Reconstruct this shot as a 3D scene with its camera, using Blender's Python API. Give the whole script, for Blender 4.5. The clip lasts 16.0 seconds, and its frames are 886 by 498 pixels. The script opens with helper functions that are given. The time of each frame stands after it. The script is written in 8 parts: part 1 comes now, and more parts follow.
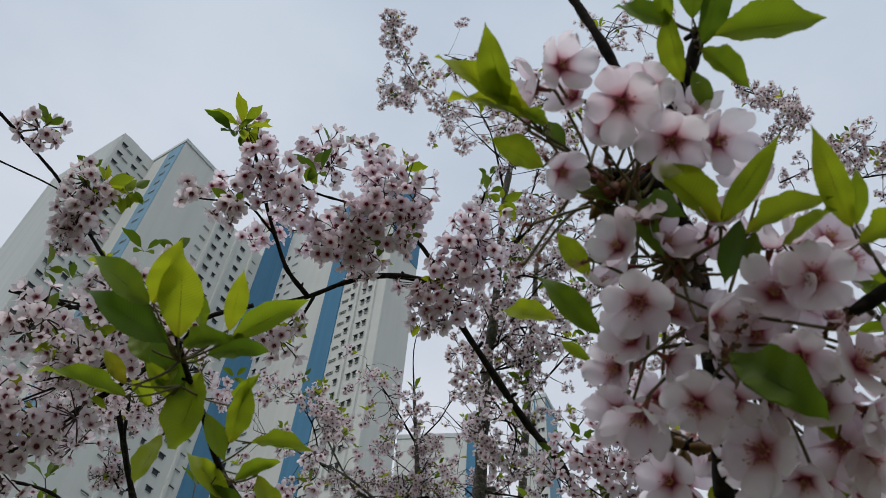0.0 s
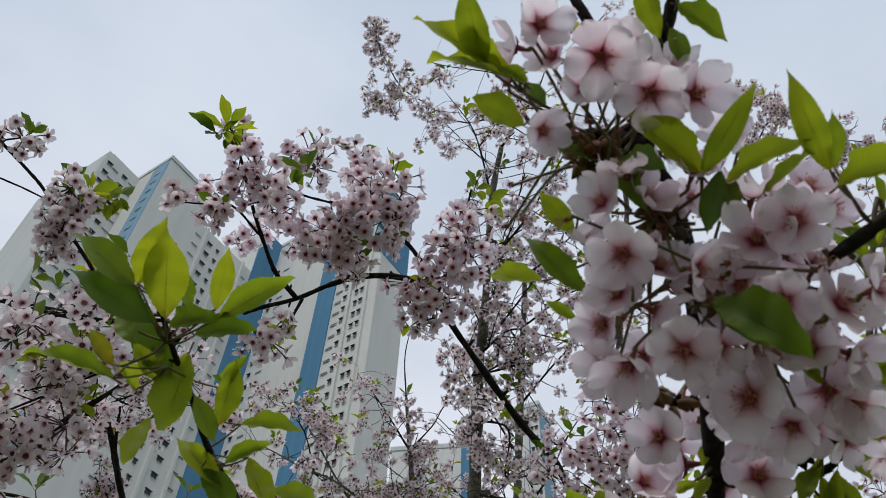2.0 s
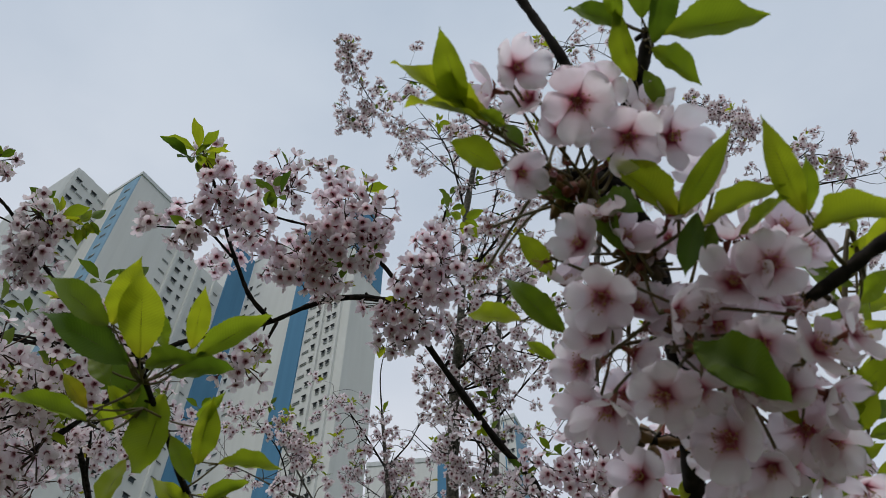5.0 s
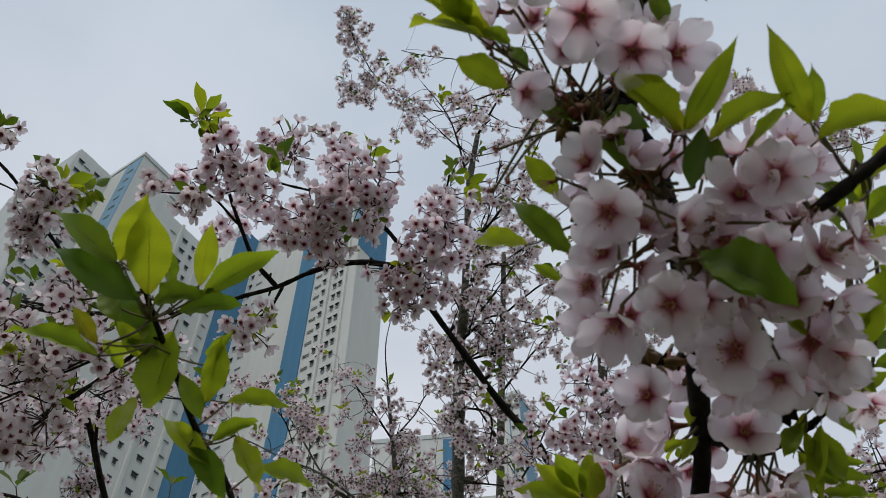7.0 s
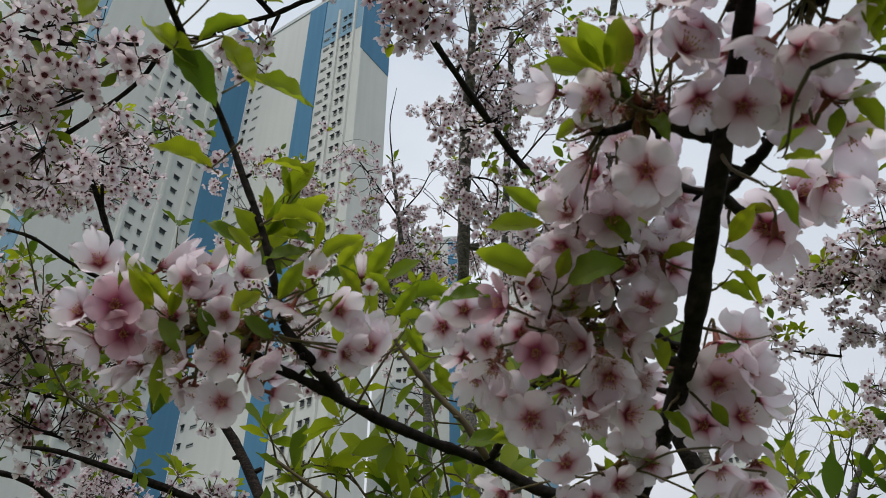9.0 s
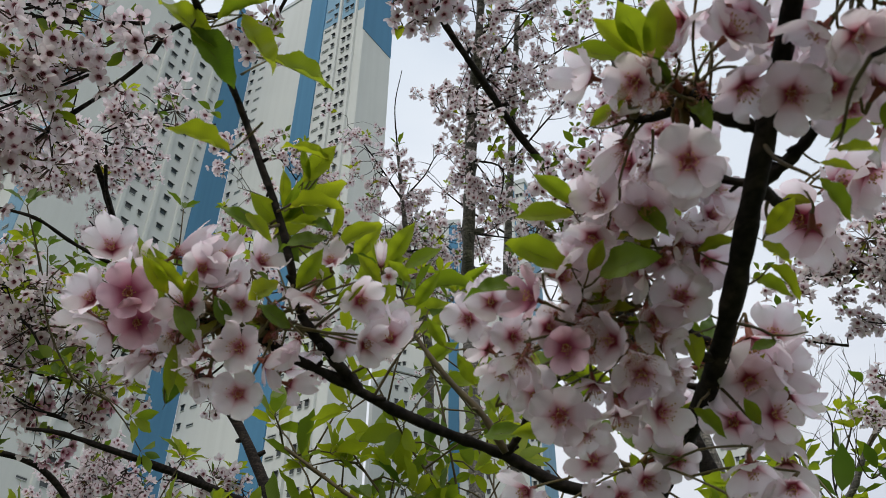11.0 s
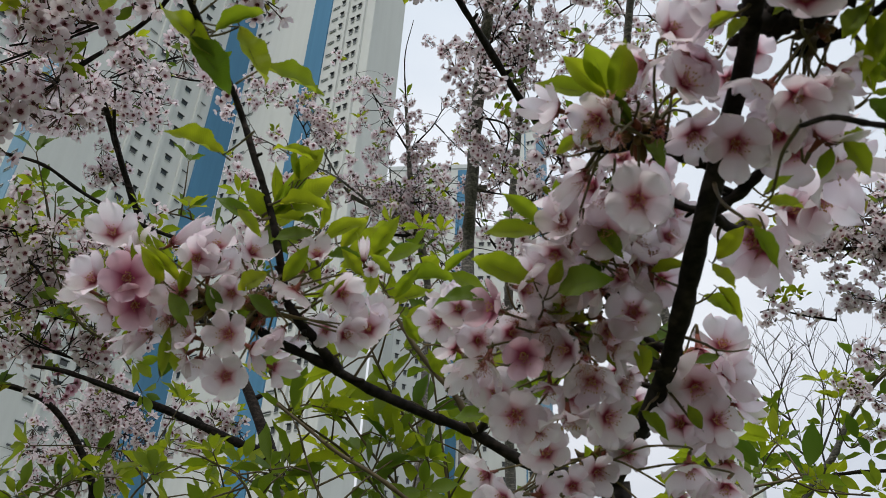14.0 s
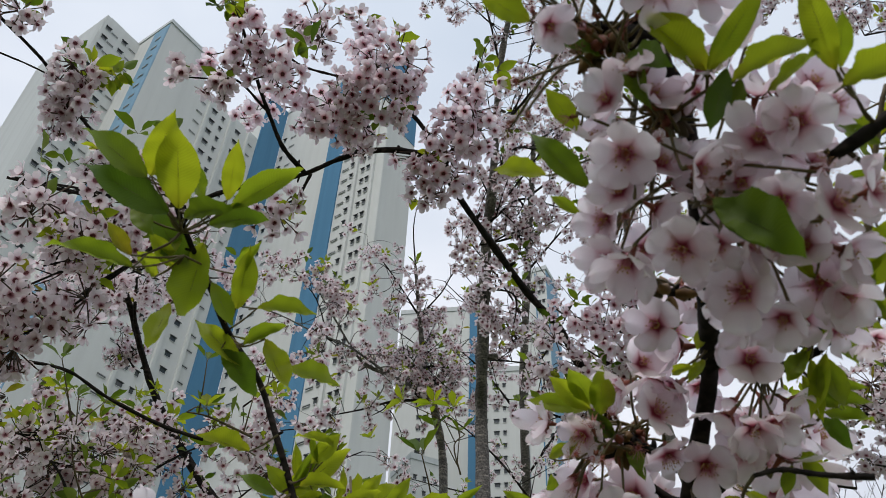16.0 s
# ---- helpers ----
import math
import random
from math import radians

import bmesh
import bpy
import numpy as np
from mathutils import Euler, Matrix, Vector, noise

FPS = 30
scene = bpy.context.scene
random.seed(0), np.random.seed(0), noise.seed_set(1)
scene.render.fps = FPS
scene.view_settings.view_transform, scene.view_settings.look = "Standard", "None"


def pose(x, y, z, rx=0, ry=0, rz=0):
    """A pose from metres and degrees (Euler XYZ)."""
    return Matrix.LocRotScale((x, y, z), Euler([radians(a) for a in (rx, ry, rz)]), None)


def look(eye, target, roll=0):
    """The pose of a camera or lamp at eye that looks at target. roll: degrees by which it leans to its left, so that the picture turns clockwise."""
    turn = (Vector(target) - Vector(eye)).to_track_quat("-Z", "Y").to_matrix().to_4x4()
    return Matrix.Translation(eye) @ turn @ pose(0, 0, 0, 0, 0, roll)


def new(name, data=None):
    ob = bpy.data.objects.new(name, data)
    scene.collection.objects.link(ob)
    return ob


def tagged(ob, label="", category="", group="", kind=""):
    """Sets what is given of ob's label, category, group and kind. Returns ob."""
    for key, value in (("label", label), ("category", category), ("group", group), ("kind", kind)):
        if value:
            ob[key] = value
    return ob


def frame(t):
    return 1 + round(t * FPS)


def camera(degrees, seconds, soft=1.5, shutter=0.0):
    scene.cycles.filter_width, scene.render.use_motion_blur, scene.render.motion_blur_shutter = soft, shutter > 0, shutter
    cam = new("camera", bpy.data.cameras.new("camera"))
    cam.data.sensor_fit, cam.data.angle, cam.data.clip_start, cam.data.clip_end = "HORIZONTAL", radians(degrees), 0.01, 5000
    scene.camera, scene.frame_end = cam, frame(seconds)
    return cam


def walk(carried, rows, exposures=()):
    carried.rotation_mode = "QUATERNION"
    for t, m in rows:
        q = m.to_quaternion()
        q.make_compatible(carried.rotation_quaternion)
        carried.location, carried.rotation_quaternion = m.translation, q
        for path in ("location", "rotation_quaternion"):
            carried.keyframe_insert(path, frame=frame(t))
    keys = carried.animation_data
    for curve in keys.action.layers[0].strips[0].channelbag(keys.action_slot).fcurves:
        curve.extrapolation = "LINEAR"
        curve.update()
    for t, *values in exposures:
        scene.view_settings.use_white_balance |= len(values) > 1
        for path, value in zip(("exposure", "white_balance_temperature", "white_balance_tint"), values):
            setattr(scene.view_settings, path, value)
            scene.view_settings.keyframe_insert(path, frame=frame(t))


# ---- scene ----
# ---- camera and its walk ----
cam = camera(56.3, 16.0, soft=0.75)
cam.data.dof.use_dof, cam.data.dof.focus_distance, cam.data.dof.aperture_fstop = True, 1.5, 31.0
ROWS = [
    (0.0, (0.0, 0.0, 1.65), (-0.024, 1.8801, 3.9877), 5.1),
    (0.5, (0.001, 0.0208, 1.6417), (-0.011, 1.9332, 3.9531), 4.3),
    (1.0, (0.0062, 0.0239, 1.6417), (0.0032, 1.9331, 3.9558), 3.6),
    (1.5, (0.0062, 0.0229, 1.6427), (0.0107, 1.8981, 3.9844), 3.1),
    (2.0, (0.0031, 0.0146, 1.6375), (0.0166, 1.8639, 3.9997), 2.7),
    (2.5, (0.0021, 0.0125, 1.6323), (0.0276, 1.8466, 4.0062), 2.3),
    (3.0, (0.0042, 0.0166, 1.6365), (0.0582, 1.8486, 4.0116), 1.9),
    (3.5, (-0.0042, 0.0031, 1.651), (0.0753, 1.8254, 4.0328), 1.9),
    (4.0, (-0.0021, 0.0, 1.6417), (0.0999, 1.8057, 4.0353), 0.8),
    (6.5, (0.001, 0.0177, 1.651), (0.1015, 1.8241, 4.0441), -0.8),
    (7.0, (0.0, 0.0229, 1.6302), (0.096, 1.892, 3.9748), -0.5),
    (7.5, (0.0052, 0.0562, 1.6167), (0.0967, 2.1056, 3.8056), 0.1),
    (8.0, (0.0042, 0.0894, 1.6001), (0.0897, 2.2382, 3.6919), 0.0),
    (8.5, (0.0062, 0.1154, 1.5907), (0.1007, 2.3501, 3.59), -0.0),
    (9.0, (0.0021, 0.131, 1.5814), (0.0996, 2.4927, 3.4288), -0.2),
    (9.5, (-0.0052, 0.1331, 1.5814), (0.0983, 2.5132, 3.4047), -0.1),
    (12.0, (-0.0114, 0.1446, 1.6074), (0.0681, 2.5522, 3.3955), 1.4),
    (12.5, (-0.0125, 0.129, 1.6126), (0.0595, 2.5296, 3.4104), 2.2),
    (13.0, (-0.0114, 0.1227, 1.6053), (0.0606, 2.5482, 3.3693), 2.9),
    (13.5, (-0.0052, 0.1144, 1.6022), (0.0803, 2.6272, 3.2389), 3.2),
    (14.0, (0.0042, 0.0946, 1.6011), (0.0867, 2.6097, 3.2343), 3.3),
    (14.5, (0.0062, 0.0936, 1.5959), (0.0857, 2.6135, 3.2218), 3.3),
    (15.0, (0.0083, 0.0749, 1.6084), (0.0803, 2.6113, 3.2088), 3.2),
    (15.5, (0.0114, 0.0447, 1.6167), (0.0504, 2.4882, 3.3567), 2.9),
    (16.0, (0.0031, 0.0, 1.6396), (0.0106, 2.2044, 3.6744), 2.5),
]
walk(cam, [(t, look(eye, aim, lean)) for t, eye, aim, lean in ROWS], [(0.0, 0.13, 6770, 10), (1.0, 0.20, 6770, 11), (3.0, 0.27, 6750, 11), (4.0, 0.12, 6750, 10), (7.0, 0.09, 6820, 10), (8.0, 0.30, 6920, 9), (9.0, 0.34, 6940, 9), (9.5, 0.41, 6940, 9), (12.0, 0.49, 6940, 9), (15.0, 0.48, 6940, 9), (15.5, 0.47, 6900, 9), (16.0, 0.44, 6840, 11)])

# ---- world and light: a pale overcast sky ----
SUN_UP, SUN_ROUND = radians(52), radians(200)
world = bpy.data.worlds.new("overcast")
scene.world = world
world.use_nodes = True
wn, wl = world.node_tree.nodes, world.node_tree.links
sky = wn.new("ShaderNodeTexSky")
sky.sky_type, sky.sun_disc, sky.sun_elevation, sky.sun_rotation = "NISHITA", False, SUN_UP, SUN_ROUND
sky.air_density, sky.dust_density = 1.0, 2.0
way_up = wn.new("ShaderNodeTexCoord")
cloud = wn.new("ShaderNodeTexNoise")
cloud.inputs["Scale"].default_value, cloud.inputs["Detail"].default_value, cloud.inputs["Roughness"].default_value = 2.2, 5.0, 0.5
stretch = wn.new("ShaderNodeMapping")
stretch.inputs["Scale"].default_value = (1.0, 1.0, 2.2)
wl.new(way_up.outputs["Generated"], stretch.inputs["Vector"])
wl.new(stretch.outputs["Vector"], cloud.inputs["Vector"])
ramp = wn.new("ShaderNodeValToRGB")
ramp.color_ramp.elements[0].position, ramp.color_ramp.elements[0].color = 0.34, (0.57, 0.64, 0.76, 1)
ramp.color_ramp.elements[1].position, ramp.color_ramp.elements[1].color = 0.66, (0.71, 0.76, 0.86, 1)
wl.new(cloud.outputs["Fac"], ramp.inputs["Fac"])
veil = wn.new("ShaderNodeBackground")
veil.inputs["Strength"].default_value = 0.93
height = wn.new("ShaderNodeSeparateXYZ")
wl.new(way_up.outputs["Generated"], height.inputs["Vector"])
dull = wn.new("ShaderNodeValToRGB")
dull.color_ramp.elements.new(0.52).color = (1.04, 1.03, 1.02, 1)
dull.color_ramp.elements[0].position, dull.color_ramp.elements[0].color = 0.22, (0.81, 0.80, 0.81, 1)
dull.color_ramp.elements[2].position, dull.color_ramp.elements[2].color = 0.95, (0.80, 0.87, 0.92, 1)
wl.new(height.outputs["Z"], dull.inputs["Fac"])
tinted = wn.new("ShaderNodeMix")
tinted.data_type, tinted.blend_type = "RGBA", "MULTIPLY"
tinted.inputs["Factor"].default_value = 1.0
wl.new(ramp.outputs["Color"], tinted.inputs[6])
wl.new(dull.outputs["Color"], tinted.inputs[7])
wl.new(tinted.outputs[2], veil.inputs["Color"])
clear = wn.new("ShaderNodeBackground")
clear.inputs["Strength"].default_value = 0.06
wl.new(sky.outputs["Color"], clear.inputs["Color"])
both = wn.new("ShaderNodeMixShader")
both.inputs["Fac"].default_value = 0.93
wl.new(clear.outputs["Background"], both.inputs[1])
wl.new(veil.outputs["Background"], both.inputs[2])
wl.new(both.outputs["Shader"], wn["World Output"].inputs["Surface"])
sun_data = bpy.data.lights.new("sun", "SUN")
sun_data.energy, sun_data.angle, sun_data.color = 1.15, radians(30), (1.0, 0.97, 0.92)
sun = new("sun", sun_data)
sun.matrix_world = look((0, 0, 60), (20 * math.sin(SUN_ROUND) * -1, -20 * math.cos(SUN_ROUND), 60 - 28))


# ---- materials ----
def material(name, rough=0.6, spec=0.3):
    m = bpy.data.materials.new(name)
    m.use_nodes = True
    bsdf = m.node_tree.nodes["Principled BSDF"]
    bsdf.inputs["Roughness"].default_value = rough
    bsdf.inputs["Specular IOR Level"].default_value = spec
    return m, m.node_tree.nodes, m.node_tree.links, bsdf


def noise_ramp(n, l, scale, stops, detail=4.0, coords="Object", stretch=(1, 1, 1)):
    """A noise over the object's own metres, turned into colours."""
    tc = n.new("ShaderNodeTexCoord")
    mp = n.new("ShaderNodeMapping")
    mp.inputs["Scale"].default_value = stretch
    l.new(tc.outputs[coords], mp.inputs["Vector"])
    tex = n.new("ShaderNodeTexNoise")
    tex.inputs["Scale"].default_value, tex.inputs["Detail"].default_value = scale, detail
    l.new(mp.outputs["Vector"], tex.inputs["Vector"])
    rp = n.new("ShaderNodeValToRGB")
    while len(rp.color_ramp.elements) < len(stops):
        rp.color_ramp.elements.new(0.5)
    for e, (p, c) in zip(rp.color_ramp.elements, stops):
        e.position, e.color = p, (*c, 1)
    l.new(tex.outputs["Fac"], rp.inputs["Fac"])
    return tex, rp


def mixed(n, l, mode, fac, a, b):
    mx = n.new("ShaderNodeMix")
    mx.data_type, mx.blend_type = "RGBA", mode
    for sock, v in (("Factor", fac), ("A", a), ("B", b)):
        s = [i for i in mx.inputs if i.name == sock and i.enabled and (i.type == "RGBA" or sock == "Factor")][0]
        if isinstance(v, (int, float)):
            s.default_value = v
        elif isinstance(v, tuple):
            s.default_value = (*v, 1)
        else:
            l.new(v, s)
    return [o for o in mx.outputs if o.type == "RGBA" and o.enabled][0]


def bumped(n, l, bsdf, height, strength, distance):
    b = n.new("ShaderNodeBump")
    b.inputs["Strength"].default_value, b.inputs["Distance"].default_value = strength, distance
    l.new(height, b.inputs["Height"])
    l.new(b.outputs["Normal"], bsdf.inputs["Normal"])


def thin_leafy(name, stops, through_tint, thru, rough, veins, vary):
    """Petals and leaves: colour from the root to the tip (u), veins across, and light that shines through."""
    m, n, l, bsdf = material(name, rough, 0.25)
    uv = n.new("ShaderNodeUVMap")
    sep = n.new("ShaderNodeSeparateXYZ")
    l.new(uv.outputs["UV"], sep.inputs["Vector"])
    rp = n.new("ShaderNodeValToRGB")
    while len(rp.color_ramp.elements) < len(stops):
        rp.color_ramp.elements.new(0.5)
    for e, (p, c) in zip(rp.color_ramp.elements, stops):
        e.position, e.color = p, (*c, 1)
    l.new(sep.outputs["X"], rp.inputs["Fac"])
    col = rp.outputs["Color"]
    info = n.new("ShaderNodeObjectInfo")
    geo = n.new("ShaderNodeNewGeometry")
    add = n.new("ShaderNodeMath")
    add.operation = "ADD"
    l.new(info.outputs["Random"], add.inputs[0])
    l.new(geo.outputs["Random Per Island"], add.inputs[1])
    frac = n.new("ShaderNodeMath")
    frac.operation = "FRACT"
    l.new(add.outputs[0], frac.inputs[0])
    tone = n.new("ShaderNodeValToRGB")
    tone.color_ramp.elements[0].color, tone.color_ramp.elements[1].color = (*vary[0], 1), (*vary[1], 1)
    l.new(frac.outputs[0], tone.inputs["Fac"])
    col = mixed(n, l, "MULTIPLY", 1.0, col, tone.outputs["Color"])
    wave = n.new("ShaderNodeTexWave")
    wave.inputs["Scale"].default_value, wave.inputs["Distortion"].default_value = veins, 2.5
    wave.inputs["Detail"].default_value = 2.0
    slant = n.new("ShaderNodeCombineXYZ")
    ab = n.new("ShaderNodeMath")
    ab.operation = "ABSOLUTE"
    l.new(sep.outputs["Y"], ab.inputs[0])
    sub = n.new("ShaderNodeMath")
    sub.operation = "MULTIPLY_ADD"
    sub.inputs[1].default_value = -0.35 if "leaf" in name else 4.0
    l.new(ab.outputs[0], sub.inputs[0])
    l.new(sep.outputs["X"], sub.inputs[2])
    l.new(sub.outputs[0], slant.inputs["X"])
    l.new(slant.outputs["Vector"], wave.inputs["Vector"])
    dim = n.new("ShaderNodeMapRange")
    dim.inputs["To Min"].default_value, dim.inputs["To Max"].default_value = (0.90, 1.0) if "leaf" in name else (0.93, 1.0)
    l.new(wave.outputs["Fac"], dim.inputs["Value"])
    hsv = n.new("ShaderNodeHueSaturation")
    l.new(dim.outputs["Result"], hsv.inputs["Value"])
    l.new(col, hsv.inputs["Color"])
    l.new(hsv.outputs["Color"], bsdf.inputs["Base Color"])
    bumped(n, l, bsdf, wave.outputs["Fac"], 0.25, 0.0004)
    tr = n.new("ShaderNodeBsdfTranslucent")
    l.new(mixed(n, l, "MULTIPLY", 1.0, hsv.outputs["Color"], through_tint), tr.inputs["Color"])
    mx = n.new("ShaderNodeMixShader")
    mx.inputs["Fac"].default_value = thru
    l.new(bsdf.outputs["BSDF"], mx.inputs[1])
    l.new(tr.outputs["BSDF"], mx.inputs[2])
    l.new(mx.outputs["Shader"], n["Material Output"].inputs["Surface"])
    return m


PETAL = thin_leafy("petal", [(0.0, (0.24, 0.02, 0.045)), (0.13, (0.42, 0.08, 0.12)), (0.26, (0.73, 0.46, 0.50)), (0.45, (0.885, 0.785, 0.815)), (0.85, (0.965, 0.92, 0.94)), (1.0, (0.945, 0.84, 0.88))],
                   (0.99, 0.975, 0.995), 0.68, 0.6, 3.0, ((0.94, 0.88, 0.925), (1.03, 1.03, 1.03)))
FAR_PETAL = thin_leafy("pale_petal", [(0.0, (0.20, 0.02, 0.04)), (0.22, (0.55, 0.30, 0.34)), (0.38, (0.87, 0.772, 0.80)), (0.85, (0.94, 0.882, 0.905)), (1.0, (0.93, 0.83, 0.865))],
                       (0.99, 0.976, 0.99), 0.62, 0.6, 3.0, ((0.93, 0.89, 0.91), (1.02, 1.02, 1.01)))
ROSE_PETAL = thin_leafy("rose_petal", [(0.0, (0.25, 0.02, 0.06)), (0.25, (0.45, 0.12, 0.20)), (0.6, (0.82, 0.55, 0.65)), (1.0, (0.90, 0.72, 0.80))],
                        (1.0, 0.87, 0.91), 0.45, 0.6, 3.0, ((0.9, 0.85, 0.9), (1.0, 1.0, 1.0)))
LEAF = thin_leafy("leaf", [(0.0, (0.27, 0.29, 0.042)), (0.3, (0.25, 0.31, 0.040)), (1.0, (0.28, 0.335, 0.045))],
                  (1.45, 1.45, 0.5), 0.6, 0.42, 9.0, ((0.62, 0.72, 0.7), (1.15, 1.08, 0.9)))
DARK_LEAF = thin_leafy("leaf_green", [(0.0, (0.13, 0.18, 0.03)), (1.0, (0.13, 0.20, 0.034))],
                       (1.35, 1.45, 0.55), 0.42, 0.4, 9.0, ((0.6, 0.72, 0.7), (1.25, 1.15, 0.9)))
BRONZE = thin_leafy("leaf_bronze", [(0.0, (0.23, 0.21, 0.035)), (1.0, (0.24, 0.28, 0.04))],
                    (1.4, 1.3, 0.5), 0.52, 0.45, 8.0, ((0.7, 0.7, 0.7), (1.2, 1.1, 1.0)))


def plain(name, scale, dark, light, rough=0.7, bump=0.0, dist=0.001, stretch=(1, 1, 1), spec=0.3, detail=5.0):
    m, n, l, bsdf = material(name, rough, spec)
    tex, rp = noise_ramp(n, l, scale, [(0.3, dark), (0.7, light)], detail, stretch=stretch)
    l.new(rp.outputs["Color"], bsdf.inputs["Base Color"])
    if bump:
        bumped(n, l, bsdf, tex.outputs["Fac"], bump, dist)
    return m


def bark(name, dark, light, ring):
    """Cherry bark: fine grain, ring-shaped lenticels and paler lichen spots."""
    m, n, l, bsdf = material(name, 0.8, 0.12)
    tex, rp = noise_ramp(n, l, 160, [(0.35, dark), (0.7, light)], 6, stretch=(1, 1, 1))
    tex2, rp2 = noise_ramp(n, l, ring, [(0.52, (0.55, 0.55, 0.55)), (0.62, (1.35, 1.3, 1.25))], 3, stretch=(0.35, 0.35, 3.0))
    tex3, rp3 = noise_ramp(n, l, 22, [(0.58, (1, 1, 1)), (0.72, (1.8, 1.8, 1.7))], 5)
    col = mixed(n, l, "MULTIPLY", 0.8, rp.outputs["Color"], rp2.outputs["Color"])
    col = mixed(n, l, "MULTIPLY", 0.6, col, rp3.outputs["Color"])
    l.new(col, bsdf.inputs["Base Color"])
    bumped(n, l, bsdf, tex2.outputs["Fac"], 0.6, 0.002)
    return m


BARK = bark("dark_bark", (0.010, 0.008, 0.007), (0.038, 0.030, 0.027), 60)
GREY_BARK = bark("grey_bark", (0.10, 0.092, 0.088), (0.30, 0.28, 0.265), 45)
TWIG_BARK = bark("thin_twig_bark", (0.045, 0.040, 0.040), (0.11, 0.10, 0.10), 45)
SHOOT = plain("green_brown_shoot", 90, (0.055, 0.038, 0.020), (0.11, 0.082, 0.036), 0.55)
STALK = plain("stalk", 150, (0.075, 0.075, 0.022), (0.15, 0.10, 0.045), 0.5)
DARK_STALK = plain("dark_stalk", 150, (0.035, 0.024, 0.014), (0.085, 0.045, 0.028), 0.6)
CALYX = plain("calyx", 200, (0.14, 0.030, 0.022), (0.26, 0.075, 0.04), 0.5)
DARK_CALYX = plain("dark_calyx", 200, (0.055, 0.020, 0.016), (0.11, 0.050, 0.028), 0.6)
EYE_RED = plain("flower_eye", 300, (0.20, 0.03, 0.025), (0.36, 0.10, 0.05), 0.6)
DARK_EYE = plain("dark_flower_eye", 300, (0.07, 0.012, 0.018), (0.14, 0.025, 0.03), 0.7)
ANTHER = plain("anther", 300, (0.36, 0.17, 0.05), (0.62, 0.40, 0.14), 0.7)
FILAMENT = plain("filament", 300, (0.45, 0.12, 0.16), (0.62, 0.30, 0.33), 0.6)
BUD_SCALE = plain("bud_scale", 120, (0.075, 0.03, 0.015), (0.22, 0.13, 0.035), 0.6, 0.3)
GROUND = plain("lawn", 3.0, (0.05, 0.07, 0.025), (0.10, 0.12, 0.05), 0.95, 0.5, 0.03)


def wall_paint(name, base, streak):
    """Weathered wall paint: broad clouding, rain streaks, a faint line at every storey."""
    m, n, l, bsdf = material(name, 0.85, 0.2)
    t1, r1 = noise_ramp(n, l, 0.07, [(0.3, tuple(c * 0.93 for c in base)), (0.7, base)], 6)
    t2, r2 = noise_ramp(n, l, 0.9, [(0.35, (streak, streak, streak)), (0.6, (1, 1, 1))], 4, stretch=(1, 1, 0.04))
    t3, r3 = noise_ramp(n, l, 14, [(0.3, (0.95, 0.95, 0.95)), (0.7, (1, 1, 1))], 4)
    col = mixed(n, l, "MULTIPLY", 0.7, r1.outputs["Color"], r2.outputs["Color"])
    col = mixed(n, l, "MULTIPLY", 1.0, col, r3.outputs["Color"])
    l.new(col, bsdf.inputs["Base Color"])
    return m


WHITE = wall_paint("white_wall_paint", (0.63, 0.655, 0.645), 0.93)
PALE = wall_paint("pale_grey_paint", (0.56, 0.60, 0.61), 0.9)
BLUE = wall_paint("blue_wall_paint", (0.085, 0.235, 0.39), 0.88)
PALE_BLUE = wall_paint("pale_blue_paint", (0.22, 0.38, 0.52), 0.88)
GLASS, gn, gl, gb = material("window_glass", 0.12, 0.5)
gb.inputs["Base Color"].default_value = (0.055, 0.062, 0.066, 1)
FRAME = plain("window_frame_paint", 2, (0.42, 0.44, 0.44), (0.52, 0.54, 0.54), 0.5)
# near-black for the lintels: the shadow under the window hoods, painted on
HOOD_SHADE = plain("hood_shade", 2, (0.04, 0.045, 0.05), (0.07, 0.075, 0.08), 0.8)


# ---- mesh helpers ----
rng = random.Random(11)


def link(name, me, parent=None, label="", mat=None):
    ob = new(name, me)
    if mat:
        me.materials.append(mat)
    if parent:
        ob.parent = parent
    if label:
        ob["label"] = label
    return ob


def part(name, bm, mat, parent, label=""):
    me = bpy.data.meshes.new(name)
    bm.to_mesh(me)
    bm.free()
    for p in me.polygons:
        p.use_smooth = True
    return link(name, me, parent, label, mat)


def thing(name, at, label, category, group="", kind=""):
    ob = new(name)
    ob.location = at
    ob.empty_display_size = 0.1
    tagged(ob, label, category, group, kind)
    return ob


def hung(ob, parent, m):
    """Parent ob, with m in world space."""
    ob.parent = parent
    ob.matrix_basis = Matrix.Translation(-parent.location) @ m
    return ob


def glide(pts, per=5):
    """A smooth line (Catmull-Rom) through the points (x, y, z, radius)."""
    p = [np.array(q, float) for q in pts]
    p = [2 * p[0] - p[1]] + p + [2 * p[-1] - p[-2]]
    out = []
    for i in range(1, len(p) - 2):
        for k in range(per):
            s = k / per
            out.append(0.5 * (2 * p[i] + (p[i + 1] - p[i - 1]) * s + (2 * p[i - 1] - 5 * p[i] + 4 * p[i + 1] - p[i + 2]) * s * s
                              + (3 * p[i] - p[i - 1] - 3 * p[i + 1] + p[i + 2]) * s ** 3))
    out.append(p[-2])
    return out


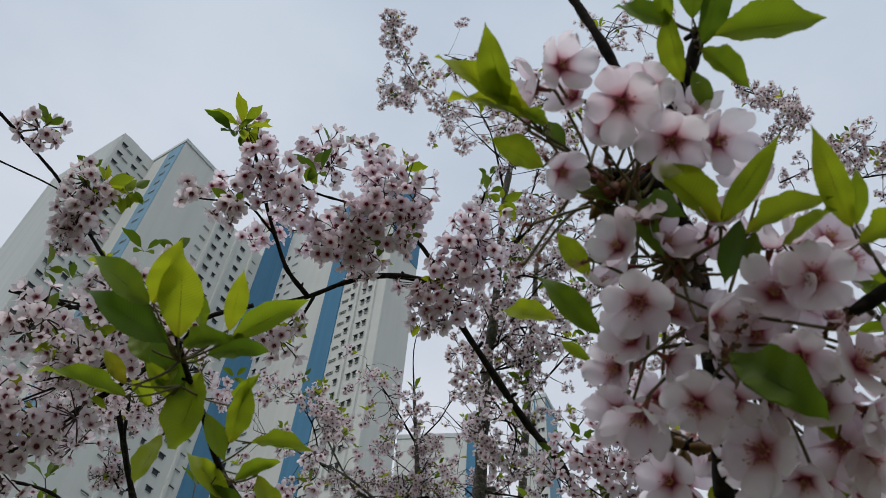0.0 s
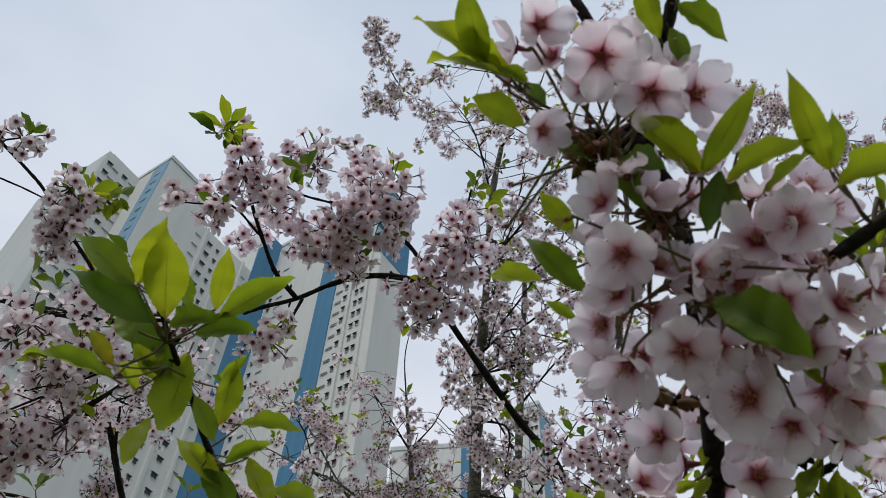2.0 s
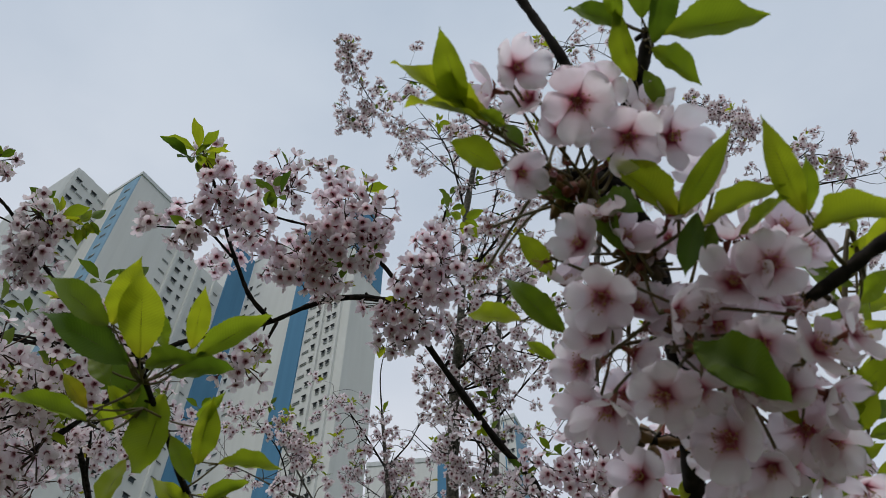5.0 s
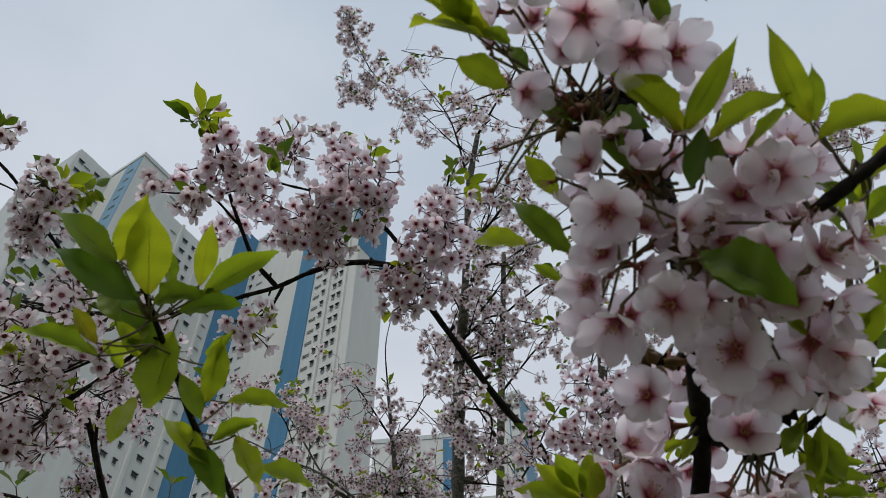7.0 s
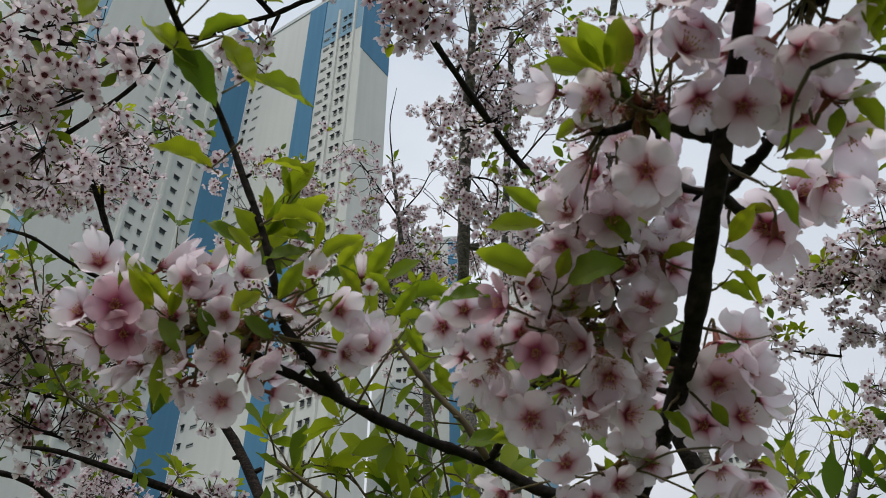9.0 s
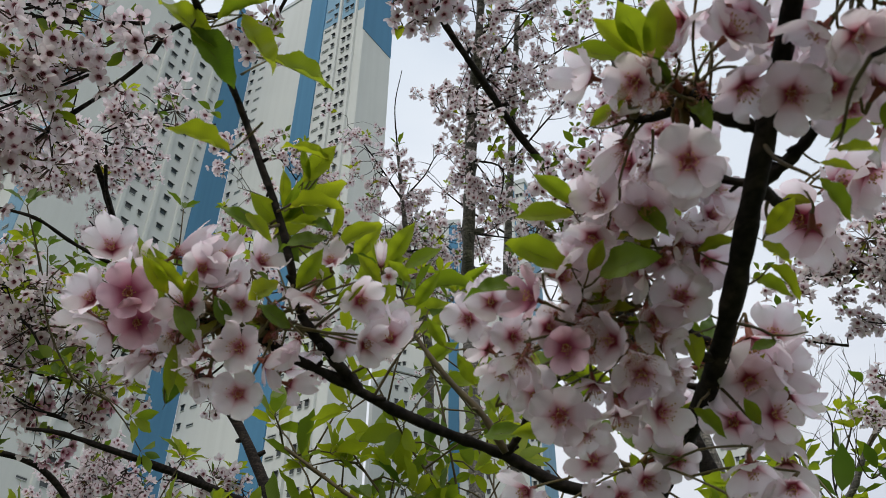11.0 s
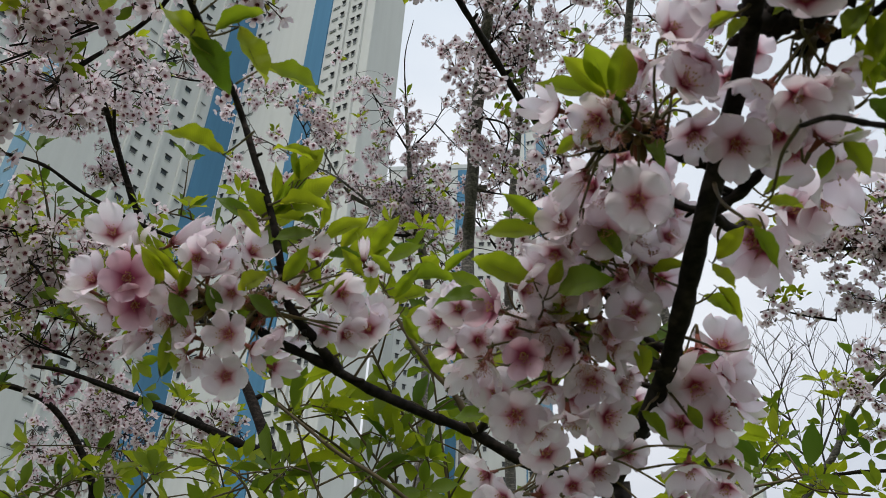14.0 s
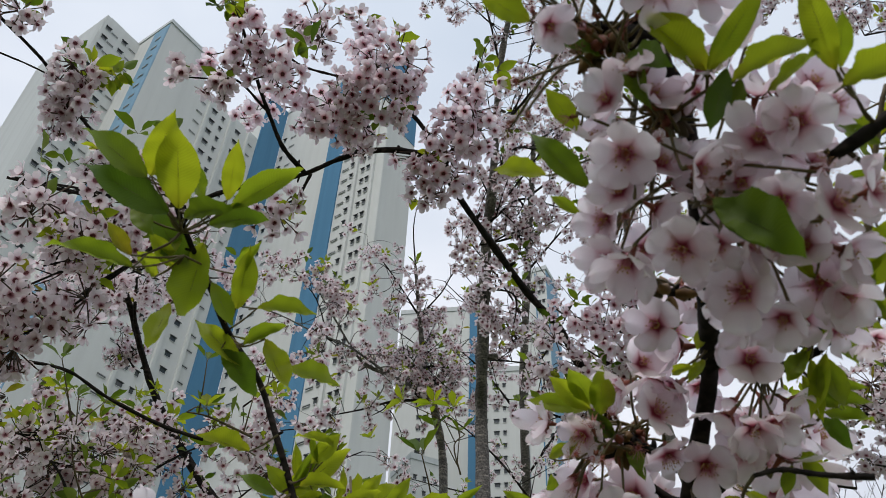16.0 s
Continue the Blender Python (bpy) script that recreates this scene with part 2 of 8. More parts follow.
def tube(bm, line, sides=7, knots=0.0, cap=True):
    """A tapering round stem along line; knots swells it unevenly."""
    up = Vector((0.3, 0.2, 0.9)).normalized()
    rings = []
    for i, q in enumerate(line):
        a, b = Vector(line[max(i - 1, 0)][:3]), Vector(line[min(i + 1, len(line) - 1)][:3])
        d = (b - a).normalized()
        s = d.cross(up)
        if s.length < 0.05:
            s = d.cross(Vector((1, 0, 0)))
        s.normalize()
        t = d.cross(s)
        c = Vector(q[:3])
        swell = 1 + knots * (rng.random() - 0.4)
        rings.append([bm.verts.new(c + (s * math.cos(2 * math.pi * k / sides) + t * math.sin(2 * math.pi * k / sides)) * q[3] * swell * (1 + knots * 0.5 * (rng.random() - 0.5))) for k in range(sides)])
    for r0, r1 in zip(rings, rings[1:]):
        for k in range(sides):
            bm.faces.new((r0[k], r0[(k + 1) % sides], r1[(k + 1) % sides], r1[k]))
    if cap:
        bm.faces.new(rings[0][::-1])
        bm.faces.new(rings[-1])


def limb(tree, pts, r0, r1, mat=None, name="branch", sides=8, knots=0.3, per=6, label="", spurs=0):
    """A branch through pts (x, y, z), in world metres, with small spurs along it."""
    n = len(pts)
    off = tree.location
    line = glide([(p[0] - off.x, p[1] - off.y, p[2] - off.z, r0 + (r1 - r0) * i / (n - 1)) for i, p in enumerate(pts)], per)
    bm = bmesh.new()
    tube(bm, line, sides, knots)
    for _ in range(spurs):
        q = line[rng.randrange(1, len(line) - 1)]
        d = Vector((rng.uniform(-1, 1), rng.uniform(-1, 1), rng.uniform(-0.4, 1))).normalized()
        c = Vector(q[:3])
        ln = q[3] * rng.uniform(1.8, 3.4)
        tube(bm, [(*c, q[3] * 0.6), (*(c + d * ln * 0.7), q[3] * 0.5), (*(c + d * ln), q[3] * 0.35)], 6, 0.2)
    part(name, bm, mat or BARK, tree, label)
    return line


class Soup:
    """Vertices, faces, uv and material slots gathered for one mesh."""

    def __init__(self):
        self.v, self.f, self.uv, self.m, self.count = [], [], [], [], 0

    def add(self, v, f, uv, m):
        k = self.count
        self.v.append(v)
        self.uv.append(uv)
        self.f.extend([tuple(i + k for i in q) for q in f])
        self.m.extend(m)
        self.count += len(v)

    def put(self, other, mat):
        m = np.array(mat)
        v = np.concatenate(other.v)
        self.add(v @ m[:3, :3].T + m[:3, 3], other.f, np.concatenate(other.uv), other.m)

    def mesh(self, name, mats):
        me = bpy.data.meshes.new(name)
        v, uv = np.concatenate(self.v), np.concatenate(self.uv)
        me.from_pydata(v.tolist(), [], self.f)
        me.polygons.foreach_set("material_index", self.m)
        me.polygons.foreach_set("use_smooth", [True] * len(self.f))
        idx = np.empty(len(me.loops), int)
        me.loops.foreach_get("vertex_index", idx)
        me.uv_layers.new(name="UVMap").data.foreach_set("uv", uv[idx].ravel())
        for m in mats:
            me.materials.append(m)
        me.update()
        return me


def grid_faces(nu, nv, base=0):
    return [(base + i * (nv + 1) + j, base + i * (nv + 1) + j + 1, base + (i + 1) * (nv + 1) + j + 1, base + (i + 1) * (nv + 1) + j) for i in range(nu) for j in range(nv)]


def petal_grid(nu, nv, cup, ruffle, r, wide=0.52):
    """One rounded, notched petal along +x, root at the origin, length 1."""
    v, uv = [], []
    tw, ln = r.uniform(-0.20, 0.20), r.uniform(0.90, 1.06)
    ph, back = r.uniform(0, 6), r.uniform(-0.22, 0.10) if ruffle else 0.0
    for i in range(nu + 1):
        u = 1 - (1 - i / nu) ** 1.45
        w = wide * (0.13 + 0.87 * min(1, u * 1.3) ** 0.85) * math.sqrt(max(0.0, 1 - max(0, (u - 0.45) / 0.55) ** 2.2 * 0.955))
        for j in range(nv + 1):
            s = 2 * j / nv - 1
            x = ln * u * (1 - 0.05 * s * s * u - 0.05 * u ** 6 * math.exp(-(s / 0.35) ** 2))
            y = s * w
            z = cup * (u ** 1.6) + 0.13 * s * s * u + tw * s * u + ruffle * (math.sin(4 * s + ph + 3 * u) + 0.7 * math.sin(9 * s + 2 * ph) * u) * u * u + back * u ** 3
            v.append((x + 0.04, y, z))
            uv.append((u, s * 0.5 + 0.5))
    return np.array(v), grid_faces(nu, nv), np.array(uv)


def rod(soup, a, b, r, sides, slot, ra=None):
    """A thin straight stalk from a to b."""
    a, b = Vector(a), Vector(b)
    d = (b - a).normalized()
    s = d.orthogonal().normalized()
    t = d.cross(s)
    v = [tuple(c + (s * math.cos(6.283 * k / sides) + t * math.sin(6.283 * k / sides)) * q) for c, q in ((a, ra or r), (b, r)) for k in range(sides)]
    f = [(k, (k + 1) % sides, sides + (k + 1) % sides, sides + k) for k in range(sides)] + [tuple(range(sides, 2 * sides))]
    soup.add(np.array(v), f, np.full((len(v), 2), 0.3), [slot] * len(f))


def blossom(kind, r, fine, middling=False):
    """A five-petalled flower, radius 1, facing +z. Slots: 0 petal, 1 eye, 2 filament, 3 anther, 4 calyx. A fine one comes with its petals apart."""
    s, petals = Soup(), []
    nu, nv = (8, 6) if fine else (5, 4) if middling else (4, 2)
    cup = {"open": 0.22, "cup": 0.75, "flat": 0.06, "bud": 2.2, "spent": 0.3}[kind]
    for k in range(0 if kind == "spent" else 5):
        v, f, uv = petal_grid(nu, nv, cup + r.uniform(-0.26, 0.26), 0.105 if fine else 0.03, r, (0.535 if fine else 0.48) if kind != "bud" else 0.40)
        if kind == "bud":
            v[:, 0] *= 0.55
        v[:, 2] += 0.012 * k
        a = 2 * math.pi * k / 5 + r.uniform(-0.10, 0.10)
        c, q = math.cos(a), math.sin(a)
        petals.append(Soup() if fine else s)
        petals[-1].add(np.stack([v[:, 0] * c - v[:, 1] * q, v[:, 0] * q + v[:, 1] * c, v[:, 2]], 1), f, uv, [0] * len(f))
    # the red eye: a shallow cone
    sides = 10 if fine or middling else 5
    er = 0.13 if fine else 0.22 if middling else 0.31
    ring = [(er * math.cos(6.283 * k / sides), er * math.sin(6.283 * k / sides), 0.075) for k in range(sides)] + [(0, 0, 0.03)]
    f = [(k, (k + 1) % sides, sides) for k in range(sides)]
    s.add(np.array(ring), f, np.full((sides + 1, 2), 0.1), [1] * len(f))
    if fine:
        for k in range(16 if kind != "spent" else 26):
            a, ln = 6.283 * k / 16 + r.uniform(-0.1, 0.1), r.uniform(0.30, 0.52) * (1.0 if kind != "spent" else 1.7)
            sp = r.uniform(0.25, 0.62) if kind != "cup" else r.uniform(0.15, 0.35)
            tip = (math.cos(a) * ln * sp * 1.4, math.sin(a) * ln * sp * 1.4, 0.06 + ln * 0.75)
            rod(s, (math.cos(a) * 0.07, math.sin(a) * 0.07, 0.04), tip, 0.007, 3, 2, 0.010)
            t = Vector(tip)
            rod(s, t - Vector((0, 0, 0.015)), t + Vector((0.012, 0.012, 0.03)), 0.022, 4, 3, 0.026)
    # calyx: a tapering tube behind, with five pointed sepals
    rod(s, (0, 0, -0.02), (0, 0, -0.50), 0.055, 7 if fine else 4, 4, 0.13)
    if not fine:
        star = [(q * math.cos(0.6283 * k), q * math.sin(0.6283 * k), z) for k in range(10) for q, z in (((0.15, -0.06) if k % 2 else (0.40, -0.035 + cup * 0.1)),)] + [(0, 0, -0.14)]
        s.add(np.array(star), [((k + 1) % 10, k, 10) for k in range(10)], np.full((11, 2), 0.5), [4] * 10)
    if fine:
        for k in range(5):
            a = 6.283 * (k + 0.5) / 5
            c, q = math.cos(a), math.sin(a)
            v = [(0.10 * c - 0.07 * q, 0.10 * q + 0.07 * c, -0.04), (0.10 * c + 0.07 * q, 0.10 * q - 0.07 * c, -0.04), (0.46 * c, 0.46 * q, -0.015 + cup * 0.2), (0.25 * c, 0.25 * q, -0.08)] if kind != "spent" else [(0.10 * c - 0.07 * q, 0.10 * q + 0.07 * c, -0.04), (0.10 * c + 0.07 * q, 0.10 * q - 0.07 * c, -0.04), (0.27 * c, 0.27 * q, -0.30), (0.20 * c, 0.20 * q, -0.12)]
            s.add(np.array(v), [(0, 3, 2), (3, 1, 2), (0, 1, 3)], np.full((4, 2), 0.5), [4] * 3)
    return (s, petals) if fine else s


def leaf_grid(nu, nv, wide, fold, bend, teeth=0.0, curl=0.0):
    """A pointed oval leaf along +x, length 1, its upper side +z."""
    v, uv = [], []
    for i in range(nu + 1):
        u = i / nu
        w = wide * max(0.012, (math.sin(math.pi * min(1.0, u ** 1.05)) ** 0.78) * (1 - 0.62 * max(0.0, (u - 0.72) / 0.28) ** 1.3))
        if teeth and i % 2 and 0.1 < u < 0.97:
            w *= 1 + teeth
        for j in range(nv + 1):
            s = 2 * j / nv - 1
            v.append((u - (0.012 if i % 2 and abs(s) > 0.9 else 0), s * w * math.cos(fold * abs(s)), abs(s) * w * math.sin(fold) + bend * u * u + curl * s * u + 0.022 * math.sin(21 * u) * abs(s) + 0.012 * math.sin(9 * u + 4 * s)))
            uv.append((u, s * 0.5))
    return np.array(v), grid_faces(nu, nv), np.array(uv)


def leaf_soup(wide, fold, bend, fine, curl=0.0):
    s = Soup()
    v, f, uv = leaf_grid(*((30, 4) if fine else (6, 2)), wide, fold, bend, 0.035 if fine else 0.0, curl)
    s.add(v, f, uv, [0] * len(f))
    rod(s, (-0.16, 0, -0.03), (0.0, 0, 0.0), 0.010, 4, 1, 0.013)
    if fine:
        for k in range(5):
            rod(s, (k * 0.18, 0, bend * (k * 0.18) ** 2 - 0.004), (k * 0.18 + 0.18, 0, bend * (k * 0.18 + 0.18) ** 2 - 0.004), 0.0055 - 0.001 * (k + 1), 4, 1, 0.0055 - 0.001 * k)
    return s


def turned(z_way, x_hint):
    """The turn whose z axis lies along z_way and whose x axis leans to x_hint."""
    z = Vector(z_way).normalized()
    x = Vector(x_hint) - z * Vector(x_hint).dot(z)
    if x.length < 1e-4:
        x = z.orthogonal()
    x.normalize()
    return Matrix((x, z.cross(x), z)).transposed().to_4x4()


FLOWER_MATS = [PETAL, EYE_RED, FILAMENT, ANTHER, CALYX]
ROSE_MATS = [ROSE_PETAL, EYE_RED, FILAMENT, ANTHER, CALYX]


def fine_flower(kind, mats):
    """The meshes of one fine flower: its heart with calyx and stamens, and its petals."""
    heart, petals = blossom(kind, rng, True)
    return heart.mesh("flower", mats), [p.mesh("petal", mats[:1]) for p in petals]


FINE = {k: [fine_flower(k, FLOWER_MATS) for _ in range(7)] for k in ("open", "cup", "flat", "bud")}
FINE["spent"] = [fine_flower("spent", FLOWER_MATS) for _ in range(4)]
FINE["rose"] = [fine_flower("cup", ROSE_MATS) for _ in range(3)]
LEAVES = [leaf_soup(w, f, b, True, c).mesh("leaf", [m, STALK]) for w, f, b, c, m in
          ((0.26, 0.55, -0.10, 0.0, LEAF), (0.24, 0.75, -0.18, 0.1, LEAF), (0.275, 0.42, 0.10, -0.1, LEAF), (0.20, 0.75, -0.25, 0.05, LEAF), (0.23, 0.5, 0.18, 0.0, BRONZE), (0.27, 0.4, -0.15, 0.1, DARK_LEAF))]
MIDDLING = [blossom(k, rng, False, True).mesh("flower", [PETAL, DARK_EYE, FILAMENT, ANTHER, DARK_CALYX]) for k in ("open", "open", "flat", "flat", "cup", "open", "open", "open")]
PLAIN_FLOWERS = [blossom(k, rng, False) for k in ("open", "open", "flat", "cup", "cup", "open")]
PLAIN_LEAVES = [leaf_soup(0.25, f, b, False) for f, b in ((0.4, -0.15), (0.6, 0.1), (0.3, -0.2))]


def cluster_mesh(n, r, size, leaves, rand, droop=Vector((0, -0.35, -0.62)), spread=1.0, leaf_len=0.04):
    """A bunch of n flowers on stalks round a spur, hanging a little, with a few young leaves on top."""
    s = Soup()
    for i in range(n):
        d = Vector((rand.gauss(0, 1), rand.gauss(0, 1), rand.gauss(0, 1))).normalized() * spread + droop * rand.uniform(0.2, 1.1)
        d.normalize()
        p = d * r * rand.uniform(0.55, 1.1)
        face = (d + Vector((rand.gauss(0, 0.35), rand.gauss(0, 0.35), rand.gauss(0, 0.35)))).normalized()
        q = size * rand.uniform(0.85, 1.12)
        t = Soup()
        t.put(rand.choice(PLAIN_FLOWERS), Matrix.Translation(p) @ turned(face, (rand.random(), rand.random(), 0.3)) @ Matrix.Scale(q, 4))
        s.put(t, Matrix.Identity(4))
        rod(s, d * 0.004, p - face * q * 0.5, 0.0011, 3, 5)
    for i in range(leaves):
        d = Vector((rand.gauss(0, 0.8), rand.gauss(0, 0.8), rand.uniform(-0.1, 1.0))).normalized()
        t = Soup()
        t.put(rand.choice(PLAIN_LEAVES), Matrix.Translation(d * 0.012) @ turned(Vector((rand.gauss(0, 0.6), rand.gauss(0, 0.6), 1)), d) @ Matrix.Scale(leaf_len * rand.uniform(0.7, 1.25), 4))
        t.m = [6 if k == 0 else 5 for k in t.m]
        s.put(t, Matrix.Identity(4))
    return s.mesh("blossom", [FAR_PETAL, DARK_EYE, FILAMENT, ANTHER, DARK_CALYX, DARK_STALK, rand.choice((LEAF, DARK_LEAF, DARK_LEAF, BRONZE))])


BUNCH = {"small": [cluster_mesh(rng.randint(5, 8), 0.027, 0.0126, rng.choice((0, 0, 1)), rng, leaf_len=0.030) for _ in range(9)],
         "mid": [cluster_mesh(rng.randint(12, 16), 0.039, 0.0128, rng.choice((0, 0, 1, 2)), rng, leaf_len=0.032) for _ in range(9)],
         "big": [cluster_mesh(rng.randint(19, 25), 0.051, 0.0130, rng.choice((0, 1, 2)), rng, leaf_len=0.032) for _ in range(6)],
         "rose": [cluster_mesh(15, 0.037, 0.0130, 1, rng, leaf_len=0.032) for _ in range(2)]}
for me in BUNCH["rose"]:
    me.materials[0] = ROSE_PETAL


def tuft_mesh(n, length, rand):
    """A rosette of young leaves with bud scales at its foot."""
    s = Soup()
    for i in range(n):
        a = i * 2.4 + rand.uniform(-0.3, 0.3)
        up = rand.uniform(0.1, 1.1)
        d = Vector((math.cos(a), math.sin(a), up)).normalized()
        t = Soup()
        t.put(rand.choice(PLAIN_LEAVES), Matrix.Translation(d * length * 0.18) @ turned(Vector((-math.cos(a) * up, -math.sin(a) * up, 1)), d) @ Matrix.Scale(length * rand.uniform(0.65, 1.15), 4))
        s.put(t, Matrix.Identity(4))
    return s


TUFTS = [tuft_mesh(rng.randint(4, 7), 0.055, rng).mesh("leaf_tuft", [m, STALK]) for m in (LEAF, DARK_LEAF, LEAF, DARK_LEAF, DARK_LEAF)]


def bunch(tree, p, size, scale=1.0, rand=rng):
    ob = tagged(new("blossom", rand.choice(BUNCH[size])), kind="stuff")
    m = Matrix.Translation(p) @ pose(0, 0, 0, rand.uniform(-25, 25), rand.uniform(-25, 25), rand.uniform(-60, 60)) @ Matrix.Scale(scale * rand.uniform(0.92, 1.08), 4)
    return hung(ob, tree, m)


def loose_bunch(tree, p, n, r, size=0.0131):
    """A bunch whose flowers are pieces of their own, on stalks from one spur."""
    p, off = Vector(p), tree.location
    bm = bmesh.new()
    for _ in range(round(n * 1.4)):
        d = (Vector((rng.gauss(0, 1), rng.gauss(0, 1), rng.gauss(0, 1))).normalized() + Vector((0, -0.35, -0.62)) * rng.uniform(0.2, 1.1)).normalized()
        face = (d + Vector((rng.gauss(0, 0.35), rng.gauss(0, 0.35), rng.gauss(0, 0.35)))).normalized()
        c, q = p + d * r * rng.uniform(0.5, 1.0), size * rng.uniform(0.85, 1.12)
        hung(new("flower", rng.choice(MIDDLING)), tree, Matrix.Translation(c) @ turned(face, (rng.random(), rng.random(), 0.3)) @ Matrix.Scale(q, 4))
        a, b = p - off, c - face * q * 0.48 - off
        tube(bm, [(*a, 0.0009), (*(a.lerp(b, 0.5) - face * 0.004), 0.0007), (*b, 0.0009)], 4)
    part("flower_stalk", bm, DARK_STALK, tree)


def tuft(tree, p, scale=1.0, lean=None, rand=rng, young=False):
    ob = new("leaf_tuft", rand.choice(TUFTS[::2] if young else TUFTS))
    d = lean or Vector((rand.gauss(0, 0.5), rand.gauss(0, 0.5), 1))
    return hung(ob, tree, Matrix.Translation(p) @ turned(d, (rand.random(), 1, 0)) @ Matrix.Scale(scale * rand.uniform(0.85, 1.15), 4))


def flowers(tree, node, rows, label=""):
    """Fine flowers on thin stalks from one node with bud scales. Rows: place, facing, radius in mm, kind."""
    node = Vector(node)
    off = tree.location
    for x, y, z, fx, fy, fz, mm, kind in rows:
        p, r = Vector((x, y, z)), mm / 1000
        face = (Vector((fx, fy, fz)).normalized() + Vector((rng.gauss(0, 0.45), rng.gauss(0, 0.45), rng.gauss(0, 0.45)))).normalized()
        heart, petals = rng.choice(FINE[kind])
        ob = new("flower", heart)
        for petal in petals:
            new("petal", petal).parent = ob
        hung(ob, tree, Matrix.Translation(p) @ turned(face, (rng.uniform(-1, 1), rng.uniform(-1, 1), rng.uniform(-1, 1))) @ Matrix.Scale(r, 4))
        if kind == "rose":
            ob["label"] = "deeper pink flower"
        elif kind == "spent":
            ob["label"] = "spent flower without petals"
        back = p - face * r * 0.48
        heel = node + Vector((rng.gauss(0, 0.006), rng.gauss(0, 0.006), rng.gauss(0, 0.004)))
        root = back + (heel - back).normalized() * min(0.055, (heel - back).length)
        bm = bmesh.new()
        tube(bm, glide([(*(root - off), 0.0008), (*(root.lerp(back, 0.45) - face * r * 0.35 + Vector((0, 0, 0.002)) - off), 0.0007), (*(back - face * r * 0.3 - off), 0.0007), (*(back - off), 0.0012)], 3), 5)
        part("flower_stalk", bm, STALK, tree)
    for _ in range(10):
        d = Vector((rng.gauss(0, 1), rng.gauss(0, 1), rng.gauss(0, 1))).normalized()
        c = node - off + d * 0.003
        bm = bmesh.new()
        g = rng.uniform(0.7, 1.45)
        tube(bm, [(*c, 0.0014), (*(c + d * 0.0025 * g), 0.0020 * g), (*(c + d * 0.005 * g + Vector((0, 0, -0.001))), 0.0016 * g), (*(c + d * 0.0078 * g), 0.0003)], 6, 0.3)
        part("bud_scale", bm, rng.choice((BUD_SCALE, BUD_SCALE, CALYX, SHOOT)), tree)


def leaf(tree, base, tip, normal, variant):
    """One fine leaf from base to tip, its upper side turned to normal."""
    base, tip = Vector(base), Vector(tip)
    d = tip - base
    ob = new("leaf", LEAVES[variant])
    hung(ob, tree, Matrix.Translation(base) @ turned(Vector(normal) - d.normalized() * Vector(normal).dot(d.normalized()), d) @ Matrix.Diagonal((d.length, d.length * rng.uniform(0.70, 1.0), d.length * rng.uniform(0.6, 1.7), 1)))


def sprig(tree, root, bases):
    """The stalks of neighbouring leaves: one twig from the branch where they stand off, then a thin petiole to each leaf."""
    root, bases = Vector(root), [Vector(b) for b in bases]
    hub = sum(bases, Vector()) / len(bases)
    reach = (hub - root).length
    if reach > 0.018:
        hub = root.lerp(hub, 1 - 0.010 / reach) - Vector((0, 0, 0.002))
        side = Vector((rng.gauss(0, 0.05), rng.gauss(0, 0.05), rng.gauss(-0.03, 0.04))) * reach
        limb(tree, [root, root.lerp(hub, 0.5) + side, hub], 0.0010, 0.0006, mat=SHOOT, name="twig", sides=6, knots=0.25, per=4, spurs=1)
    else:
        hub = root
    for b in bases:
        limb(tree, [hub, hub.lerp(b, 0.5) + Vector((0, 0, -0.0012)), b], 0.0006, 0.0004, mat=STALK, name="petiole", sides=5, knots=0.0, per=3)


def spray(tree, pts, r0, r1, n, jitter, size, leafy=0.3, mat=None, seed=0, sides=6, grow=1.0):
    """A flowering branch: a limb through pts, side twigs, and n bunches of flowers and leaf tufts along them."""
    rand = random.Random(seed * 7 + 3)
    off = tree.location
    line = glide([(p[0] - off.x, p[1] - off.y, p[2] - off.z, r0 + (r1 - r0) * i / (len(pts) - 1)) for i, p in enumerate(pts)], 5)
    bm = bmesh.new()
    tube(bm, line, sides, 0.25)
    for i in range(n):
        q = line[min(len(line) - 1, int((i + rand.random()) / n * len(line)))]
        c = Vector(q[:3])
        off_line = Vector((rand.gauss(0, jitter), rand.gauss(0, jitter * 0.8), rand.gauss(0.01, jitter)))
        off_line *= min(1.0, 1.7 * jitter / max(off_line.length, 1e-6))
        e = c + off_line
        if (e - c).length > 0.03:
            mid = c.lerp(e, 0.5) + Vector((rand.gauss(0, 0.012), rand.gauss(0, 0.012), rand.gauss(0.01, 0.012)))
            w = min(q[3] * 0.6, 0.0032)
            tube(bm, glide([(*c, w), (*mid, w * 0.75), (*e, w * 0.5)], 3), 5, 0.2)
        bunch(tree, e + off, size if isinstance(size, str) else rand.choice(size), grow, rand)
        if rand.random() < leafy:
            tuft(tree, e + off + Vector((rand.gauss(0, 0.02), rand.gauss(0, 0.02), 0.03)), rand.uniform(0.40, 0.72) * grow, None, rand)
    part("branch", bm, mat or BARK, tree)
    return line


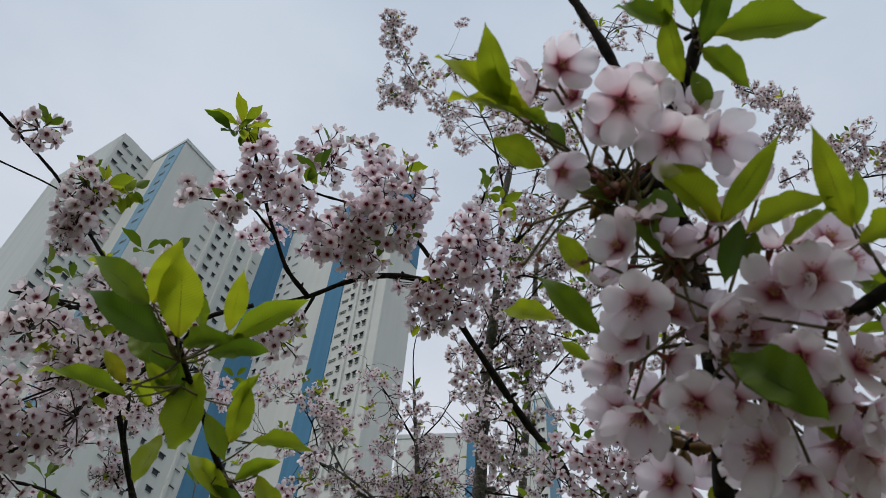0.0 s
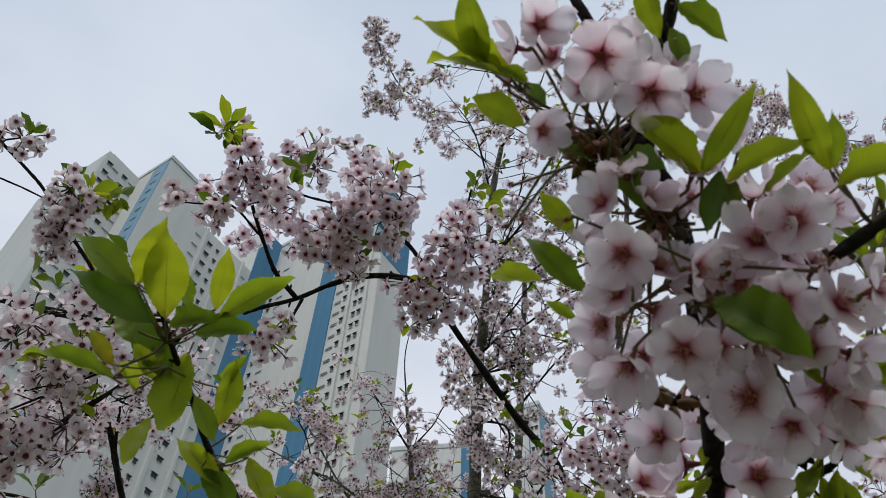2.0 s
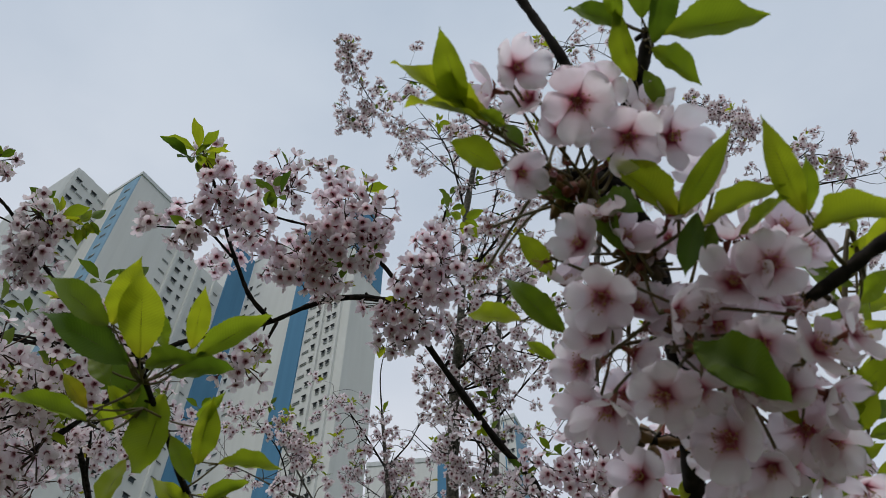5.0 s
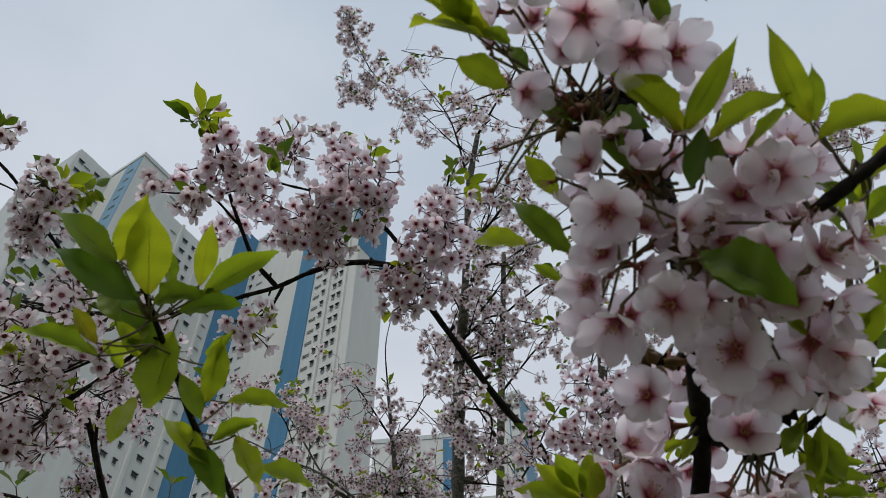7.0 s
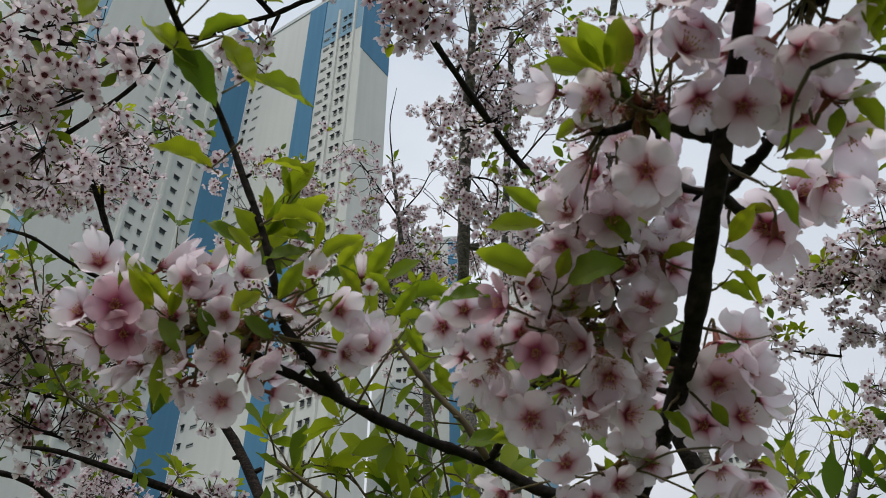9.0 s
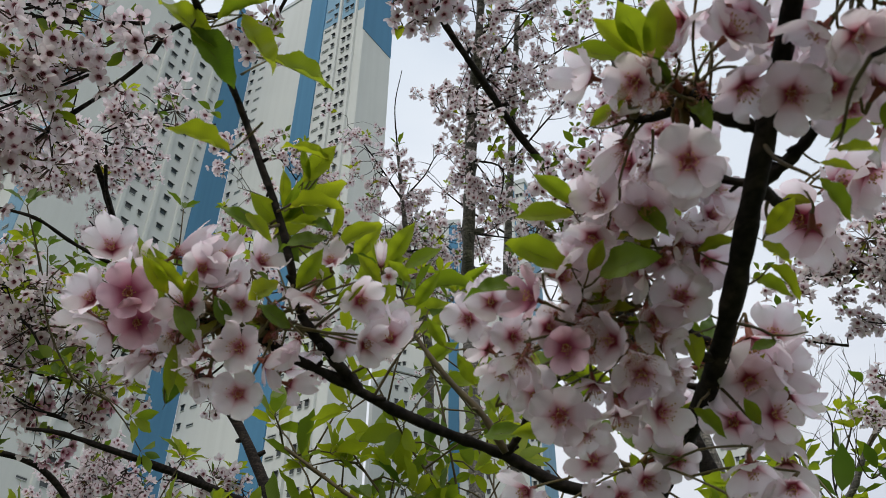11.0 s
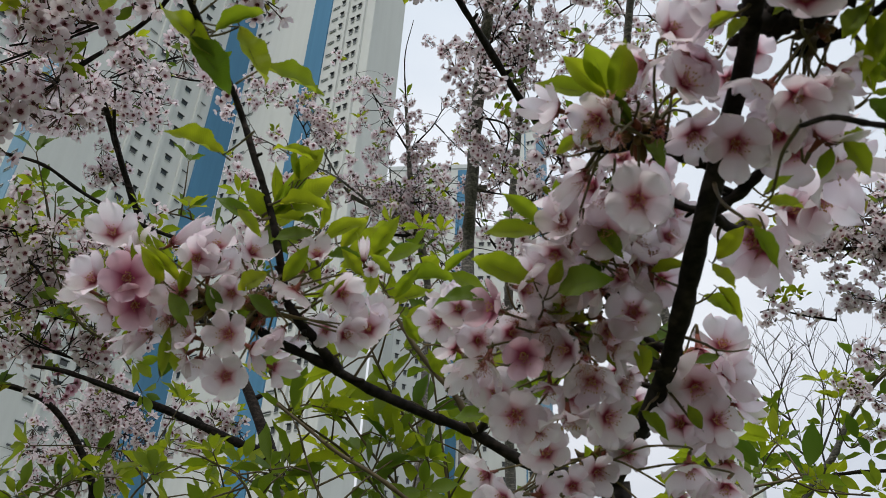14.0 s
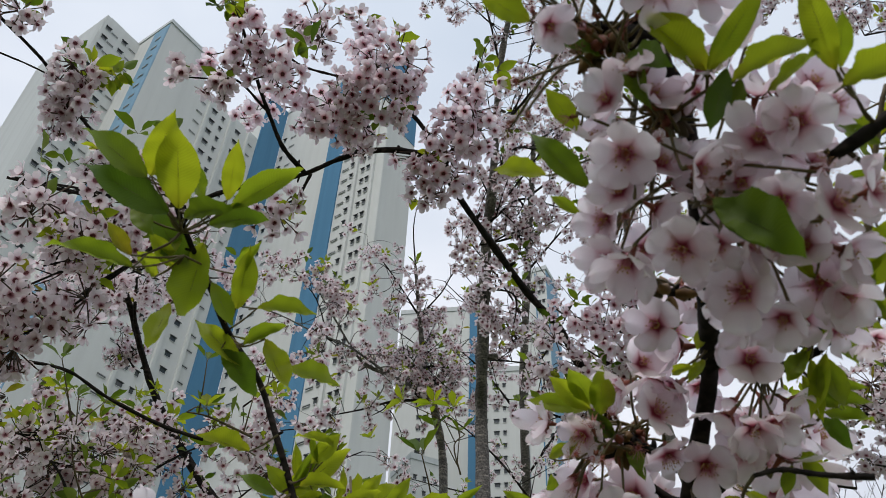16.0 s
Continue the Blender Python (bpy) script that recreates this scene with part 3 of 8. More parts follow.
def leaf_spray(tree, pts, r0, r1, n, jitter, scale=1.0, mat=None, seed=0, young=False):
    """A leafy branch: a limb through pts, with n tufts of leaves along and round it."""
    rand = random.Random(seed * 5 + 1)
    off = tree.location
    line = glide([(p[0] - off.x, p[1] - off.y, p[2] - off.z, r0 + (r1 - r0) * i / (len(pts) - 1)) for i, p in enumerate(pts)], 5)
    bm = bmesh.new()
    tube(bm, line, 6, 0.15)
    for i in range(n):
        q = line[min(len(line) - 1, int((i + rand.random()) / n * len(line)))]
        c = Vector(q[:3])
        e = c + Vector((rand.gauss(0, jitter), rand.gauss(0, jitter), rand.gauss(0.02, jitter)))
        side = bmesh.new()
        tube(side, [(*c, 0.0016), (*(c.lerp(e, 0.5) + Vector((0, 0, 0.006))), 0.0013), (*e, 0.0010)], 5)
        part("twig", side, mat or SHOOT, tree)
        tuft(tree, e + off, scale, (e - c) + Vector((0, 0, 0.05)), rand, young)
    part("branch", bm, mat or SHOOT, tree)


# ---- ground ----
bm = bmesh.new()
bmesh.ops.create_grid(bm, x_segments=60, y_segments=60, size=1500)
for v in bm.verts:
    d = v.co.xy.length
    v.co.z = 0.0 if d < 200 else (d - 200) * 0.004 * noise.noise(v.co * 0.004)
tagged(part("ground", bm, GROUND, None), "mown green lawn under the trees", "lawn", kind="structure")

# ---- the apartment towers ----
ALONG = Vector((math.cos(radians(36)), -math.sin(radians(36)), 0))
INTO = Vector((math.sin(radians(36)), math.cos(radians(36)), 0))
FLOOR = 2.86


def spot(s, u, z):
    return ALONG * s + INTO * u + Vector((0, 0, z))


def prism(bm, s0, s1, u0, u1, z0, z1):
    v = [bm.verts.new(spot(s, u, z)) for z in (z0, z1) for s, u in ((s0, u0), (s1, u0), (s1, u1), (s0, u1))]
    for q in ((3, 2, 1, 0), (4, 5, 6, 7), (0, 1, 5, 4), (1, 2, 6, 5), (2, 3, 7, 6), (3, 0, 4, 7)):
        bm.faces.new([v[i] for i in q])


def box_part(name, boxes, mat, parent, label=""):
    bm = bmesh.new()
    for b in boxes:
        prism(bm, *b)
    ob = part(name, bm, mat, parent, label)
    for p in ob.data.polygons:
        p.use_smooth = False
    return ob


def window_mesh(w, h, panes, lintel):
    """A window seen from outside, in its own plane: x along, z up, -y out of the wall; frame, sunk panes, sill and a
    lintel coloured dark as the shadow under a hood, in one piece.
    """
    bm = bmesh.new()
    low = [bm.verts.new((-w / 2 + w * i / panes, -0.05, 0)) for i in range(panes + 1)]
    top = [bm.verts.new((-w / 2 + w * i / panes, -0.05, h)) for i in range(panes + 1)]
    faces = [bm.faces.new((low[i], low[i + 1], top[i + 1], top[i])) for i in range(panes)]
    bmesh.ops.inset_individual(bm, faces=faces, thickness=0.045, depth=-0.04)
    for f in bm.faces:
        f.material_index = 1
    for f in faces:
        f.material_index = 0
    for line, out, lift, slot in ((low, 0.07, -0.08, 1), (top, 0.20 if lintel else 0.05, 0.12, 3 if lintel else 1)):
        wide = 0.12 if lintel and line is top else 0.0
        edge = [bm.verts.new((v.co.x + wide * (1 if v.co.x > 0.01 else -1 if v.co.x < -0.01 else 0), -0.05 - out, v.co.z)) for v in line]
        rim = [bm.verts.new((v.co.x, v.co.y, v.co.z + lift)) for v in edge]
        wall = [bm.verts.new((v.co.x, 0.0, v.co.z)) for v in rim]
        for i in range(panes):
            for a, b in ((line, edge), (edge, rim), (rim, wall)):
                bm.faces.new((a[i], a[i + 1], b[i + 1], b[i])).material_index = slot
    me = bpy.data.meshes.new("window")
    bm.to_mesh(me)
    bm.free()
    for mt in (GLASS, FRAME, PALE, HOOD_SHADE):
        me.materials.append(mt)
    return me


WIDE_WINDOW, SLIT_WINDOW, PAIR_WINDOW = window_mesh(1.05, 0.75, 2, True), window_mesh(1.4, 0.28, 1, False), window_mesh(0.65, 0.8, 2, True)


def window_column(house, side, along, face, me, floors, top, step=FLOOR):
    """Windows one above another. side: 'a' on a wall along ALONG, 'b' on a wall along INTO."""
    for k in range(floors):
        z = top - k * step
        if side == "a":
            m = Matrix.Translation(spot(along, face - 0.004, z)) @ pose(0, 0, 0, 0, 0, -36)
        else:
            m = Matrix.Translation(spot(face + 0.004, along, z)) @ pose(0, 0, 0, 0, 0, 54)
        hung(new("window", me), house, m)


H = 135.0
wing = thing("apartment_tower", spot(-75, 76, 0), "tall white apartment tower with blue vertical band and stacked windows", "apartment building", "towers")


def local(house, boxes):
    o = house.location
    s, u = o.dot(ALONG), o.dot(INTO)
    return [(b[0] - s, b[1] - s, b[2] - u, b[3] - u, b[4], b[5]) for b in boxes]


box_part("wall", local(wing, [(-92.5, -64.1, 70, 78.2, 0, 141)]), WHITE, wing)
box_part("blue_band", local(wing, [(-77.9, -73.7, 69.75, 70, 0, 141)]), BLUE, wing, "blue painted vertical band")
box_part("rib", local(wing, [(-69.9, -69.4, 69.5, 70, 0, H)]), WHITE, wing)
box_part("rib", local(wing, [(-66.0, -65.6, 69.5, 70, 0, H)]), WHITE, wing)
box_part("roof", local(wing, [(-92.7, -63.9, 69.8, 78.4, 141, 142)]), PALE, wing)
box_part("blue_gable", local(wing, [(-64.1, -64.0, 70.0, 78.2, 120.4, 140.8)]), BLUE, wing, "blue painted top of the end wall")
box_part("rib", local(wing, [(-64.1, -63.85, 70.0, 70.5, 0, 120)]), WHITE, wing)
box_part("blue_top", local(wing, [(-73.65, -64.2, 69.95, 70, 126.5, 140.8)]), PALE_BLUE, wing)
for along, me in ((-72.5, SLIT_WINDOW), (-70.9, PAIR_WINDOW), (-68.3, PAIR_WINDOW), (-67.1, PAIR_WINDOW), (-91.3, PAIR_WINDOW), (-89.0, SLIT_WINDOW)):
    window_column(wing, "a", along, 69.93 if along > -80 else 70, me, 44, 131.0)

left = thing("apartment_tower", spot(-101, 55, 0), "tall stepped white apartment tower with blue side wall and blue band", "apartment building", "towers")
box_part("wall", local(left, [(-118, -92.5, 39.2, 49.6, 0, H)]), WHITE, left)
box_part("wall", local(left, [(-118, -92.5, 49.6, 64.4, 0, 127.0)]), WHITE, left)
box_part("wall", local(left, [(-110, -92.55, 64.4, 69.8, 0, 141)]), WHITE, left)
box_part("blue_side", local(left, [(-96.8, -92.6, 39.05, 39.2, 0, H - 0.4)]), PALE_BLUE, left, "blue painted side wall")
box_part("roof", local(left, [(-118.2, -92.3, 39.0, 49.8, H, H + 1.0)]), PALE, left)
box_part("blue_band", local(left, [(-92.5, -92.2, 64.3, 69.7, 0, 141)]), BLUE, left, "blue painted vertical band")
for u in (52.0, 57.3, 61.8):
    box_part("rib", local(left, [(-92.5, -92.0, u - 0.25, u + 0.25, 0, 127)]), WHITE, left)
for along, me in ((50.6, SLIT_WINDOW), (53.5, WIDE_WINDOW), (55.6, PAIR_WINDOW), (59.4, WIDE_WINDOW), (62.7, SLIT_WINDOW)):
    window_column(left, "b", along, -92.5, me, 42, 123.4)
window_column(left, "b", 47.8, -92.5, SLIT_WINDOW, 1, 131.0)
window_column(left, "a", -94.6, 39.05, SLIT_WINDOW, 44, 131.0)

back = thing("apartment_tower", spot(-112, 50, 0), "white apartment tower with rows of small windows behind the stepped tower", "apartment building", "towers")
box_part("wall", local(back, [(-122, -101.2, 31.6, 60, 0, H)]), WHITE, back)
# thin grey sheet over the white wall: the shadow side's shade put into colour
box_part("shade_side_wall", local(back, [(-121.8, -101.4, 31.5, 31.6, 0, H - 0.3)]), PALE, back)
box_part("roof_house", local(back, [(-108, -103, 33.0, 36.0, H, H + 2.5)]), WHITE, back)
for along, me in ((32.8, WIDE_WINDOW), (34.3, SLIT_WINDOW), (36.4, WIDE_WINDOW), (38.3, SLIT_WINDOW), (40.2, WIDE_WINDOW)):
    window_column(back, "b", along, -101.2, me, 44, 131.5)


def far_tower(x, y, turn, wide, deep, high, label, blue_side, band, columns=(0.12, 0.30, 0.44, 0.74, 0.90)):
    """A tower farther off: white shaft, blue end wall, window slots floor by floor."""
    ob = thing("apartment_tower", (x, y, 0), label, "apartment building", "towers")

    def slab(name, x0, x1, y0, y1, z0, z1, mat):
        bm = bmesh.new()
        v = [bm.verts.new((a, b, c)) for c in (z0, z1) for a, b in ((x0, y0), (x1, y0), (x1, y1), (x0, y1))]
        for q in ((3, 2, 1, 0), (4, 5, 6, 7), (0, 1, 5, 4), (1, 2, 6, 5), (2, 3, 7, 6), (3, 0, 4, 7)):
            bm.faces.new([v[i] for i in q])
        p = part(name, bm, mat, ob)
        for f in p.data.polygons:
            f.use_smooth = False
        return p

    slab("wall", 0, wide, 0, deep, 0, high, WHITE)
    slab("blue_side", wide, wide + 0.15, 0.1, deep - 0.1, 0, high - 0.3, blue_side)
    slab("roof", -0.2, wide + 0.3, -0.2, deep + 0.2, high, high + 1.2, PALE)
    if band:
        slab("blue_band", wide * band[0], wide * band[1], -0.15, 0, 0, high - 0.5, BLUE)
    for fx in columns:
        for k in range(int(min(high / FLOOR - 2, 40))):
            w = new("window", PAIR_WINDOW if fx not in (0.30,) else WIDE_WINDOW)
            w.parent = ob
            w.location = (wide * fx, -0.004, high - 4 - k * FLOOR)
    ob.rotation_euler = (0, 0, radians(turn))
    return ob


far_tower(19.6, 147.0, -27, 5.5, 8.0, 130.0, "distant white apartment tower with a pale blue end wall", PALE_BLUE, (0.52, 0.56), (0.68, 0.86))
far_tower(-8.9, 160.8, -10, 19.4, 10.0, 127.5, "distant white apartment tower with a blue band", BLUE, (0.87, 0.985), (0.30, 0.37))
far_tower(-3.8, 141.0, 25, 7.0, 9.0, 78.0, "lower white apartment tower with rows of small windows", PALE, None, (0.14, 0.42, 0.74))
far_tower(9.6, 150.0, -10, 12.0, 10.0, 104.0, "distant white apartment block with rows of windows", PALE, (0.80, 0.84))
far_tower(59.0, 148.4, -30, 6.6, 5.0, 79.0, "distant grey-white apartment tower behind bare twigs", PALE, None, (0.16, 0.34, 0.52, 0.70, 0.88))

# ---- the trees ----

# the near cherry tree: dark stem, two flowering branches and a leafy shoot
near = thing("cherry_tree", (0.278, 0.934, 0.000), "young cherry tree with pale pink flowers, fresh leaves and dark bark", "tree", "flowering trees")
limb(near, [(0.278, 0.934, 0.000), (0.258, 0.904, 0.700), (0.228, 0.834, 1.300), (0.158, 0.684, 1.793)], 0.0176, 0.0104, name="trunk", sides=10, spurs=3)
limb(near, [(0.158, 0.684, 1.793), (0.147, 0.532, 1.798), (0.141, 0.467, 1.809), (0.137, 0.423, 1.824), (0.139, 0.383, 1.852), (0.141, 0.352, 1.874), (0.135, 0.325, 1.876), (0.121, 0.277, 1.877), (0.111, 0.242, 1.895), (0.101, 0.210, 1.923), (0.092, 0.198, 1.935)], 0.0054, 0.0036, sides=12, knots=0.22, spurs=14)
limb(near, [(0.092, 0.198, 1.935), (0.086, 0.191, 1.941), (0.070, 0.188, 1.942), (0.056, 0.189, 1.940)], 0.0040, 0.0024, spurs=5)
limb(near, [(0.092, 0.198, 1.935), (0.085, 0.183, 1.950), (0.086, 0.156, 1.950), (0.091, 0.141, 1.961), (0.091, 0.131, 1.965)], 0.0040, 0.0022, spurs=4)
limb(near, [(0.027, 0.126, 2.047), (0.047, 0.145, 2.022), (0.059, 0.154, 1.998), (0.073, 0.168, 1.971), (0.081, 0.178, 1.934)], 0.0021, 0.0024)
limb(near, [(0.135, 0.325, 1.875), (0.154, 0.331, 1.884), (0.173, 0.330, 1.894), (0.190, 0.316, 1.898), (0.206, 0.300, 1.903)], 0.0044, 0.0028, knots=0.5, spurs=18)
limb(near, [(0.141, 0.392, 1.852), (0.128, 0.391, 1.855), (0.116, 0.388, 1.859), (0.107, 0.383, 1.863)], 0.0036, 0.0032, spurs=7)
limb(near, [(0.149, 0.425, 1.849), (0.162, 0.407, 1.855), (0.169, 0.386, 1.860), (0.175, 0.368, 1.860)], 0.0032, 0.0018, knots=0.5, spurs=9)
limb(near, [(0.176, 0.162, 1.880), (0.164, 0.172, 1.878), (0.152, 0.182, 1.873), (0.141, 0.191, 1.869)], 0.0028, 0.0024)
limb(near, [(0.186, 0.309, 1.808), (0.166, 0.311, 1.809), (0.149, 0.310, 1.810), (0.139, 0.316, 1.810)], 0.0014, 0.0010, spurs=4)
limb(near, [(0.160, 0.525, 1.822), (0.146, 0.521, 1.822), (0.134, 0.514, 1.826), (0.127, 0.510, 1.829)], 0.0032, 0.0012, spurs=2)
limb(near, [(0.161, 0.562, 1.814), (0.148, 0.558, 1.814), (0.141, 0.555, 1.814)], 0.0024, 0.0010)
limb(near, [(0.158, 0.684, 1.793), (0.099, 0.691, 1.804), (0.054, 0.672, 1.818), (0.014, 0.648, 1.822), (-0.023, 0.617, 1.824), (-0.053, 0.584, 1.825), (-0.077, 0.555, 1.823), (-0.097, 0.548, 1.831), (-0.123, 0.547, 1.838), (-0.144, 0.548, 1.844)], 0.0044, 0.0019, sides=10, spurs=10)
limb(near, [(-0.043, 0.594, 1.825), (-0.055, 0.572, 1.831), (-0.065, 0.555, 1.836), (-0.075, 0.544, 1.846)], 0.0044, 0.0026, spurs=3)
limb(near, [(0.056, 0.671, 1.819), (0.064, 0.645, 1.826), (0.068, 0.619, 1.834), (0.075, 0.592, 1.832), (0.085, 0.551, 1.820)], 0.0028, 0.0016, spurs=3)
limb(near, [(-0.075, 0.544, 1.846), (-0.081, 0.530, 1.867), (-0.090, 0.519, 1.895), (-0.104, 0.507, 1.927), (-0.119, 0.486, 1.958), (-0.123, 0.407, 1.938), (-0.132, 0.379, 1.950), (-0.134, 0.343, 1.946), (-0.139, 0.318, 1.952), (-0.140, 0.306, 1.956)], 0.0025, 0.0014, sides=9, knots=0.18, spurs=12)
limb(near, [(0.053, 0.654, 1.812), (0.038, 0.646, 1.834), (0.018, 0.645, 1.856), (0.003, 0.644, 1.875), (-0.010, 0.644, 1.895)], 0.0026, 0.0016, mat=SHOOT, spurs=6)
limb(near, [(0.024, 1.054, 1.868), (-0.024, 1.038, 1.895), (-0.075, 1.035, 1.921), (-0.114, 1.031, 1.947), (-0.151, 1.028, 1.972)], 0.0030, 0.0018, mat=SHOOT, spurs=6)
limb(near, [(0.114, 0.392, 1.856), (0.110, 0.388, 1.859), (0.107, 0.385, 1.861)], 0.0036, 0.0032, knots=0.4, spurs=8)
limb(near, [(0.087, 0.193, 1.940), (0.075, 0.190, 1.940), (0.063, 0.190, 1.943)], 0.0048, 0.0040, knots=0.25, spurs=4)

# the upper flower heads of the near tree
flowers(near, (0.063, 0.190, 1.935), [
    (0.059, 0.145, 1.925, -0.25, -0.22, -0.94, 14.7, "open"),
    (0.077, 0.152, 1.912, -0.33, -0.37, -0.87, 13.8, "open"),
    (0.096, 0.157, 1.922, 0.38, -0.57, -0.73, 13.0, "cup"),
    (0.037, 0.142, 1.944, -0.31, -0.88, -0.35, 12.0, "cup"),
    (0.029, 0.152, 1.944, -0.79, -0.35, -0.51, 10.5, "cup"),
    (0.045, 0.157, 1.949, -0.48, -0.76, -0.44, 11.3, "cup"),
    (0.041, 0.177, 1.924, -0.65, -0.04, -0.76, 9.9, "cup"),
    (0.072, 0.148, 1.943, -0.04, -0.83, -0.56, 11.7, "cup"),
    (0.027, 0.166, 1.941, -0.74, -0.05, -0.67, 7.6, "bud"),
    (0.058, 0.169, 1.945, -0.44, -0.50, -0.75, 9.8, "cup"),
    (0.088, 0.154, 1.936, 0.00, -0.89, -0.46, 10.1, "cup")])
flowers(near, (0.093, 0.207, 1.910), [
    (0.077, 0.187, 1.909, -0.14, -0.97, -0.19, 11.7, "cup"),
    (0.065, 0.195, 1.902, -0.73, -0.44, -0.53, 11.4, "cup"),
    (0.070, 0.199, 1.876, -0.40, -0.71, -0.57, 13.2, "open"),
    (0.071, 0.218, 1.875, -0.67, -0.22, -0.71, 11.4, "cup"),
    (0.083, 0.217, 1.866, -0.18, -0.03, -0.98, 10.9, "cup"),
    (0.070, 0.243, 1.862, -0.65, -0.02, -0.76, 11.7, "cup"),
    (0.095, 0.198, 1.868, 0.09, -0.74, -0.66, 11.1, "cup"),
    (0.098, 0.182, 1.906, -0.11, -0.98, -0.13, 10.6, "cup"),
    (0.087, 0.212, 1.886, -0.17, -0.72, -0.67, 11.3, "cup"),
    (0.095, 0.201, 1.914, -0.43, -0.81, -0.40, 10.2, "cup"),
    (0.063, 0.215, 1.902, -0.78, -0.47, -0.42, 9.0, "cup"),
    (0.111, 0.201, 1.907, -0.05, -0.91, -0.41, 10.8, "cup")])
flowers(near, (0.093, 0.207, 1.910), [
    (0.083, 0.196, 1.907, 0.09, -0.68, -0.72, 11.7, "cup"),
    (0.070, 0.239, 1.879, -0.59, 0.01, -0.81, 11.7, "cup"),
    (0.076, 0.221, 1.881, -0.58, -0.40, -0.70, 9.4, "cup"),
    (0.089, 0.253, 1.879, -0.23, -0.42, -0.88, 11.3, "open"),
    (0.104, 0.200, 1.916, -0.47, -0.84, -0.27, 8.6, "open")])
flowers(near, (0.113, 0.224, 1.888), [
    (0.089, 0.214, 1.843, -0.38, -0.60, -0.70, 12.8, "open"),
    (0.103, 0.216, 1.848, 0.08, -0.66, -0.75, 11.5, "flat"),
    (0.115, 0.188, 1.873, -0.64, -0.53, -0.55, 12.6, "cup"),
    (0.125, 0.177, 1.871, -0.22, -0.84, -0.50, 13.1, "flat"),
    (0.120, 0.195, 1.850, -0.39, -0.55, -0.74, 12.1, "open"),
    (0.136, 0.192, 1.845, 0.07, -0.63, -0.78, 13.0, "open"),
    (0.135, 0.215, 1.848, -0.12, -0.99, -0.11, 10.1, "cup"),
    (0.116, 0.232, 1.839, -0.45, -0.58, -0.69, 15.5, "open"),
    (0.149, 0.237, 1.850, -0.03, -0.69, -0.72, 15.1, "open"),
    (0.134, 0.243, 1.837, -0.30, -0.51, -0.80, 11.4, "cup"),
    (0.158, 0.238, 1.845, 0.17, -0.62, -0.77, 10.9, "cup"),
    (0.116, 0.210, 1.876, -0.35, -0.75, -0.56, 11.3, "cup")])
flowers(near, (0.113, 0.224, 1.888), [
    (0.139, 0.198, 1.873, 0.07, -0.81, -0.58, 11.3, "cup"),
    (0.124, 0.224, 1.852, -0.38, -0.74, -0.56, 11.6, "cup"),
    (0.118, 0.185, 1.895, -0.51, -0.84, -0.20, 11.8, "cup"),
    (0.137, 0.179, 1.895, -0.12, -0.99, -0.10, 11.4, "cup"),
    (0.150, 0.217, 1.848, 0.37, -0.55, -0.75, 11.3, "cup"),
    (0.074, 0.229, 1.850, -0.68, -0.40, -0.61, 13.3, "cup"),
    (0.116, 0.219, 1.852, 0.47, -0.63, -0.62, 10.8, "cup"),
    (0.118, 0.194, 1.880, -0.65, -0.47, -0.60, 12.5, "cup"),
    (0.136, 0.205, 1.855, 0.16, -0.46, -0.88, 11.8, "open"),
    (0.146, 0.185, 1.846, 0.40, -0.76, -0.52, 11.3, "open"),
    (0.164, 0.261, 1.847, -0.13, -0.15, -0.98, 10.1, "cup"),
    (0.133, 0.197, 1.887, -0.43, -0.84, -0.33, 9.9, "cup")])
flowers(near, (0.113, 0.224, 1.888), [
    (0.128, 0.185, 1.895, -0.02, -0.92, -0.40, 11.4, "cup")])
flowers(near, (0.102, 0.271, 1.870), [
    (0.096, 0.276, 1.856, -0.41, -0.00, -0.91, 12.3, "cup"),
    (0.073, 0.258, 1.870, -0.64, -0.02, -0.77, 12.6, "cup"),
    (0.122, 0.308, 1.907, -0.20, 0.07, -0.98, 11.0, "cup")])
flowers(near, (0.110, 0.217, 1.884), [
    (0.105, 0.194, 1.867, -0.15, -0.79, -0.59, 7.5, "spent"),
    (0.103, 0.199, 1.864, -0.32, -0.47, -0.82, 7.0, "spent"),
    (0.101, 0.204, 1.860, -0.38, -0.30, -0.88, 7.0, "spent"),
    (0.072, 0.219, 1.863, -0.38, -0.02, -0.92, 7.6, "spent"),
    (0.131, 0.184, 1.855, -0.15, -0.85, -0.50, 6.9, "spent"),
    (0.082, 0.196, 1.881, -0.27, -0.75, -0.61, 6.6, "spent"),
    (0.055, 0.187, 1.925, -0.60, -0.27, -0.75, 7.6, "spent"),
    (0.060, 0.176, 1.931, -0.37, -0.75, -0.55, 7.0, "spent"),
    (0.071, 0.178, 1.927, 0.07, -0.77, -0.64, 7.0, "spent"),
    (0.035, 0.177, 1.934, -0.66, -0.22, -0.72, 6.5, "spent"),
    (0.052, 0.205, 1.903, -0.68, -0.23, -0.70, 6.9, "spent")])
leaf(near, (0.079, 0.128, 1.959), (0.057, 0.121, 1.958), (-0.32, -0.73, -0.60), 5)
leaf(near, (0.086, 0.147, 1.949), (0.073, 0.122, 1.954), (-0.50, -0.49, -0.71), 1)
leaf(near, (0.094, 0.130, 1.955), (0.134, 0.117, 1.954), (-0.35, -0.74, -0.57), 0)
leaf(near, (0.086, 0.125, 1.959), (0.082, 0.103, 1.959), (-0.36, -0.48, -0.80), 5)
leaf(near, (0.091, 0.133, 1.954), (0.093, 0.103, 1.956), (0.02, -0.46, -0.89), 5)
leaf(near, (0.078, 0.127, 1.960), (0.069, 0.109, 1.960), (-0.42, -0.55, -0.72), 0)
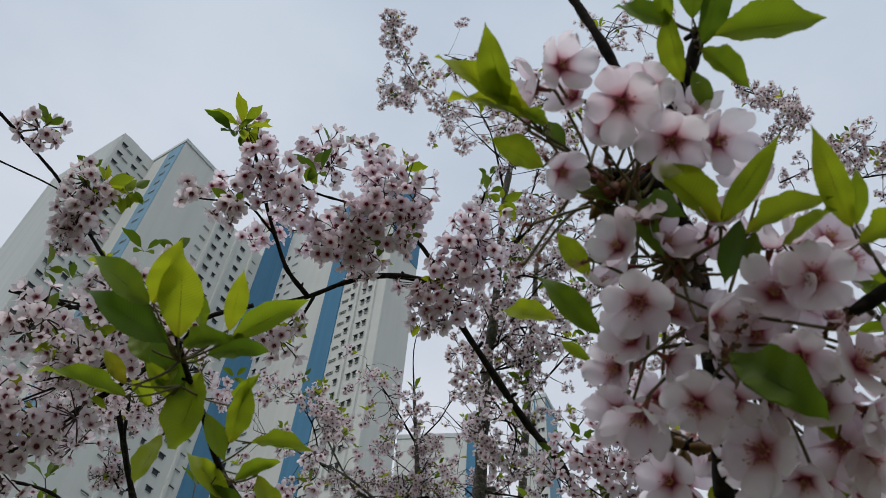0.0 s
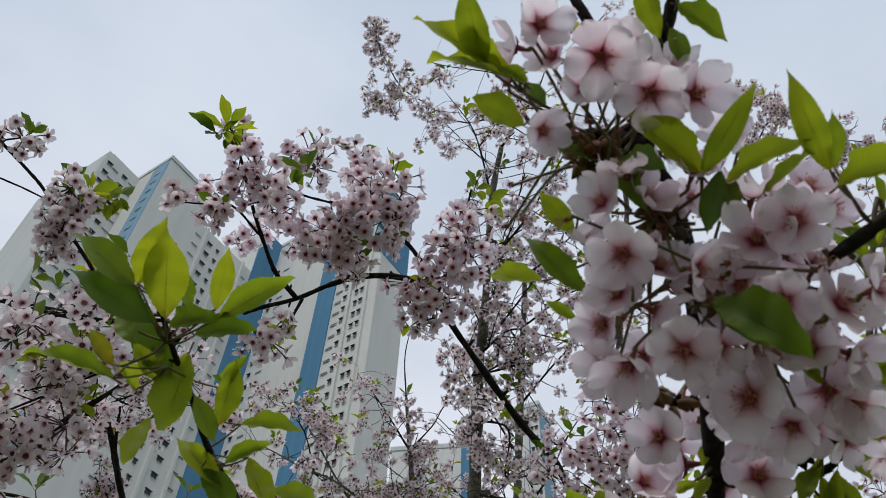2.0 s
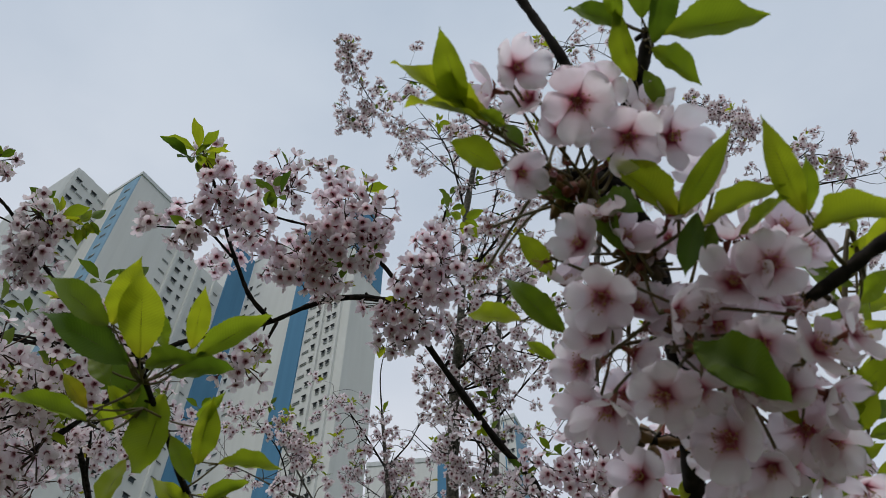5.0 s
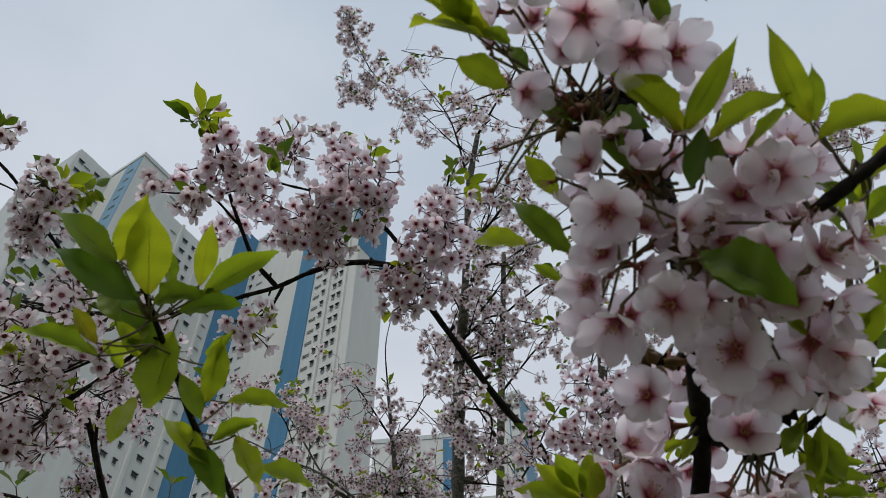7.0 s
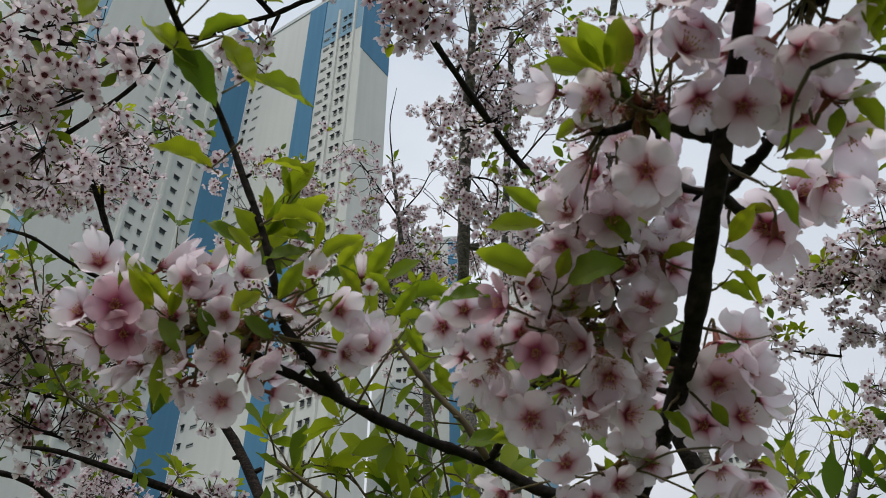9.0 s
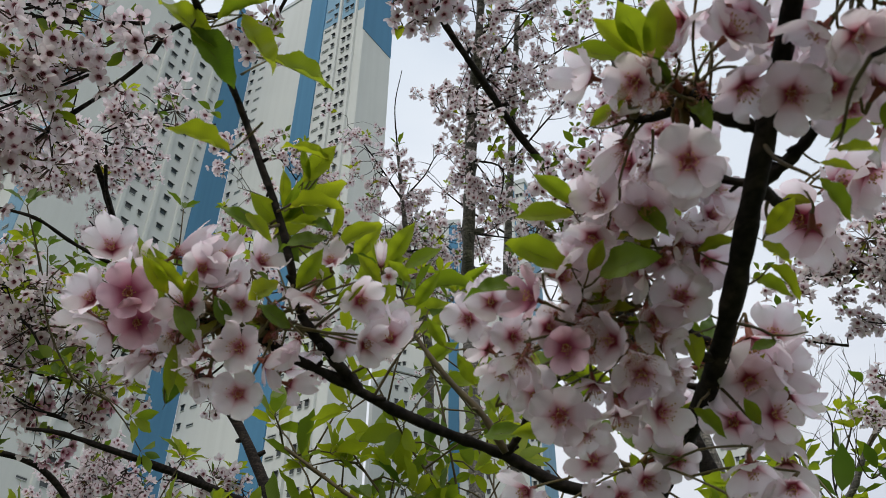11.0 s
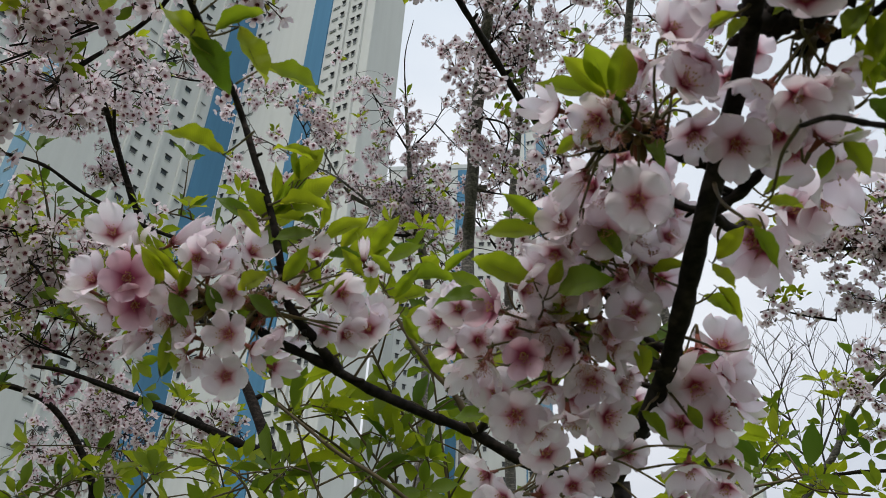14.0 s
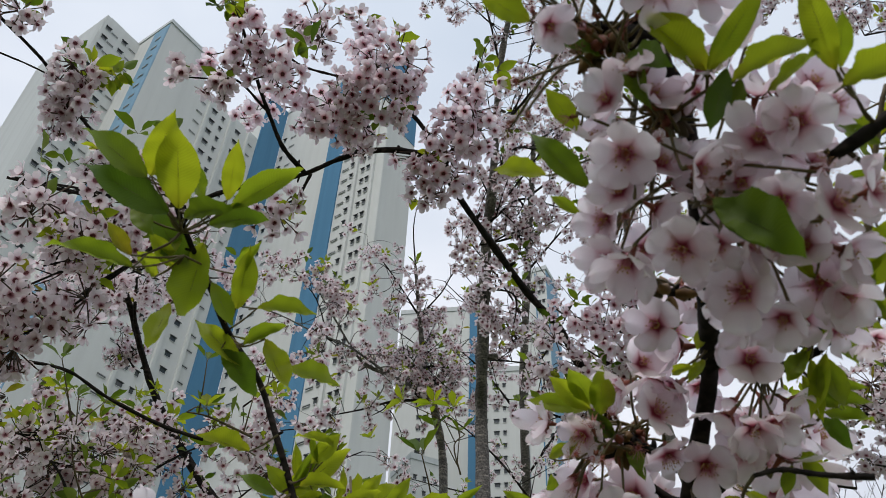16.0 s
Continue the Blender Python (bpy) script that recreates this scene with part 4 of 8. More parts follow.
leaf(near, (0.091, 0.135, 1.953), (0.106, 0.138, 1.933), (-0.12, -0.68, -0.72), 0)
leaf(near, (0.089, 0.143, 1.950), (0.095, 0.151, 1.935), (0.03, -0.46, -0.89), 5)
leaf(near, (0.099, 0.179, 1.902), (0.071, 0.157, 1.906), (-0.42, -0.82, -0.38), 0)
leaf(near, (0.100, 0.179, 1.902), (0.107, 0.142, 1.897), (-0.05, -0.83, -0.56), 3)
leaf(near, (0.107, 0.178, 1.894), (0.122, 0.149, 1.881), (-0.26, -0.92, -0.30), 0)
leaf(near, (0.119, 0.178, 1.889), (0.128, 0.155, 1.879), (-0.28, -0.92, -0.28), 2)
leaf(near, (0.135, 0.162, 1.881), (0.115, 0.133, 1.889), (-0.55, -0.68, -0.48), 3)
leaf(near, (0.138, 0.163, 1.884), (0.133, 0.144, 1.889), (-0.26, -0.76, -0.60), 1)
leaf(near, (0.138, 0.166, 1.877), (0.150, 0.142, 1.863), (-0.35, -0.90, -0.26), 1)
leaf(near, (0.105, 0.175, 1.898), (0.099, 0.190, 1.879), (-0.49, -0.58, -0.65), 5)
leaf(near, (0.110, 0.177, 1.894), (0.105, 0.185, 1.880), (-0.15, -0.68, -0.72), 5)
leaf(near, (0.057, 0.213, 1.905), (0.042, 0.199, 1.914), (-0.33, -0.81, -0.48), 0)
leaf(near, (0.062, 0.230, 1.890), (0.037, 0.211, 1.900), (-0.33, -0.83, -0.44), 5)
leaf(near, (0.047, 0.239, 1.906), (0.024, 0.244, 1.916), (-0.19, -0.95, -0.25), 0)
leaf(near, (0.061, 0.244, 1.888), (0.048, 0.240, 1.895), (-0.32, -0.88, -0.34), 0)
leaf(near, (0.065, 0.255, 1.886), (0.061, 0.248, 1.895), (-0.27, -0.84, -0.46), 5)
leaf(near, (0.096, 0.196, 1.846), (0.118, 0.187, 1.825), (-0.26, -0.94, -0.24), 5)
leaf(near, (0.097, 0.197, 1.851), (0.109, 0.194, 1.830), (-0.25, -0.89, -0.38), 5)
leaf(near, (0.165, 0.195, 1.883), (0.149, 0.189, 1.886), (-0.50, -0.80, -0.34), 5)
leaf(near, (0.176, 0.193, 1.899), (0.183, 0.169, 1.900), (-0.23, -0.85, -0.47), 0)
leaf(near, (0.174, 0.208, 1.889), (0.181, 0.189, 1.888), (-0.22, -0.88, -0.43), 2)
leaf(near, (0.170, 0.223, 1.879), (0.180, 0.204, 1.876), (-0.29, -0.91, -0.31), 0)
leaf(near, (0.175, 0.229, 1.869), (0.167, 0.237, 1.853), (-0.60, -0.68, -0.42), 2)
leaf(near, (0.167, 0.252, 1.849), (0.170, 0.235, 1.853), (-0.27, -0.88, -0.38), 0)
leaf(near, (0.141, 0.227, 1.843), (0.130, 0.219, 1.847), (-0.50, -0.83, -0.25), 0)
leaf(near, (0.183, 0.224, 1.881), (0.187, 0.225, 1.863), (-0.31, -0.88, -0.36), 1)
leaf(near, (0.034, 0.169, 1.948), (0.043, 0.172, 1.936), (0.06, -0.74, -0.67), 5)
leaf(near, (0.033, 0.158, 1.927), (0.023, 0.150, 1.923), (-0.30, -0.74, -0.60), 0)
leaf(near, (0.027, 0.158, 1.929), (-0.007, 0.134, 1.934), (-0.34, -0.81, -0.48), 3)
leaf(near, (0.017, 0.155, 1.932), (0.006, 0.124, 1.934), (-0.27, -0.65, -0.71), 0)
leaf(near, (0.030, 0.159, 1.929), (-0.003, 0.148, 1.932), (-0.26, -0.88, -0.40), 1)
leaf(near, (0.033, 0.173, 1.920), (0.012, 0.162, 1.919), (-0.29, -0.82, -0.50), 2)

# smaller flowers at the back of the upper heads
flowers(near, (0.113, 0.224, 1.888), [
    (0.107, 0.241, 1.867, -0.36, -0.50, -0.80, 11.4, "cup"),
    (0.135, 0.202, 1.896, -0.53, -0.12, 0.05, 12.5, "cup"),
    (0.136, 0.215, 1.861, -0.96, -0.66, -0.66, 10.7, "open"),
    (0.158, 0.207, 1.867, 0.08, -0.17, -1.25, 10.3, "open"),
    (0.156, 0.241, 1.875, 0.24, -0.83, -0.27, 10.0, "cup"),
    (0.115, 0.252, 1.851, -0.51, -0.40, -0.58, 11.9, "open"),
    (0.162, 0.252, 1.853, -0.22, -0.55, -0.47, 12.5, "cup"),
    (0.150, 0.259, 1.850, -0.38, -0.81, -0.35, 11.5, "cup"),
    (0.122, 0.232, 1.903, 0.57, -0.76, -0.95, 11.5, "cup"),
    (0.139, 0.211, 1.896, 0.37, -0.39, -0.16, 10.1, "cup"),
    (0.134, 0.255, 1.863, -0.25, -0.44, -0.65, 10.9, "open"),
    (0.118, 0.178, 1.930, -0.34, -0.75, -0.49, 10.4, "cup")])
flowers(near, (0.113, 0.224, 1.888), [
    (0.149, 0.188, 1.896, 0.23, -0.72, -0.18, 10.4, "open"),
    (0.144, 0.222, 1.867, 0.55, -0.70, -1.40, 11.0, "open"),
    (0.118, 0.229, 1.874, 0.32, -0.26, -0.10, 12.1, "open"),
    (0.146, 0.223, 1.856, 0.02, -0.30, -0.47, 12.4, "cup"),
    (0.186, 0.274, 1.853, -0.20, -0.06, -1.06, 11.6, "open"),
    (0.143, 0.210, 1.897, -0.42, -0.47, -0.74, 11.7, "cup"),
    (0.141, 0.216, 1.915, -0.58, -0.86, -0.48, 11.5, "cup")])
flowers(near, (0.093, 0.207, 1.910), [
    (0.073, 0.215, 1.915, -0.60, -0.65, -0.17, 11.3, "cup"),
    (0.070, 0.237, 1.881, -0.60, -0.48, -0.41, 10.3, "open"),
    (0.078, 0.254, 1.876, -0.60, -0.10, -0.89, 10.3, "cup"),
    (0.093, 0.221, 1.885, 0.40, -0.94, -0.69, 11.1, "cup"),
    (0.101, 0.219, 1.894, 0.58, -1.01, -1.13, 10.3, "cup")])

# flowers along the lower stem
flowers(near, (0.110, 0.389, 1.870), [
    (0.100, 0.360, 1.882, -0.80, -0.46, -0.39, 14.4, "cup"),
    (0.111, 0.347, 1.858, -0.36, -0.69, -0.63, 15.1, "open"),
    (0.105, 0.338, 1.880, -0.24, -0.97, -0.02, 12.8, "cup"),
    (0.131, 0.357, 1.917, -0.09, -1.00, -0.02, 12.6, "cup"),
    (0.081, 0.377, 1.862, -0.57, -0.62, -0.53, 14.6, "open"),
    (0.064, 0.384, 1.872, -0.83, -0.47, -0.29, 12.7, "cup"),
    (0.118, 0.360, 1.843, -0.27, -0.61, -0.74, 15.6, "open"),
    (0.135, 0.358, 1.837, -0.11, -0.57, -0.82, 14.7, "open"),
    (0.097, 0.379, 1.819, -0.39, -0.57, -0.72, 15.2, "flat"),
    (0.146, 0.376, 1.894, 0.19, -0.91, -0.37, 12.6, "cup"),
    (0.081, 0.404, 1.852, -0.57, -0.14, -0.81, 10.1, "bud"),
    (0.078, 0.399, 1.865, -0.78, -0.28, -0.56, 8.4, "bud")])
flowers(near, (0.168, 0.335, 1.891), [
    (0.168, 0.373, 1.873, -0.32, 0.10, -0.94, 13.6, "cup"),
    (0.172, 0.359, 1.876, 0.06, 0.07, -1.00, 12.2, "cup"),
    (0.171, 0.378, 1.853, -0.25, -0.47, -0.85, 16.9, "flat"),
    (0.181, 0.362, 1.858, 0.25, -0.03, -0.97, 14.5, "cup"),
    (0.163, 0.373, 1.884, -0.60, 0.08, -0.79, 10.7, "cup"),
    (0.156, 0.366, 1.902, -0.76, -0.50, -0.42, 11.4, "cup"),
    (0.184, 0.380, 1.878, 0.02, -0.00, -1.00, 13.5, "cup"),
    (0.194, 0.385, 1.853, 0.22, -0.42, -0.88, 18.9, "cup")])
flowers(near, (0.117, 0.580, 1.770), [
    (0.083, 0.539, 1.759, -0.43, -0.81, -0.41, 15.1, "open"),
    (0.080, 0.546, 1.738, -0.41, -0.73, -0.54, 13.1, "open"),
    (0.063, 0.565, 1.741, -0.64, -0.61, -0.47, 13.5, "open"),
    (0.098, 0.560, 1.738, -0.12, -0.47, -0.88, 14.6, "cup"),
    (0.157, 0.522, 1.752, 0.06, -0.15, -0.99, 14.9, "cup"),
    (0.178, 0.526, 1.744, 0.10, -0.20, -0.97, 13.6, "cup"),
    (0.156, 0.544, 1.741, 0.33, -0.59, -0.73, 13.8, "cup"),
    (0.144, 0.551, 1.730, -0.03, -0.62, -0.78, 15.6, "open"),
    (0.119, 0.566, 1.729, -0.27, -0.60, -0.76, 15.9, "open")])
flowers(near, (0.117, 0.580, 1.770), [
    (0.074, 0.580, 1.739, -0.60, -0.47, -0.65, 12.7, "open"),
    (0.055, 0.583, 1.760, -0.66, -0.74, -0.08, 14.7, "cup")])

# flowers at the end of the lower branch
flowers(near, (-0.091, 0.544, 1.841), [
    (-0.065, 0.511, 1.836, 0.20, -0.89, -0.40, 13.1, "open"),
    (-0.101, 0.525, 1.812, 0.11, -0.84, -0.54, 13.8, "open"),
    (-0.101, 0.539, 1.792, 0.02, -0.59, -0.80, 13.7, "open"),
    (-0.059, 0.530, 1.872, 0.38, -0.92, 0.08, 11.7, "cup"),
    (-0.041, 0.529, 1.846, 0.44, -0.87, -0.20, 13.5, "cup"),
    (-0.037, 0.541, 1.825, 0.34, -0.55, -0.76, 12.8, "cup"),
    (-0.023, 0.543, 1.830, 0.64, -0.57, -0.52, 14.4, "cup"),
    (-0.020, 0.546, 1.842, 0.71, -0.68, -0.19, 12.4, "cup"),
    (-0.073, 0.537, 1.824, 0.24, -0.48, -0.85, 8.4, "bud"),
    (-0.078, 0.554, 1.806, 0.59, -0.22, -0.78, 11.5, "cup"),
    (-0.098, 0.526, 1.868, 0.22, -0.96, 0.18, 13.2, "cup"),
    (-0.030, 0.532, 1.872, 0.38, -0.92, 0.13, 6.7, "bud")])
flowers(near, (-0.091, 0.544, 1.841), [
    (-0.088, 0.533, 1.808, 0.54, -0.59, -0.59, 13.7, "cup"),
    (-0.069, 0.550, 1.872, 0.07, -0.90, -0.44, 9.7, "cup"),
    (-0.051, 0.562, 1.838, -0.27, -0.74, -0.61, 10.8, "open"),
    (-0.067, 0.563, 1.833, 0.56, -0.37, -0.74, 7.6, "cup"),
    (-0.084, 0.568, 1.824, 0.45, -0.76, -0.47, 11.8, "cup"),
    (-0.097, 0.543, 1.892, 0.32, -0.91, 0.25, 10.8, "open"),
    (-0.026, 0.545, 1.874, 0.60, -0.74, -0.30, 5.6, "open")])
flowers(near, (-0.127, 0.544, 1.843), [
    (-0.126, 0.514, 1.854, 0.10, -0.99, -0.11, 12.9, "cup"),
    (-0.132, 0.523, 1.836, -0.67, -0.66, -0.34, 13.7, "cup"),
    (-0.116, 0.516, 1.863, 0.26, -0.96, 0.14, 13.0, "cup"),
    (-0.104, 0.524, 1.838, 0.27, -0.91, -0.30, 11.3, "cup"),
    (-0.124, 0.536, 1.814, -0.71, -0.47, -0.53, 13.7, "cup"),
    (-0.120, 0.547, 1.805, -0.38, -0.18, -0.91, 12.2, "cup"),
    (-0.143, 0.516, 1.864, -0.13, -0.96, 0.23, 11.1, "bud"),
    (-0.120, 0.524, 1.848, 0.09, -0.99, -0.09, 12.2, "cup"),
    (-0.140, 0.541, 1.832, -0.57, -0.41, -0.71, 13.3, "cup"),
    (-0.128, 0.546, 1.807, -0.53, -0.27, -0.80, 12.5, "open"),
    (-0.117, 0.547, 1.870, 0.44, -0.90, 0.02, 11.2, "cup")])
flowers(near, (-0.161, 0.551, 1.853), [
    (-0.165, 0.522, 1.842, 0.09, -0.98, -0.15, 15.9, "rose"),
    (-0.161, 0.534, 1.831, 0.41, -0.63, -0.66, 14.5, "rose"),
    (-0.181, 0.522, 1.871, -0.22, -0.95, 0.23, 15.4, "cup"),
    (-0.181, 0.549, 1.835, -0.72, -0.49, -0.49, 16.3, "cup"),
    (-0.166, 0.556, 1.824, 0.05, -0.09, -0.99, 13.8, "cup"),
    (-0.192, 0.541, 1.849, -0.74, -0.64, -0.19, 14.8, "cup"),
    (-0.158, 0.562, 1.826, 0.41, -0.06, -0.91, 11.7, "bud"),
    (-0.163, 0.530, 1.862, 0.31, -0.94, 0.15, 12.9, "cup"),
    (-0.175, 0.542, 1.869, 0.25, -0.94, -0.24, 13.6, "open"),
    (-0.201, 0.558, 1.851, -0.74, -0.63, -0.22, 14.6, "cup"),
    (-0.173, 0.576, 1.850, 0.27, -0.69, -0.67, 11.9, "cup"),
    (-0.167, 0.566, 1.836, 0.20, -0.60, -0.78, 8.7, "open")])
flowers(near, (0.100, 0.483, 1.849), [
    (0.078, 0.438, 1.850, -0.74, -0.66, -0.14, 13.3, "cup"),
    (0.074, 0.450, 1.835, -0.69, -0.53, -0.50, 13.9, "cup"),
    (0.090, 0.453, 1.846, -0.49, -0.82, -0.29, 13.7, "cup"),
    (0.099, 0.444, 1.853, -0.34, -0.94, -0.09, 15.0, "cup"),
    (0.095, 0.454, 1.820, -0.36, -0.83, -0.42, 15.2, "cup"),
    (0.106, 0.477, 1.807, -0.11, -0.25, -0.96, 15.8, "cup"),
    (0.113, 0.468, 1.834, -0.20, -0.96, -0.18, 14.8, "cup"),
    (0.132, 0.462, 1.831, 0.23, -0.94, -0.24, 13.4, "cup"),
    (0.091, 0.472, 1.839, -0.55, -0.77, -0.33, 14.8, "cup"),
    (0.072, 0.476, 1.841, -0.60, -0.79, -0.11, 13.4, "cup")])
flowers(near, (0.100, 0.483, 1.849), [
    (0.094, 0.450, 1.869, -0.44, -0.90, 0.02, 12.8, "cup"),
    (0.133, 0.449, 1.849, 0.28, -0.95, -0.12, 12.1, "cup"),
    (0.065, 0.461, 1.827, -0.69, -0.31, -0.66, 11.7, "cup"),
    (0.116, 0.439, 1.860, 0.10, -0.99, -0.02, 13.6, "cup"),
    (0.125, 0.453, 1.834, -0.14, -0.99, -0.05, 18.5, "cup"),
    (0.086, 0.466, 1.825, -0.69, -0.61, -0.39, 14.8, "cup")])
flowers(near, (0.068, 0.494, 1.813), [
    (0.044, 0.454, 1.801, -0.54, -0.81, -0.22, 13.1, "rose"),
    (0.058, 0.457, 1.816, -0.27, -0.93, -0.26, 13.7, "cup"),
    (0.060, 0.469, 1.785, 0.13, -0.65, -0.75, 11.4, "rose"),
    (0.027, 0.474, 1.811, -0.59, -0.80, -0.08, 12.0, "cup"),
    (0.035, 0.502, 1.790, -0.40, -0.20, -0.89, 12.5, "cup"),
    (0.084, 0.474, 1.792, -0.13, -0.70, -0.70, 14.6, "cup"),
    (0.055, 0.483, 1.804, -0.16, -0.76, -0.64, 12.9, "cup")])
flowers(near, (0.068, 0.494, 1.813), [
    (0.043, 0.487, 1.789, -0.19, -0.47, -0.86, 14.7, "cup"),
    (0.064, 0.486, 1.816, -0.66, -0.65, -0.37, 10.4, "cup")])
flowers(near, (0.096, 0.507, 1.809), [
    (0.096, 0.477, 1.777, -0.17, -0.79, -0.59, 14.7, "open"),
    (0.059, 0.493, 1.762, -0.44, -0.68, -0.59, 15.8, "open"),
    (0.085, 0.487, 1.761, -0.23, -0.74, -0.63, 15.8, "flat"),
    (0.105, 0.489, 1.763, 0.13, -0.76, -0.63, 15.0, "open"),
    (0.091, 0.497, 1.777, -0.14, -0.80, -0.58, 14.5, "cup"),
    (0.110, 0.481, 1.797, 0.11, -0.89, -0.44, 13.2, "cup"),
    (0.052, 0.513, 1.782, -0.59, -0.47, -0.66, 14.1, "cup"),
    (0.079, 0.495, 1.805, -0.30, -0.91, -0.28, 13.4, "cup"),
    (0.071, 0.502, 1.758, 0.11, -0.60, -0.79, 13.4, "open")])
flowers(near, (0.171, 0.542, 1.817), [
    (0.164, 0.504, 1.813, -0.11, -0.24, -0.96, 19.1, "cup"),
    (0.164, 0.517, 1.797, -0.38, -0.84, -0.40, 17.1, "open"),
    (0.181, 0.515, 1.803, 0.38, -0.85, -0.37, 15.7, "cup"),
    (0.174, 0.520, 1.778, 0.12, -0.83, -0.55, 15.7, "open"),
    (0.178, 0.538, 1.776, 0.22, -0.31, -0.92, 15.9, "cup"),
    (0.162, 0.542, 1.784, -0.43, -0.61, -0.67, 16.7, "cup"),
    (0.182, 0.515, 1.821, 0.16, -0.98, -0.09, 16.7, "cup"),
    (0.192, 0.533, 1.795, 0.65, -0.64, -0.41, 14.6, "cup"),
    (0.176, 0.531, 1.816, -0.29, -0.92, -0.25, 15.7, "rose"),
    (0.188, 0.548, 1.765, 0.29, -0.16, -0.94, 14.2, "cup")])
flowers(near, (0.171, 0.542, 1.817), [
    (0.196, 0.544, 1.825, 0.24, -0.95, -0.22, 13.5, "open")])
flowers(near, (0.191, 0.470, 1.882), [
    (0.192, 0.465, 1.857, 0.10, 0.70, -0.70, 18.5, "cup"),
    (0.191, 0.470, 1.867, -0.52, -0.41, -0.75, 20.8, "cup"),
    (0.207, 0.457, 1.879, 0.04, -0.80, -0.60, 21.0, "cup"),
    (0.221, 0.449, 1.883, 0.42, -0.59, -0.69, 19.5, "cup"),
    (0.213, 0.461, 1.879, 0.20, 0.30, -0.90, 15.0, "open"),
    (0.239, 0.449, 1.909, 0.37, -0.90, -0.24, 20.2, "cup")])
flowers(near, (0.165, 0.328, 1.878), [
    (0.143, 0.338, 1.852, -0.45, 0.08, -0.89, 12.9, "cup"),
    (0.152, 0.334, 1.844, -0.23, 0.12, -0.97, 12.7, "cup"),
    (0.162, 0.332, 1.847, -0.06, 0.03, -1.00, 11.8, "cup"),
    (0.170, 0.330, 1.856, 0.40, -0.19, -0.90, 12.0, "cup"),
    (0.158, 0.363, 1.848, -0.50, -0.87, -0.03, 14.7, "cup"),
    (0.173, 0.358, 1.843, -0.04, -1.00, -0.03, 14.7, "cup")])
flowers(near, (0.167, 0.305, 1.881), [
    (0.133, 0.257, 1.845, -0.16, -0.15, -0.97, 8.6, "cup"),
    (0.126, 0.264, 1.850, -0.52, -0.19, -0.83, 9.9, "cup"),
    (0.140, 0.294, 1.853, -0.16, -0.99, 0.05, 14.9, "cup")])
flowers(near, (0.139, 0.328, 1.908), [
    (0.126, 0.336, 1.890, -0.79, -0.47, -0.38, 17.0, "cup"),
    (0.125, 0.352, 1.877, -0.72, -0.35, -0.60, 16.3, "cup"),
    (0.133, 0.321, 1.910, -0.80, -0.48, -0.36, 12.5, "cup"),
    (0.150, 0.319, 1.904, 0.34, -0.66, -0.67, 13.1, "cup"),
    (0.115, 0.351, 1.881, -0.76, -0.27, -0.60, 14.2, "cup")])
flowers(near, (0.120, 0.435, 1.875), [
    (0.104, 0.419, 1.875, -0.29, -0.95, -0.13, 14.2, "cup"),
    (0.117, 0.425, 1.853, 0.05, -0.97, -0.25, 17.9, "cup"),
    (0.076, 0.435, 1.843, -0.53, -0.82, -0.22, 13.1, "cup"),
    (0.124, 0.425, 1.873, -0.15, -0.97, -0.20, 16.0, "cup"),
    (0.099, 0.437, 1.840, -0.37, -0.75, -0.55, 14.8, "cup")])
limb(near, [(0.158, 0.338, 1.873), (0.172, 0.328, 1.874), (0.181, 0.315, 1.874), (0.186, 0.303, 1.874)], 0.0022, 0.0014, spurs=5, knots=0.5)
limb(near, [(0.145, 0.331, 1.880), (0.153, 0.324, 1.877), (0.161, 0.316, 1.876), (0.167, 0.308, 1.876), (0.174, 0.299, 1.878), (0.177, 0.295, 1.878)], 0.0042, 0.0046, name="branch", knots=0.9, spurs=16)
leaf(near, (0.177, 0.294, 1.881), (0.187, 0.269, 1.875), (-0.45, -0.85, -0.28), 5)
leaf(near, (0.173, 0.276, 1.879), (0.161, 0.261, 1.885), (-0.59, -0.68, -0.43), 0)
leaf(near, (0.179, 0.300, 1.875), (0.190, 0.280, 1.855), (-0.36, -0.92, -0.18), 0)
leaf(near, (0.182, 0.306, 1.868), (0.174, 0.321, 1.843), (-0.36, -0.85, -0.38), 1)
leaf(near, (0.183, 0.311, 1.870), (0.189, 0.319, 1.846), (-0.19, -0.80, -0.57), 2)
leaf(near, (0.184, 0.300, 1.878), (0.189, 0.297, 1.853), (-0.29, -0.90, -0.33), 2)
leaf(near, (0.178, 0.307, 1.876), (0.170, 0.318, 1.860), (-0.64, -0.66, -0.41), 1)
leaf(near, (0.177, 0.324, 1.868), (0.186, 0.333, 1.848), (-0.26, -0.89, -0.37), 0)
leaf(near, (0.130, 0.319, 1.870), (0.120, 0.319, 1.858), (-0.55, -0.71, -0.43), 0)
leaf(near, (0.129, 0.306, 1.881), (0.124, 0.310, 1.869), (-0.62, -0.60, -0.50), 2)
leaf(near, (0.150, 0.320, 1.882), (0.142, 0.319, 1.875), (-0.35, -0.87, -0.33), 0)
leaf(near, (0.188, 0.298, 1.883), (0.204, 0.289, 1.868), (-0.36, -0.93, -0.06), 0)
leaf(near, (0.174, 0.308, 1.870), (0.164, 0.314, 1.856), (-0.61, -0.72, -0.34), 2)
leaf(near, (0.176, 0.310, 1.867), (0.177, 0.314, 1.848), (-0.34, -0.82, -0.46), 0)
leaf(near, (0.198, 0.341, 1.871), (0.206, 0.327, 1.867), (-0.26, -0.96, -0.09), 1)
leaf(near, (0.194, 0.346, 1.867), (0.210, 0.330, 1.860), (-0.33, -0.94, -0.00), 0)
